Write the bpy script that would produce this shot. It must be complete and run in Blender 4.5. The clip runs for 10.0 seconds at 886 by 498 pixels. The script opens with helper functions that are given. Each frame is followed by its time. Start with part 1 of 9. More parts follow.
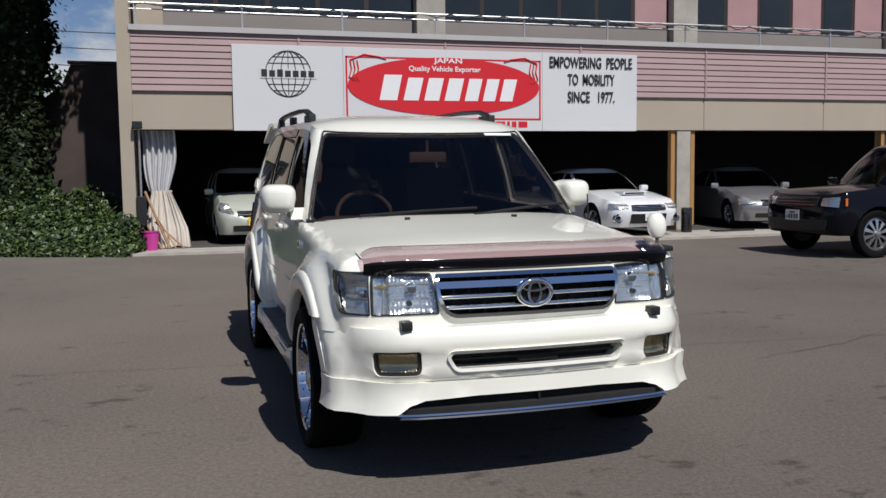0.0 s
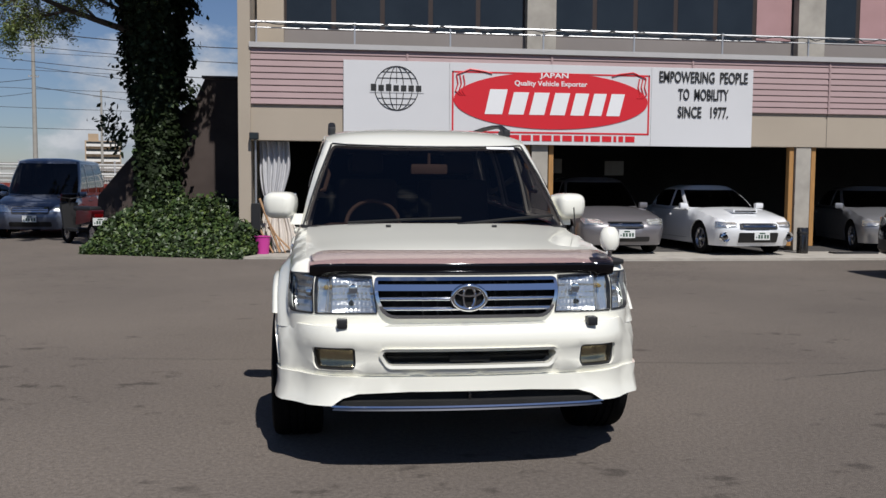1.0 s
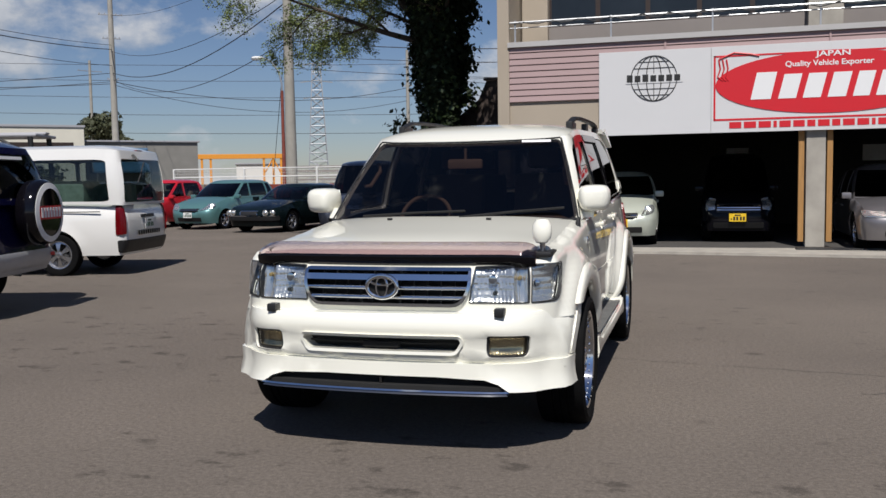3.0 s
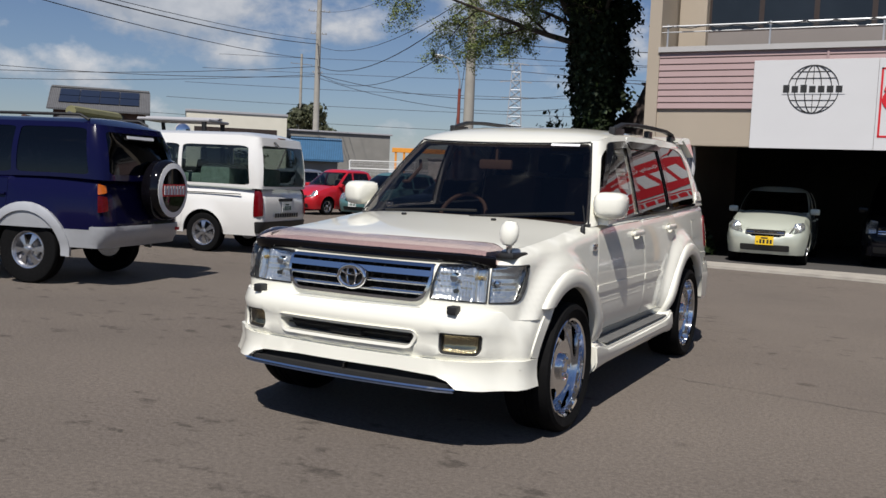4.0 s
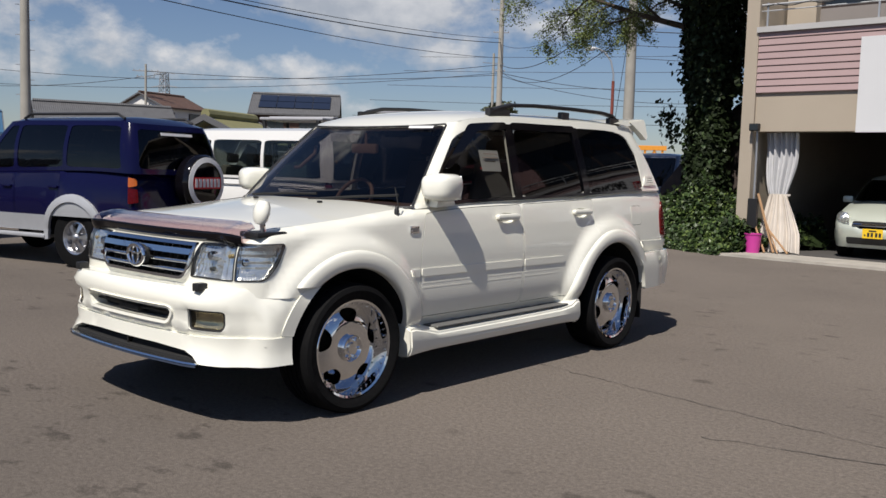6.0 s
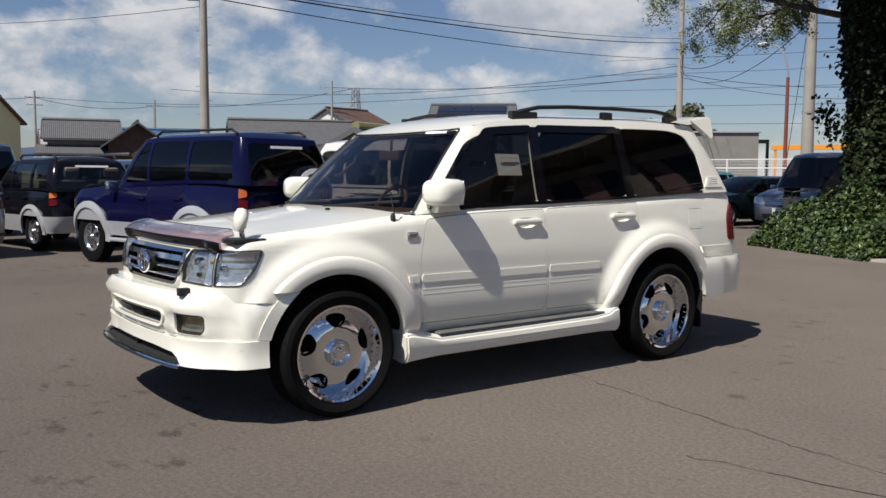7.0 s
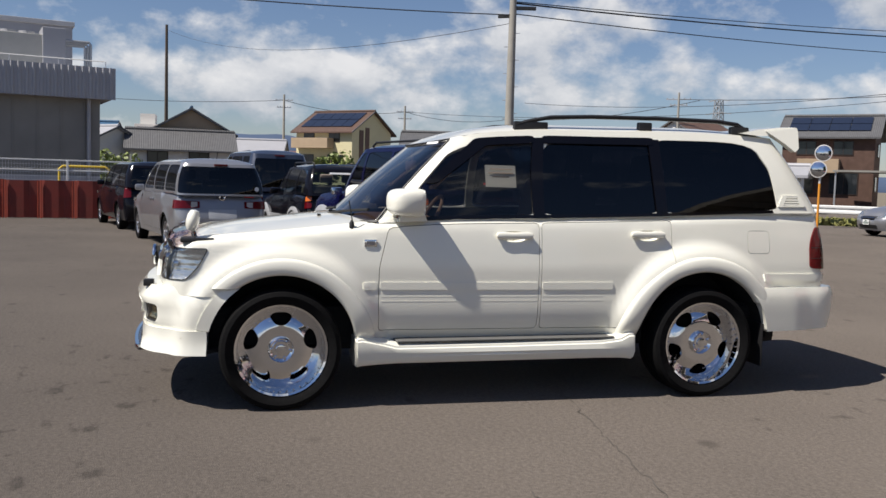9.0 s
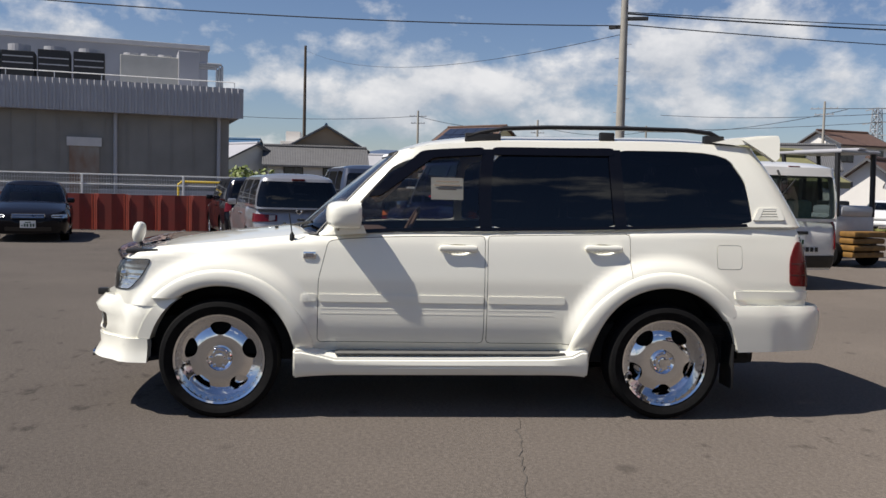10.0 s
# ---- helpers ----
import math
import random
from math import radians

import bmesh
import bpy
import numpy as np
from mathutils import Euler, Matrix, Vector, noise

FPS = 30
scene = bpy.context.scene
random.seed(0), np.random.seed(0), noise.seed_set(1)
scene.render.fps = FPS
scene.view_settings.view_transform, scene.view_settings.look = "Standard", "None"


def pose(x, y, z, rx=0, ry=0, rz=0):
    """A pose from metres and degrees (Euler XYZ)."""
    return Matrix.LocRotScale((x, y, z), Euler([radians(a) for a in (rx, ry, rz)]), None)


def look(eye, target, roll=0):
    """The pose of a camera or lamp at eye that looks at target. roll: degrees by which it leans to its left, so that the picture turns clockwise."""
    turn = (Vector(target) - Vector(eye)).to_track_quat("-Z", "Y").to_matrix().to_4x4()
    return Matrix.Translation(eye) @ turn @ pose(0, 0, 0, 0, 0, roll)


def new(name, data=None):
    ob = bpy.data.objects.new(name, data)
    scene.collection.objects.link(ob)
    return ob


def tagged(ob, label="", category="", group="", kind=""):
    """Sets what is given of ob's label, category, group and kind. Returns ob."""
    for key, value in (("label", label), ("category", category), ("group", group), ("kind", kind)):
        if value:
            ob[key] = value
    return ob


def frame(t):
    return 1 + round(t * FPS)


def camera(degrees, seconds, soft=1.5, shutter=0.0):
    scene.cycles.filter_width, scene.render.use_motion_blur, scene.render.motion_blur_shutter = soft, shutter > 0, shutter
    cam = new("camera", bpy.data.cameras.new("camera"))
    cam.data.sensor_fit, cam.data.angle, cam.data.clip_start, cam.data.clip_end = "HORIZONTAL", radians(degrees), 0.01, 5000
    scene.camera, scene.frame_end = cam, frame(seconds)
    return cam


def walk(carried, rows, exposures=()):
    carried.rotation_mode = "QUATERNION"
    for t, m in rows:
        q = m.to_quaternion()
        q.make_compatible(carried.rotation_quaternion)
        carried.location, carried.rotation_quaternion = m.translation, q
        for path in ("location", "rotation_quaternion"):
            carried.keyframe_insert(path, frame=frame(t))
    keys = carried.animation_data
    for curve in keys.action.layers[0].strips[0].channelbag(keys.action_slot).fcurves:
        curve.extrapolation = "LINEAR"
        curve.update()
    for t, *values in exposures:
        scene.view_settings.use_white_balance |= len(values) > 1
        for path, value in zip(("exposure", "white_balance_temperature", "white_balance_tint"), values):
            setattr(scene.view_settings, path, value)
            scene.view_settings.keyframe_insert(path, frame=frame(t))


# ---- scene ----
cam = camera(52.3, 10.0)
PATH = [
    (0, (-1.645, -4.69, 1.448), (-1.06, -2.786, 1.274), -0.7),
    (0.5, (-1.205, -5.0, 1.454), (-0.811, -3.048, 1.273), -0.7),
    (1, (-0.708, -5.187, 1.434), (-0.449, -3.21, 1.29), 0.4),
    (1.5, (-0.195, -5.341, 1.444), (-0.235, -3.347, 1.289), -0.5),
    (2, (0.378, -5.34, 1.413), (0.151, -3.358, 1.268), -0.5),
    (2.5, (0.985, -5.325, 1.425), (0.545, -3.38, 1.269), -1.7),
    (3, (1.597, -5.213, 1.421), (1.049, -3.295, 1.269), -0.9),
    (3.2, (1.802, -5.147, 1.425), (1.148, -3.265, 1.261), 0.6),
    (4.3, (3.045, -4.704, 1.417), (2.016, -2.997, 1.257), 1.2),
    (4.5, (3.243, -4.584, 1.423), (2.156, -2.915, 1.244), -0.0),
    (5, (3.741, -4.248, 1.417), (2.627, -2.594, 1.261), -0.4),
    (5.2, (3.933, -4.113, 1.408), (2.77, -2.495, 1.231), 0.0),
    (6.3, (4.91, -3.242, 1.404), (3.51, -1.825, 1.227), 0.7),
    (6.5, (5.057, -3.068, 1.41), (3.573, -1.744, 1.202), -0.7),
    (7, (5.415, -2.613, 1.409), (3.822, -1.414, 1.242), 0.4),
    (7.5, (5.774, -2.137, 1.425), (4.062, -1.118, 1.248), -0.6),
    (8, (6.07, -1.56, 1.423), (4.317, -0.609, 1.283), 1.2),
    (8.5, (6.311, -1.013, 1.442), (4.443, -0.317, 1.282), 0.5),
    (9, (6.467, -0.403, 1.44), (4.535, 0.089, 1.286), 1.7),
    (9.5, (6.597, 0.219, 1.466), (4.624, 0.502, 1.303), 1.3),
    (10, (6.645, 0.859, 1.463), (4.658, 1.043, 1.332), 1.5),
]
walk(cam, [(t, look(eye, target, roll)) for t, eye, target, roll in PATH], [(0.0, -0.10, 6150, 10), (1.5, -0.08, 6200, 10), (4.5, 0.07, 6400, 10), (7.0, 0.2, 6500, 10), (10.0, 0.40, 6550, 10)])

from mathutils import geometry

# ---- world, sun ----
SUN_TO = Vector((0.165, -0.685, 1.0)).normalized()
world = bpy.data.worlds.new("sky")
scene.world = world
world.use_nodes = True


def build_sky():
    nt = world.node_tree
    nt.nodes.clear()
    N, L = nt.nodes.new, nt.links.new
    out, bg, sky = N("ShaderNodeOutputWorld"), N("ShaderNodeBackground"), N("ShaderNodeTexSky")
    sky.sky_type, sky.sun_disc = "NISHITA", False
    sky.sun_elevation, sky.sun_rotation = math.asin(SUN_TO.z), math.atan2(SUN_TO.x, SUN_TO.y)
    sky.air_density, sky.dust_density, sky.ozone_density = 1.0, 0.25, 2.5
    tc, sep = N("ShaderNodeTexCoord"), N("ShaderNodeSeparateXYZ")
    L(tc.outputs["Generated"], sep.inputs[0])
    def cloud_noise(rise, flat, scale, detail, rough):
        """Noise over the dome, flattened like cloud banks; rise: looked up that much higher."""
        mp, n = N("ShaderNodeMapping"), N("ShaderNodeTexNoise")
        mp.inputs["Scale"].default_value, mp.inputs["Location"].default_value = (1, 1, flat), (2.3, 0.7, rise)
        n.inputs["Scale"].default_value, n.inputs["Detail"].default_value, n.inputs["Roughness"].default_value = scale, detail, rough
        L(tc.outputs["Generated"], mp.inputs["Vector"]); L(mp.outputs[0], n.inputs["Vector"])
        return n.outputs["Fac"]

    def heap(rise):
        """Wide banks with billows on them."""
        mixed = N("ShaderNodeMix"); mixed.data_type = "FLOAT"
        mixed.inputs["Factor"].default_value = 0.36
        L(cloud_noise(rise, 3.0, 2.7, 2, 0.5), mixed.inputs["A"]); L(cloud_noise(rise * 0.55, 1.6, 13.0, 7, 0.58), mixed.inputs["B"])
        return mixed.outputs["Result"]
    big, above, fine = heap(0.0), heap(0.060), cloud_noise(0.0, 1.6, 30.0, 5, 0.6)
    # more cloud towards the horizon
    low = N("ShaderNodeMapRange")
    low.inputs["From Min"].default_value, low.inputs["From Max"].default_value = 0.0, 0.30
    low.inputs["To Min"].default_value, low.inputs["To Max"].default_value = 0.050, -0.112
    L(sep.outputs["Z"], low.inputs["Value"])
    add = N("ShaderNodeMath"); add.operation = "ADD"
    L(big, add.inputs[0]); L(low.outputs[0], add.inputs[1])
    ramp = N("ShaderNodeValToRGB")
    ramp.color_ramp.elements[0].position, ramp.color_ramp.elements[1].position = 0.490, 0.568
    L(add.outputs[0], ramp.inputs[0])
    # bright where the cloud thins out above, grey beneath its bulk
    top = N("ShaderNodeMath"); top.operation = "SUBTRACT"
    L(big, top.inputs[0]); L(above, top.inputs[1])
    lit = N("ShaderNodeMapRange")
    lit.inputs["From Min"].default_value, lit.inputs["From Max"].default_value = -0.07, 0.09
    L(top.outputs[0], lit.inputs["Value"])
    blend = N("ShaderNodeMix"); blend.data_type = "FLOAT"
    blend.inputs["Factor"].default_value = 0.3
    L(lit.outputs[0], blend.inputs["A"]); L(fine, blend.inputs["B"])
    shade = N("ShaderNodeMix"); shade.data_type = "RGBA"
    shade.inputs["A"].default_value, shade.inputs["B"].default_value = (6.0, 6.6, 7.6, 1), (13.0, 12.8, 12.7, 1)
    L(blend.outputs["Result"], shade.inputs["Factor"])
    amount = N("ShaderNodeMath"); amount.operation = "MULTIPLY"; amount.inputs[1].default_value = 0.88
    L(ramp.outputs["Color"], amount.inputs[0])
    mix = N("ShaderNodeMix"); mix.data_type = "RGBA"
    tone = N("ShaderNodeVectorMath"); tone.operation = "MULTIPLY"; tone.inputs[1].default_value = (0.98, 1.0, 1.15)
    L(sky.outputs[0], tone.inputs[0])
    L(amount.outputs[0], mix.inputs["Factor"]); L(tone.outputs[0], mix.inputs["A"]); L(shade.outputs["Result"], mix.inputs["B"])
    L(mix.outputs["Result"], bg.inputs["Color"])
    bg.inputs["Strength"].default_value = 0.0545
    L(bg.outputs[0], out.inputs[0])


build_sky()
sun = new("sun", bpy.data.lights.new("sun", "SUN"))
sun.data.energy, sun.data.angle, sun.data.color = 5.0, radians(0.53), (1.0, 0.94, 0.86)
sun.matrix_world = look(SUN_TO * 60, (0, 0, 0))


# ---- materials ----
def mat(name, col, rough=0.5, metal=0.0, var=0.12, scale=6.0, bump=0.0, bscale=80.0, coat=0.0, col2=None, stretch=(1, 1, 1), detail=5, spec=0.5, each=0.0, sharp=0.25):
    """A surface with its base colour varied by noise at two scales, grain as bump, and gloss."""
    m = bpy.data.materials.new(name)
    m.use_nodes = True
    nt = m.node_tree
    N, L = nt.nodes.new, nt.links.new
    p = nt.nodes["Principled BSDF"]
    p.inputs["Metallic"].default_value, p.inputs["Roughness"].default_value = metal, rough
    p.inputs["Specular IOR Level"].default_value = spec
    p.inputs["Coat Weight"].default_value = coat
    p.inputs["Coat Roughness"].default_value = 0.03
    other = col2 or [c * (1 - var) for c in col]
    tc, mp = N("ShaderNodeTexCoord"), N("ShaderNodeMapping")
    mp.inputs["Scale"].default_value = stretch
    L(tc.outputs["Object"], mp.inputs["Vector"])
    n = N("ShaderNodeTexNoise")
    n.inputs["Scale"].default_value, n.inputs["Detail"].default_value = scale, detail
    L(mp.outputs[0], n.inputs["Vector"])
    mr = N("ShaderNodeMapRange")
    mr.inputs["From Min"].default_value, mr.inputs["From Max"].default_value = 0.5 - sharp, 0.5 + sharp
    L(n.outputs["Fac"], mr.inputs["Value"])
    mix = N("ShaderNodeMix"); mix.data_type = "RGBA"
    mix.inputs["A"].default_value, mix.inputs["B"].default_value = (*col, 1), (*other, 1)
    L(mr.outputs[0], mix.inputs["Factor"])
    result = mix.outputs["Result"]
    if each:
        oi, hs, ma = N("ShaderNodeObjectInfo"), N("ShaderNodeHueSaturation"), N("ShaderNodeMapRange")
        ma.inputs["To Min"].default_value, ma.inputs["To Max"].default_value = 1 - each, 1 + each
        L(oi.outputs["Random"], ma.inputs["Value"]); L(ma.outputs[0], hs.inputs["Value"]); L(result, hs.inputs["Color"])
        result = hs.outputs[0]
    L(result, p.inputs["Base Color"])
    rr = N("ShaderNodeMapRange")
    rr.inputs["To Min"].default_value, rr.inputs["To Max"].default_value = rough * 0.85, min(1, rough * 1.15)
    L(n.outputs["Fac"], rr.inputs["Value"]); L(rr.outputs[0], p.inputs["Roughness"])
    if bump:
        b, n2 = N("ShaderNodeBump"), N("ShaderNodeTexNoise")
        n2.inputs["Scale"].default_value, n2.inputs["Detail"].default_value = bscale, 4
        L(mp.outputs[0], n2.inputs["Vector"])
        b.inputs["Strength"].default_value, b.inputs["Distance"].default_value = bump, 0.01
        L(n2.outputs["Fac"], b.inputs["Height"]); L(b.outputs[0], p.inputs["Normal"])
    return m


def paint(name, col, flake=0.0):
    dark = max(col) < 0.06
    return mat(name, col, rough=0.14 if dark else (0.32 if not flake else 0.38), metal=flake, var=0.04, scale=1.5, coat=0.3 if dark else 1.0, spec=0.12 if dark else 0.5, bump=0.02, bscale=400)


def glass(name, tint, gloss=1.0):
    """A thin tinted pane: light passes straight through it, and it mirrors by Fresnel."""
    m = bpy.data.materials.new(name)
    m.use_nodes = True
    nt = m.node_tree
    nt.nodes.clear()
    N, L = nt.nodes.new, nt.links.new
    out, tr, gl, mx, fr = N("ShaderNodeOutputMaterial"), N("ShaderNodeBsdfTransparent"), N("ShaderNodeBsdfGlossy"), N("ShaderNodeMixShader"), N("ShaderNodeLayerWeight")
    tr.inputs[0].default_value = (*tint, 1)
    gl.inputs["Color"].default_value = (gloss, gloss, gloss, 1)
    gl.inputs["Roughness"].default_value = 0.015
    fr.inputs["Blend"].default_value = 0.5
    pw, ma = N("ShaderNodeMath"), N("ShaderNodeMath")
    pw.operation, pw.inputs[1].default_value = "POWER", 5
    ma.operation, ma.inputs[1].default_value, ma.inputs[2].default_value = "MULTIPLY_ADD", 0.96, 0.045
    L(fr.outputs["Facing"], pw.inputs[0]); L(pw.outputs[0], ma.inputs[0])
    L(ma.outputs[0], mx.inputs[0]); L(tr.outputs[0], mx.inputs[1]); L(gl.outputs[0], mx.inputs[2]); L(mx.outputs[0], out.inputs[0])
    return m


def asphalt_material():
    m = mat("asphalt", (0.134, 0.114, 0.097), rough=0.92, var=0.2, scale=0.35, bump=0.7, bscale=130, col2=(0.097, 0.083, 0.072), spec=0.25)
    nt = m.node_tree
    N, L = nt.nodes.new, nt.links.new
    p = nt.nodes["Principled BSDF"]
    base = p.inputs["Base Color"].links[0].from_socket
    p.inputs["Diffuse Roughness"].default_value = 1.0
    tc = N("ShaderNodeTexCoord")
    # fine pale and dark chippings
    grit = N("ShaderNodeTexNoise"); grit.inputs["Scale"].default_value, grit.inputs["Detail"].default_value = 210, 3
    L(tc.outputs["Object"], grit.inputs["Vector"])
    g = N("ShaderNodeMapRange")
    g.inputs["From Min"].default_value, g.inputs["From Max"].default_value = 0.35, 0.72
    g.inputs["To Min"].default_value, g.inputs["To Max"].default_value = 0.72, 1.45
    L(grit.outputs["Fac"], g.inputs["Value"])
    # stains of oil, dark and oblong
    mp = N("ShaderNodeMapping"); mp.inputs["Scale"].default_value = (1.0, 1.6, 1.0); mp.inputs["Rotation"].default_value = (0, 0, 0.35)
    L(tc.outputs["Object"], mp.inputs["Vector"])
    st = N("ShaderNodeTexNoise"); st.inputs["Scale"].default_value, st.inputs["Detail"].default_value, st.inputs["Roughness"].default_value = 3.2, 6, 0.64
    L(mp.outputs[0], st.inputs["Vector"])
    where = N("ShaderNodeTexNoise"); where.inputs["Scale"].default_value = 0.28
    L(tc.outputs["Object"], where.inputs["Vector"])
    wr = N("ShaderNodeMapRange"); wr.inputs["From Min"].default_value, wr.inputs["From Max"].default_value = 0.42, 0.62
    wr.inputs["To Min"].default_value, wr.inputs["To Max"].default_value = -0.06, 0.04
    L(where.outputs["Fac"], wr.inputs["Value"])
    sa = N("ShaderNodeMath"); sa.operation = "ADD"
    L(st.outputs["Fac"], sa.inputs[0]); L(wr.outputs[0], sa.inputs[1])
    sr = N("ShaderNodeMapRange"); sr.inputs["From Min"].default_value, sr.inputs["From Max"].default_value = 0.605, 0.685
    sr.inputs["To Min"].default_value, sr.inputs["To Max"].default_value = 1.0, 0.58
    L(sa.outputs[0], sr.inputs["Value"])
    mul = N("ShaderNodeMath"); mul.operation = "MULTIPLY"
    # mottling a hand wide
    mot = N("ShaderNodeTexNoise"); mot.inputs["Scale"].default_value, mot.inputs["Detail"].default_value, mot.inputs["Roughness"].default_value = 38, 6, 0.75
    L(tc.outputs["Object"], mot.inputs["Vector"])
    mm = N("ShaderNodeMapRange"); mm.inputs["From Min"].default_value, mm.inputs["From Max"].default_value = 0.3, 0.7
    mm.inputs["To Min"].default_value, mm.inputs["To Max"].default_value = 0.64, 1.36
    L(mot.outputs["Fac"], mm.inputs["Value"])
    both = N("ShaderNodeMath"); both.operation = "MULTIPLY"
    L(g.outputs[0], both.inputs[0]); L(mm.outputs[0], both.inputs[1])
    # drips and tar spots a few fingers wide, uneven at their edges
    wob = N("ShaderNodeTexNoise"); wob.inputs["Scale"].default_value, wob.inputs["Detail"].default_value = 9, 3
    wv = N("ShaderNodeMix"); wv.data_type = "RGBA"; wv.inputs["Factor"].default_value = 0.10
    sm = N("ShaderNodeMapping"); sm.inputs["Scale"].default_value = (1.0, 1.7, 1.0); sm.inputs["Rotation"].default_value = (0, 0, 0.35)
    L(tc.outputs["Object"], wob.inputs["Vector"]); L(tc.outputs["Object"], wv.inputs["A"]); L(wob.outputs["Color"], wv.inputs["B"])
    L(wv.outputs["Result"], sm.inputs["Vector"])
    vo = N("ShaderNodeTexVoronoi"); vo.inputs["Scale"].default_value = 1.45
    L(sm.outputs[0], vo.inputs["Vector"])
    vr = N("ShaderNodeMapRange"); vr.inputs["From Min"].default_value, vr.inputs["From Max"].default_value = 0.05, 0.13
    vr.inputs["To Min"].default_value, vr.inputs["To Max"].default_value = 0.62, 1.0
    L(vo.outputs["Distance"], vr.inputs["Value"])
    spots = N("ShaderNodeMath"); spots.operation = "MULTIPLY"
    L(vr.outputs[0], spots.inputs[0]); L(sr.outputs[0], spots.inputs[1])
    L(both.outputs[0], mul.inputs[0]); L(spots.outputs[0], mul.inputs[1])
    vm = N("ShaderNodeVectorMath"); vm.operation = "SCALE"
    L(base, vm.inputs[0]); L(mul.outputs[0], vm.inputs["Scale"])
    L(vm.outputs[0], p.inputs["Base Color"])
    return m


ASPHALT = asphalt_material()
CONCRETE = mat("concrete", (0.42, 0.39, 0.34), rough=0.9, var=0.3, scale=3, bump=0.3, bscale=120)
BEIGE = mat("beige_render", (0.405, 0.345, 0.272), rough=0.85, var=0.1, scale=0.8, bump=0.15, bscale=200)
SIDING = mat("pink_siding", (0.385, 0.272, 0.268), rough=0.6, var=0.08, scale=1.5, bump=0.05, each=0.03)
CAPM = mat("pale_metal", (0.62, 0.60, 0.58), rough=0.45, metal=0.2, var=0.12, scale=2)
BANNER = mat("banner_vinyl", (0.63, 0.63, 0.635), rough=0.5, var=0.05, scale=1.2, bump=0.05, bscale=6)
RED = mat("banner_red", (0.60, 0.012, 0.022), rough=0.5, var=0.06, scale=2)
BLACKINK = mat("black_ink", (0.02, 0.02, 0.02), rough=0.55, var=0.2)
DARKWALL = mat("dark_panel", (0.05, 0.042, 0.04), rough=0.8, var=0.25, scale=1.3)
# plaster and floor darkened: base colours carry the bays' deep shade
INSIDE = mat("shaded_garage_plaster", (0.045, 0.042, 0.04), rough=0.95, var=0.3, scale=1.0)
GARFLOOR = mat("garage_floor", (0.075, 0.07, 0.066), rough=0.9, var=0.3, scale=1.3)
STEEL = mat("galvanised_steel", (0.5, 0.51, 0.52), rough=0.42, metal=0.7, var=0.15, scale=8)
WHITEMETAL = mat("white_painted_metal", (0.75, 0.75, 0.73), rough=0.5, var=0.1, scale=5)
RUST = mat("rusty_red_sheet", (0.24, 0.030, 0.020), rough=0.7, var=0.4, scale=2.2, col2=(0.16, 0.035, 0.025))
REDBROWN = mat("red_brown_paint", (0.25, 0.06, 0.04), rough=0.6, var=0.35, scale=5)
ORANGE = mat("orange_paint", (0.75, 0.30, 0.03), rough=0.55, var=0.15)
YELLOW = mat("yellow_paint", (0.72, 0.50, 0.03), rough=0.5, var=0.12)
POLE = mat("pole_concrete", (0.36, 0.34, 0.30), rough=0.9, var=0.2, scale=2, bump=0.2)
CABLE = mat("cable_rubber", (0.02, 0.02, 0.022), rough=0.7, var=0.2)
BROWNWOOD = mat("ochre_timber", (0.42, 0.22, 0.07), rough=0.7, var=0.25, scale=4, stretch=(8, 8, 1))
WOODSTICK = mat("bare_timber", (0.45, 0.27, 0.14), rough=0.75, var=0.3, scale=10)
CURTAINM = mat("curtain_cloth", (0.55, 0.55, 0.56), rough=0.9, var=0.12, scale=6)
TARPM = mat("cream_tarpaulin", (0.66, 0.60, 0.53), rough=0.8, var=0.15, scale=5)
PINKPL = mat("magenta_plastic", (0.55, 0.05, 0.30), rough=0.4, var=0.08)
BARK = mat("bark", (0.10, 0.075, 0.055), rough=0.95, var=0.5, scale=9, bump=0.8, bscale=25)
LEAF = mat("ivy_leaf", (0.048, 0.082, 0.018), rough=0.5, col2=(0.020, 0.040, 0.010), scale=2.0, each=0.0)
# dark matte ivy, with the shade among the leaves put into its colour
LEAFDARK = mat("shaded_ivy_leaf", (0.022, 0.034, 0.012), rough=0.6, col2=(0.010, 0.016, 0.006), scale=2.0, spec=0.15)
# sunlit sparkle on the ivy put into a paler leaf colour
LEAFLIGHT = mat("sunlit_ivy_leaf", (0.115, 0.155, 0.040), rough=0.45, col2=(0.07, 0.11, 0.025), scale=3.0)
LEAFNEW = mat("spring_leaf", (0.20, 0.24, 0.07), rough=0.6, col2=(0.11, 0.15, 0.035), scale=1.2)
LEAFFAR = mat("far_leaf", (0.075, 0.085, 0.035), rough=0.7, col2=(0.05, 0.055, 0.03), scale=0.6)
GRASSM = mat("grass", (0.16, 0.19, 0.05), rough=0.9, col2=(0.22, 0.19, 0.07), scale=1.5)
SOIL = mat("field_soil", (0.20, 0.17, 0.12), rough=1.0, var=0.3, scale=0.3)
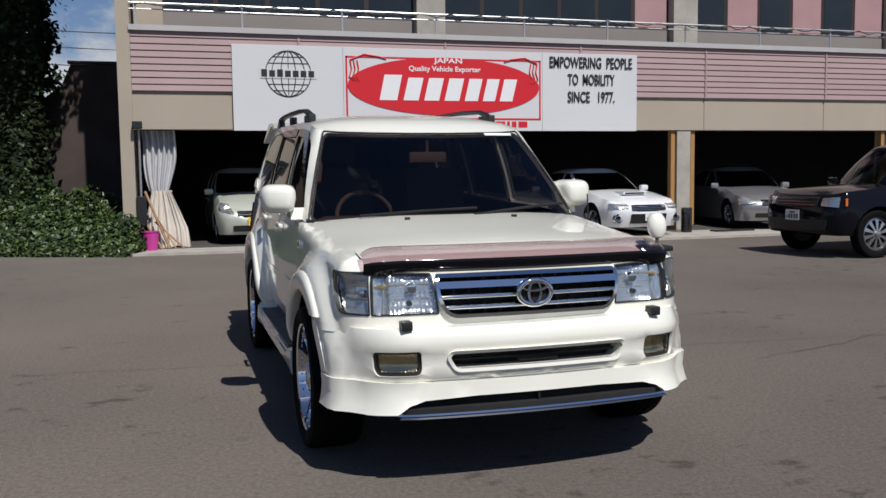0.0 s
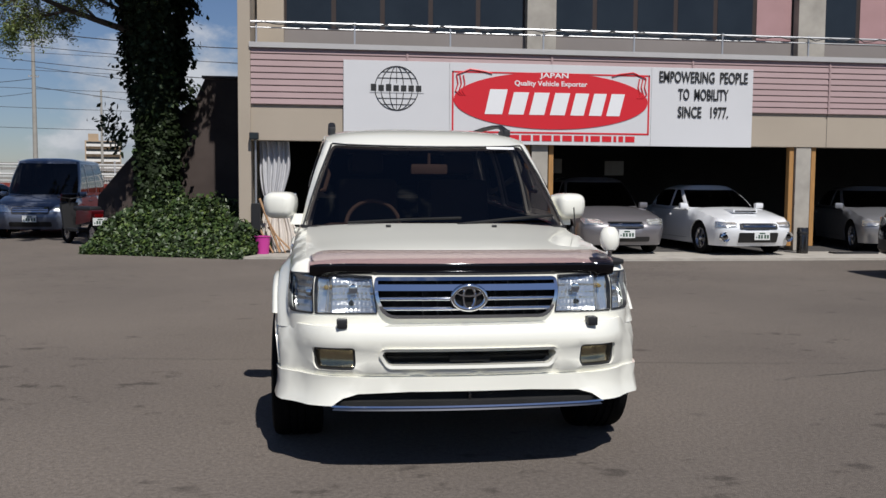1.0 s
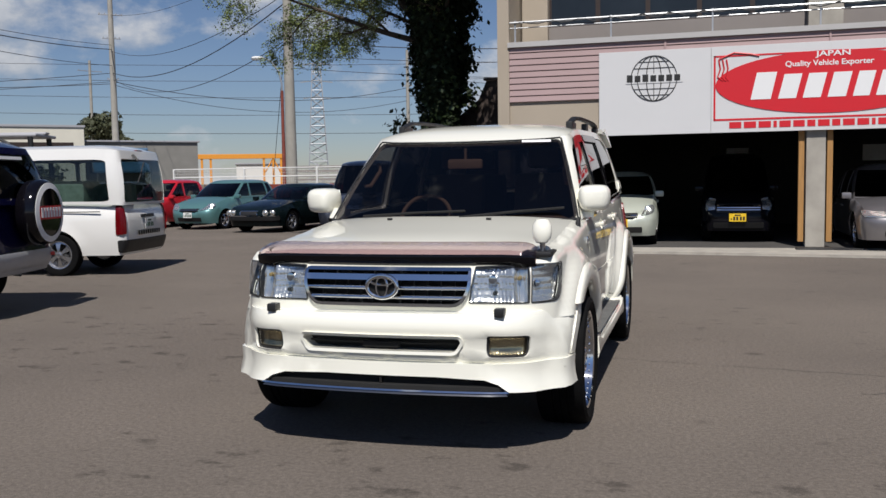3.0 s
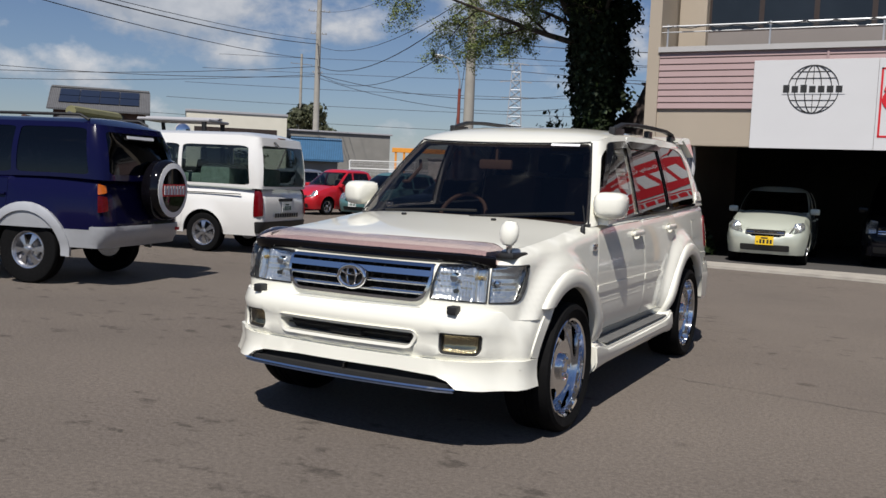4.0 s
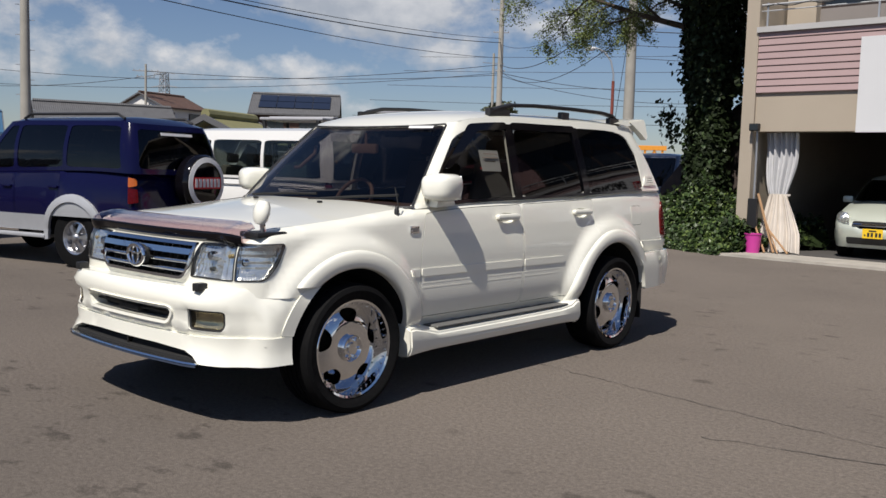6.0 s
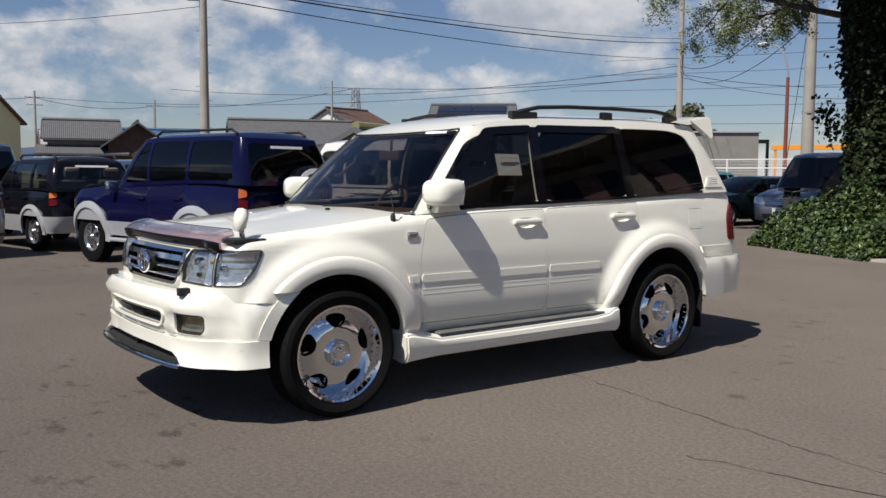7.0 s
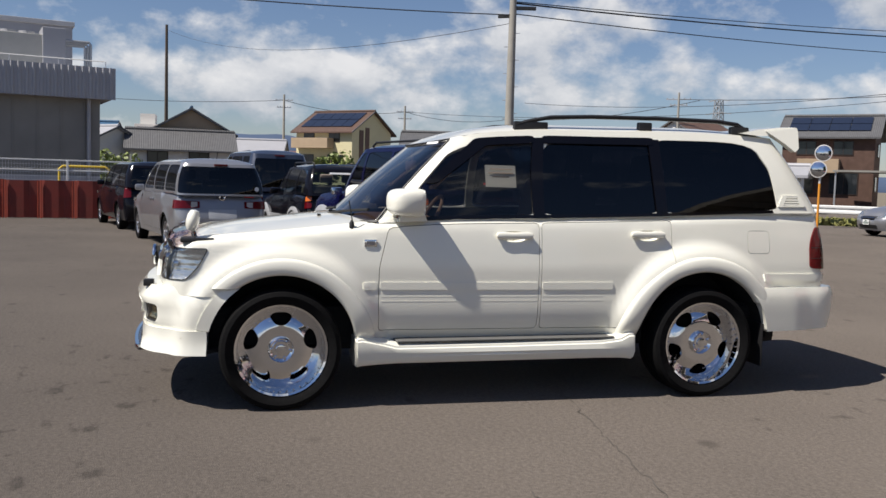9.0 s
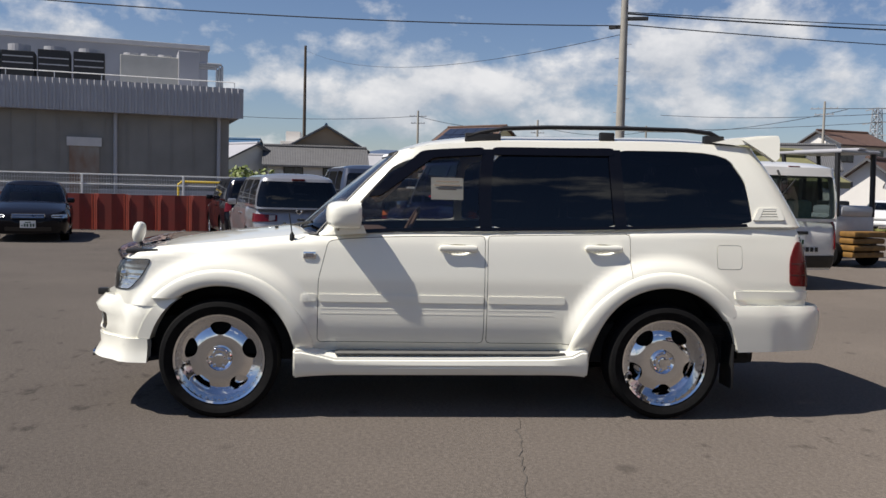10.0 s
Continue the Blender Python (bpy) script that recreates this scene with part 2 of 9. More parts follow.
def ribbed(m, scale, depth=0.03, dark=0.55, axis="X"):
    """Rows of tiles or sheet ribs, pressed into a roof or wall."""
    nt = m.node_tree
    N, L = nt.nodes.new, nt.links.new
    p = nt.nodes["Principled BSDF"]
    base = p.inputs["Base Color"].links[0].from_socket
    tc, w, b, mr, vm = N("ShaderNodeTexCoord"), N("ShaderNodeTexWave"), N("ShaderNodeBump"), N("ShaderNodeMapRange"), N("ShaderNodeVectorMath")
    w.bands_direction = axis
    w.inputs["Scale"].default_value, w.inputs["Distortion"].default_value, w.inputs["Detail"].default_value = scale, 0.4, 2
    L(tc.outputs["Object"], w.inputs["Vector"])
    b.inputs["Strength"].default_value, b.inputs["Distance"].default_value = 0.8, depth
    L(w.outputs["Fac"], b.inputs["Height"]); L(b.outputs[0], p.inputs["Normal"])
    # groove shade put into the base colour: darker where the ribs dip
    mr.inputs["To Min"].default_value = dark
    L(w.outputs["Fac"], mr.inputs["Value"])
    vm.operation = "SCALE"
    L(base, vm.inputs[0]); L(mr.outputs[0], vm.inputs["Scale"]); L(vm.outputs[0], p.inputs["Base Color"])
    return m


TILEGREY = ribbed(mat("grey_roof_tile", (0.13, 0.13, 0.135), rough=0.6, var=0.25, scale=2), 2.1, 0.03, 0.72)
TILEBROWN = ribbed(mat("brown_roof_tile", (0.13, 0.075, 0.055), rough=0.65, var=0.25, scale=2), 2.1, 0.03, 0.72)
TILEBLUE = ribbed(mat("blue_roof_sheet", (0.05, 0.14, 0.26), rough=0.5, var=0.2, scale=2), 2.1, 0.03, 0.72)
SOLAR = mat("solar_glass", (0.018, 0.026, 0.05), rough=0.3, var=0.2, scale=3)
CREAM = mat("cream_wall", (0.64, 0.58, 0.36), rough=0.85, var=0.08, scale=1)
TANWALL = mat("tan_wall", (0.40, 0.30, 0.20), rough=0.85, var=0.15, scale=1)
WHITEWALL = mat("white_wall", (0.72, 0.70, 0.66), rough=0.85, var=0.08, scale=1)
GREYWALL = mat("grey_wall", (0.24, 0.215, 0.20), rough=0.85, var=0.12, scale=1)
SHEET = mat("corrugated_sheet", (0.40, 0.40, 0.42), rough=0.5, metal=0.15, var=0.12, scale=0.8)
SHEETDARK = mat("dark_sheet_wall", (0.255, 0.245, 0.222), rough=0.6, var=0.15, scale=0.8, col2=(0.20, 0.192, 0.174))
WORNDOOR = mat("worn_door_paint", (0.30, 0.285, 0.25), rough=0.7, col2=(0.22, 0.12, 0.07), scale=1.1, sharp=0.14, stretch=(1, 1, 0.5))
DARKPANE = mat("dark_window_pane", (0.02, 0.025, 0.03), rough=0.06, var=0.3, scale=1.5)
BRONZE = mat("bronze_frame", (0.05, 0.035, 0.03), rough=0.5, metal=0.3, var=0.2)
BLIND = mat("closed_blind", (0.40, 0.24, 0.24), rough=0.8, var=0.12, scale=2)
TRIMSTEEL = mat("brushed_trim", (0.20, 0.20, 0.21), rough=0.25, metal=0.9, var=0.2, scale=6)
STEPGREY = mat("step_rubber", (0.13, 0.13, 0.125), rough=0.75, var=0.25, scale=9, bump=0.3, bscale=90)
DARKSTEEL = mat("dark_steel", (0.10, 0.095, 0.09), rough=0.22, metal=0.9, var=0.2, scale=6)
PLANTGREY = mat("plant_casing", (0.46, 0.45, 0.41), rough=0.6, var=0.12, scale=2)
PALEWALL = mat("pale_cream_wall", (0.68, 0.65, 0.55), rough=0.85, var=0.08, scale=1)
BROWNWALL = mat("dark_timber_wall", (0.10, 0.055, 0.04), rough=0.85, var=0.3, scale=2)
BRIGHTRED = mat("red_lead_paint", (0.46, 0.075, 0.035), rough=0.6, var=0.3, scale=6)
# distance haze put into the hills' base colour as blue
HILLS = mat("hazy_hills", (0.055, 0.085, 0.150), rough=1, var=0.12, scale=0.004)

PEARL = paint("pearl_white_paint", (0.845, 0.832, 0.735))
VANWHITE = paint("van_white_paint", (0.78, 0.77, 0.74))
NAVY = paint("navy_paint", (0.004, 0.004, 0.030))
SILVER = paint("silver_paint", (0.31, 0.31, 0.325), 0.55)
BLACKP = mat("black_paint", (0.006, 0.006, 0.009), rough=0.10, var=0.04, scale=1.5, coat=0.0, spec=0.22)
STEELBLUE = paint("steel_blue_paint", (0.135, 0.152, 0.200), 0.45)
DARKBLUE = paint("dark_blue_paint", (0.035, 0.045, 0.075), 0.3)
TEAL = paint("teal_paint", (0.12, 0.26, 0.26), 0.4)
DKGREEN = paint("dark_green_paint", (0.004, 0.008, 0.009))
REDP = paint("red_paint", (0.50, 0.012, 0.02))
GREYP = paint("warm_grey_paint", (0.20, 0.19, 0.20), 0.4)
PALEGREEN = paint("pale_champagne_paint", (0.52, 0.55, 0.47), 0.25)
WHITEP = paint("white_paint", (0.78, 0.79, 0.80))
CLADGREY = mat("silver_grey_cladding", (0.46, 0.47, 0.49), rough=0.45, metal=0.3, var=0.1)
TYRE = mat("tyre_rubber", (0.006, 0.006, 0.0065), rough=0.8, spec=0.12, var=0.3, scale=30, bump=0.2, bscale=120)
PLASTIC = mat("black_plastic", (0.016, 0.016, 0.017), rough=0.5, var=0.25, scale=12)
GLOSSBLACK = mat("black_acrylic", (0.004, 0.0035, 0.005), rough=0.06, var=0.2, coat=0, spec=0.4)
# near-black colour stands in for shade in recesses; also used on small black parts
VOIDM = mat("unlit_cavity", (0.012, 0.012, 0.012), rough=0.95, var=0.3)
CHROME = mat("chrome", (0.80, 0.81, 0.83), rough=0.05, metal=1.0, var=0.04, scale=3)
ALLOY = mat("alloy", (0.58, 0.58, 0.60), rough=0.22, metal=0.9, var=0.06, scale=6)
TRIMGREY = mat("interior_cloth", (0.20, 0.16, 0.13), rough=0.9, var=0.15, scale=8)
LEATHER = mat("tan_trim", (0.36, 0.25, 0.18), rough=0.6, var=0.12, scale=6)
LENS = glass("clear_lens", (0.92, 0.95, 0.97))
REFLECTOR = mat("lamp_reflector", (0.86, 0.83, 0.77), rough=0.20, metal=0.85, var=0.10, scale=40, bump=0.35, bscale=55, stretch=(1, 1, 0.3))
FOGGLASS = glass("hazed_fog_glass", (0.80, 0.75, 0.60))
AMBERBULB = mat("amber_glass", (0.30, 0.21, 0.07), rough=0.2)
TAILRED = mat("red_lens", (0.13, 0.002, 0.004), rough=0.16, var=0.35, scale=30, coat=0.3, spec=0.3, bump=0.25, bscale=60)
AMBER = mat("amber_lens", (0.75, 0.17, 0.02), rough=0.15, var=0.2, scale=30, coat=1)
PLATEW = mat("white_plate", (0.75, 0.76, 0.74), rough=0.4, var=0.05)
PLATEY = mat("yellow_plate", (0.80, 0.52, 0.02), rough=0.4, var=0.05)
PLATEINK = mat("plate_ink", (0.03, 0.08, 0.05), rough=0.5, var=0.1)
PAPER = mat("white_paper", (0.72, 0.70, 0.64), rough=0.8, var=0.05, scale=4)
WHITEINK = mat("white_lettering", (0.78, 0.78, 0.78), rough=0.5, var=0.03)
SMOKED = glass("smoked_acrylic", (0.83, 0.75, 0.75))
TINT = glass("tinted_windscreen", (0.29, 0.27, 0.27))
TINTSIDE = glass("smoked_side_glass", (0.52, 0.52, 0.51))
PRIVACY = glass("privacy_glass", (0.035, 0.035, 0.042))
CARGLASS = glass("car_glass", (0.42, 0.47, 0.46))


# ---- mesh helpers ----
def mesh_object(name, verts, faces, material, parent=None, label="", smooth=True):
    me = bpy.data.meshes.new(name)
    me.from_pydata([tuple(v) for v in verts], [], faces)
    me.materials.append(material)
    if smooth:
        me.shade_smooth()
    ob = new(name, me)
    ob.parent = parent
    return tagged(ob, label)


def part(name, bm, material, parent=None, label="", smooth=False):
    me = bpy.data.meshes.new(name)
    bm.normal_update()
    bm.to_mesh(me)
    bm.free()
    me.materials.append(material)
    if smooth:
        me.shade_smooth()
        me.set_sharp_from_angle(angle=radians(38))
    ob = new(name, me)
    ob.parent = parent
    return tagged(ob, label)


def shared(name, source, parent, m=None):
    """A further object on the same mesh."""
    ob = new(name, source.data)
    ob.parent = parent
    if m is not None:
        ob.matrix_basis = m
    return ob


def thing(name, label, category, m=None, group="", kind=""):
    ob = new(name)
    ob.empty_display_size = 0.2
    if m is not None:
        ob.matrix_basis = m
    return tagged(ob, label, category, group, kind)


def add_box(bm, x0, x1, y0, y1, z0, z1, bevel=0.0, m=None):
    vs = [bm.verts.new((x, y, z)) for x in (x0, x1) for y in (y0, y1) for z in (z0, z1)]
    fs = [bm.faces.new([vs[i] for i in f]) for f in ((0, 1, 3, 2), (4, 6, 7, 5), (0, 4, 5, 1), (2, 3, 7, 6), (0, 2, 6, 4), (1, 5, 7, 3))]
    if bevel:
        es = list({e for f in fs for e in f.edges})
        got = bmesh.ops.bevel(bm, geom=es, offset=bevel, segments=2, affect="EDGES", profile=0.6)
        vs = list({v for f in got["faces"] for v in f.verts} | {v for v in vs if v.is_valid})
    if m is not None:
        for v in vs:
            v.co = m @ v.co
    return vs


def box(x0, x1, y0, y1, z0, z1, bevel=0.0, m=None):
    bm = bmesh.new()
    add_box(bm, x0, x1, y0, y1, z0, z1, bevel, m)
    return bm


def add_lathe(bm, profile, n=32, m=None, axis="z"):
    """Turn (radius, height) points about an axis; points with radius 0 close it."""
    rings = []
    for r, h in profile:
        ring = []
        for i in range(n if r > 1e-6 else 1):
            a = 2 * math.pi * i / n
            c = Vector((r * math.cos(a), r * math.sin(a), h))
            if axis == "x":
                c = Vector((h, r * math.cos(a), r * math.sin(a)))
            elif axis == "y":
                c = Vector((r * math.cos(a), h, r * math.sin(a)))
            ring.append(bm.verts.new(m @ c if m is not None else c))
        rings.append(ring)
    for a, b in zip(rings, rings[1:]):
        for i in range(n):
            j = (i + 1) % n
            q = [a[i % len(a)], a[j % len(a)], b[j % len(b)], b[i % len(b)]]
            q = list(dict.fromkeys(q))
            if len(q) > 2:
                bm.faces.new(q)


def lathe(profile, n=32, m=None, axis="z"):
    bm = bmesh.new()
    add_lathe(bm, profile, n, m, axis)
    bmesh.ops.recalc_face_normals(bm, faces=bm.faces)
    return bm


def add_tube(bm, pts, radius, n=8, cap=True):
    """A round bar along points; radius may be one number or one a point."""
    pts = [Vector(p) for p in pts]
    rad = radius if isinstance(radius, (list, tuple)) else [radius] * len(pts)
    rings, side = [], None
    for i, p in enumerate(pts):
        way = (pts[min(i + 1, len(pts) - 1)] - pts[max(i - 1, 0)]).normalized()
        if side is None:
            side = way.orthogonal().normalized()
        side = (side - way * side.dot(way)).normalized()
        up = way.cross(side)
        rings.append([bm.verts.new(p + (side * math.cos(2 * math.pi * k / n) + up * math.sin(2 * math.pi * k / n)) * rad[i]) for k in range(n)])
    for a, b in zip(rings, rings[1:]):
        for k in range(n):
            bm.faces.new((a[k], a[(k + 1) % n], b[(k + 1) % n], b[k]))
    if cap:
        bm.faces.new(rings[0][::-1])
        bm.faces.new(rings[-1])


def tube(pts, radius, n=8):
    bm = bmesh.new()
    add_tube(bm, pts, radius, n)
    return bm


def add_prism(bm, poly, a, b, plane="yz", m=None):
    """A flat outline pushed from a to b along the axis that its plane lacks."""
    def at(p, h):
        c = {"yz": (h, p[0], p[1]), "xz": (p[0], h, p[1]), "xy": (p[0], p[1], h)}[plane]
        return m @ Vector(c) if m is not None else Vector(c)
    lo, hi = [bm.verts.new(at(p, a)) for p in poly], [bm.verts.new(at(p, b)) for p in poly]
    fs = [bm.faces.new(lo[::-1]), bm.faces.new(hi)]
    for i in range(len(poly)):
        j = (i + 1) % len(poly)
        fs.append(bm.faces.new((lo[i], lo[j], hi[j], hi[i])))
    return fs


def prism(poly, a, b, plane="yz", m=None):
    bm = bmesh.new()
    add_prism(bm, poly, a, b, plane, m)
    bmesh.ops.recalc_face_normals(bm, faces=bm.faces)
    return bm


def rounded(poly, r, n=4):
    """The outline with its corners rounded; r is one radius or one a corner."""
    out = []
    for i, p in enumerate(poly):
        rad = r[i] if isinstance(r, (list, tuple)) else r
        p, a, b = Vector(p), Vector(poly[i - 1]), Vector(poly[(i + 1) % len(poly)])
        da, db = a - p, b - p
        k = min(rad, da.length * 0.49, db.length * 0.49)
        if k < 1e-4:
            out.append(tuple(p))
            continue
        s, e = p + da.normalized() * k, p + db.normalized() * k
        for j in range(n + 1):
            t = j / n
            out.append(tuple(s * (1 - t) ** 2 + p * (2 * t * (1 - t)) + e * t ** 2))
    return out


def letters(name, text, height, m, material, parent, width=None, extrude=0.002, squeeze=1.0):
    """Writing as a flat mesh in the built-in font, centred on the pose m, facing its +z."""
    cu = bpy.data.curves.new(name, "FONT")
    cu.body, cu.align_x, cu.align_y, cu.extrude, cu.resolution_u, cu.offset = text, "CENTER", "CENTER", extrude, 3, 0.018
    tmp = new(name, cu)
    dg = bpy.context.evaluated_depsgraph_get()
    me = bpy.data.meshes.new_from_object(tmp.evaluated_get(dg))
    bpy.data.objects.remove(tmp)
    bpy.data.curves.remove(cu)
    co = np.array([v.co[:] for v in me.vertices])
    lo, hi = co.min(0), co.max(0)
    k = height / max(1e-6, hi[1] - lo[1])
    kx = (width / (hi[0] - lo[0])) if width else k * squeeze
    for v in me.vertices:
        v.co.x, v.co.y = (v.co.x - (lo[0] + hi[0]) / 2) * kx, (v.co.y - (lo[1] + hi[1]) / 2) * k
    me.materials.clear()
    me.materials.append(material)
    ob = new(name, me)
    ob.parent = parent
    ob.matrix_basis = m
    return ob


# ---- ground and building ----
def ground():
    bm = bmesh.new()
    n = 24
    ring0 = [bm.verts.new((90 * math.cos(2 * math.pi * k / n) - 5, 90 * math.sin(2 * math.pi * k / n), 0)) for k in range(n)]
    bm.faces.new(ring0)
    yard = part("ground", bm, ASPHALT)
    tagged(yard, "worn grey asphalt yard with oil stains and fine cracks", "ground", kind="structure")
    bm = bmesh.new()
    n = 40
    a = [bm.verts.new((80 * math.cos(2 * math.pi * k / n) - 5, 80 * math.sin(2 * math.pi * k / n), -0.06)) for k in range(n)]
    b = [bm.verts.new((4500 * math.cos(2 * math.pi * k / n), 4500 * math.sin(2 * math.pi * k / n), -0.06)) for k in range(n)]
    for k in range(n):
        j = (k + 1) % n
        bm.faces.new((a[k], a[j], b[j], b[k]))
    tagged(part("ground_far", bm, SOIL), "dry flat farmland out to the horizon", "field", kind="structure")


ground()

FX0, FX1, FY = -2.15, 27.0, 13.05      # facade: ends and plane
BEAM0, BEAM1, SID0, CAP = 2.27, 2.97, 2.97, 4.10


def building():
    root = thing("building", "two-storey showroom with pink siding band, open garage bays and balcony", "building", kind="structure")
    # beam with beige render, siding boards, cap
    part("beam", box(FX0, FX1, FY, FY + 0.35, BEAM0, CAP - 0.02, 0.004), BEIGE, root)
    joints = [FX0, 0.93, 3.89, 6.9, 9.95, 13.16, 16.3, 19.4, 22.5, FX1]
    n, h = 9, (CAP - SID0 - 0.02) / 9
    for a, b in zip(joints, joints[1:]):
        for k in range(n):
            z = SID0 + k * h
            poly = [(FY + 0.02, z), (FY - 0.046, z + 0.006), (FY - 0.050, z + 0.014), (FY - 0.036, z + h - 0.010), (FY + 0.02, z + h - 0.004)]
            part("siding_board", prism(poly, a + 0.004, b - 0.004), SIDING, root)
        part("joint_strip", box(b - 0.02, b + 0.02, FY - 0.064, FY - 0.05, SID0, CAP - 0.02, 0.003), SIDING, root)
    part("beam_joint", box(3.885, 3.895, FY - 0.004, FY + 0.01, BEAM0, BEAM1), DARKWALL, root)
    for b in joints[4:-1]:
        part("beam_joint", box(b - 0.005, b + 0.005, FY - 0.003, FY + 0.01, BEAM0, BEAM1), DARKWALL, root)
    part("cap_sheet", prism([(FY - 0.10, CAP - 0.03), (FY - 0.11, CAP + 0.07), (FY + 0.42, CAP + 0.09), (FY + 0.42, CAP + 0.02), (FY - 0.06, CAP)], FX0 - 0.02, FX1), CAPM, root)
    # end wall, columns
    part("end_wall", box(FX0 - 0.22, FX0 - 0.002, FY + 0.02, FY + 9.0, 0, 8.2), BEIGE, root)
    part("end_fin", box(FX0 - 0.24, FX0 + 0.0, FY - 0.06, FY + 0.02, 0, 8.2, 0.005), BEIGE, root)
    for x0 in (3.38, 9.16, 14.9, 20.6):
        c = part("column", box(x0 + 0.13, x0 + 0.47, FY + 0.02, FY + 0.42, 0.05, BEAM0, 0.01), CONCRETE, root)
        for xx in (x0, x0 + 0.50):
            part("timber_jamb", box(xx, xx + 0.10, FY + 0.06, FY + 0.20, 0.15, BEAM0, 0.006), BROWNWOOD, root)
    # upper storey: set back wall, columns, window band
    uy = FY + 1.35
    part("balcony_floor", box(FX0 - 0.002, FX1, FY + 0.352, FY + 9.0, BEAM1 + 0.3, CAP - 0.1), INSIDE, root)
    part("upper_wall", box(FX0, FX1, uy, uy + 0.12, CAP - 0.10, 4.66), GREYWALL, root)
    part("upper_head", box(FX0, FX1, uy, uy + 0.3, 6.9, 7.6), BEIGE, root)
    part("roof_slab", box(FX0 - 0.3, FX1, FY - 0.3, FY + 9.0, 8.2, 8.45), CONCRETE, root)
    cols = [(-2.1, -1.55)] + [(3.63 + 6.22 * k, 4.27 + 6.22 * k) for k in range(4)]
    for a, b in cols:
        part("column", box(a, b, uy - 0.22, uy + 0.2, CAP - 0.1, 8.2, 0.01), CONCRETE if a > 0 else BEIGE, root)
    tones = [DARKPANE, DARKPANE, BLIND, DARKPANE, DARKPANE, BLIND, BLIND]
    for (a, b), (c, d) in zip(cols, cols[1:] + [(26.9, 27)]):
        m = max(2, round((c - b) / 0.95))
        for k in range(m):
            x0, x1 = b + (c - b) * k / m, b + (c - b) * (k + 1) / m
            w = part("window_frame", box(x0, x1, uy + 0.03, uy + 0.09, 4.66, 6.9), BRONZE, root)
            part("pane", box(x0 + 0.05, x1 - 0.05, uy + 0.022, uy + 0.028, 4.72, 6.85), DARKPANE if (x0 < 5.5 or k % 3 != 1) and not x0 > 6.5 else tones[(k + int(x0)) % 7], w)
    # railing
    for x0 in np.arange(FX0 + 0.1, FX1, 1.92):
        part("rail_post", box(x0, x0 + 0.03, FY + 0.02, FY + 0.05, CAP + 0.07, 4.62), STEEL, root)
    for z, r in ((4.58, 0.022), (4.47, 0.012)):
        part("rail", tube([(FX0, FY + 0.035, z), (FX1, FY + 0.035, z)], r, 8), STEEL, root)
    pts = [(FX0 + 0.1 + 0.16 * k, FY + 0.0 + 0.03 * math.sin(k * 1.9), 4.55 + 0.045 * math.sin(k * 1.7) * random.uniform(0.4, 1)) for k in range(150)]
    part("light_cable", tube(pts, 0.011, 5), CABLE, root, "string of lights wound along the balcony rail")
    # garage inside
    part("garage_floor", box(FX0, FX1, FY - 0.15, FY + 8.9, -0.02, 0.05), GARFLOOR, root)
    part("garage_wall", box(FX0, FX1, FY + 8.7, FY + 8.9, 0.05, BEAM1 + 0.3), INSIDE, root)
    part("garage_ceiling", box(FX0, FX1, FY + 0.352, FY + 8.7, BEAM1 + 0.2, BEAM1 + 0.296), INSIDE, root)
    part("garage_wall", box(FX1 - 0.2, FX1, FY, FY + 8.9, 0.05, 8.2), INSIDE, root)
    for x, z in ((6.15, 2.0), (8.1, 1.95), (2.6, 1.98)):
        w = part("back_window", box(x - 0.3, x + 0.3, FY + 8.66, FY + 8.69, z - 0.22, z + 0.22), WHITEMETAL, root)
        for i in range(3):
            for j in range(2):
                part("pane", box(x - 0.26 + 0.18 * i, x - 0.10 + 0.18 * i, FY + 8.64, FY + 8.658, z - 0.19 + 0.2 * j, z - 0.01 + 0.2 * j), PLATEW, w)
    # kerb apron
    ap = part("apron", prism([(FX0 - 0.3, FY - 1.05), (1.0, FY - 1.25), (5.0, FY - 1.85), (FX1, FY - 1.95), (FX1, FY - 0.16), (FX0 - 0.3, FY - 0.16)], -0.02, 0.045, "xy"), CONCRETE, root)
    bmx = bmesh.new(); bmx.from_mesh(ap.data)
    bmesh.ops.bevel(bmx, geom=[e for e in bmx.edges if all(v.co.z > 0 for v in e.verts) and all(v.co.y < FY - 1 for v in e.verts)], offset=0.03, segments=2, affect="EDGES")
    bmx.to_mesh(ap.data); bmx.free()
    return root


building()


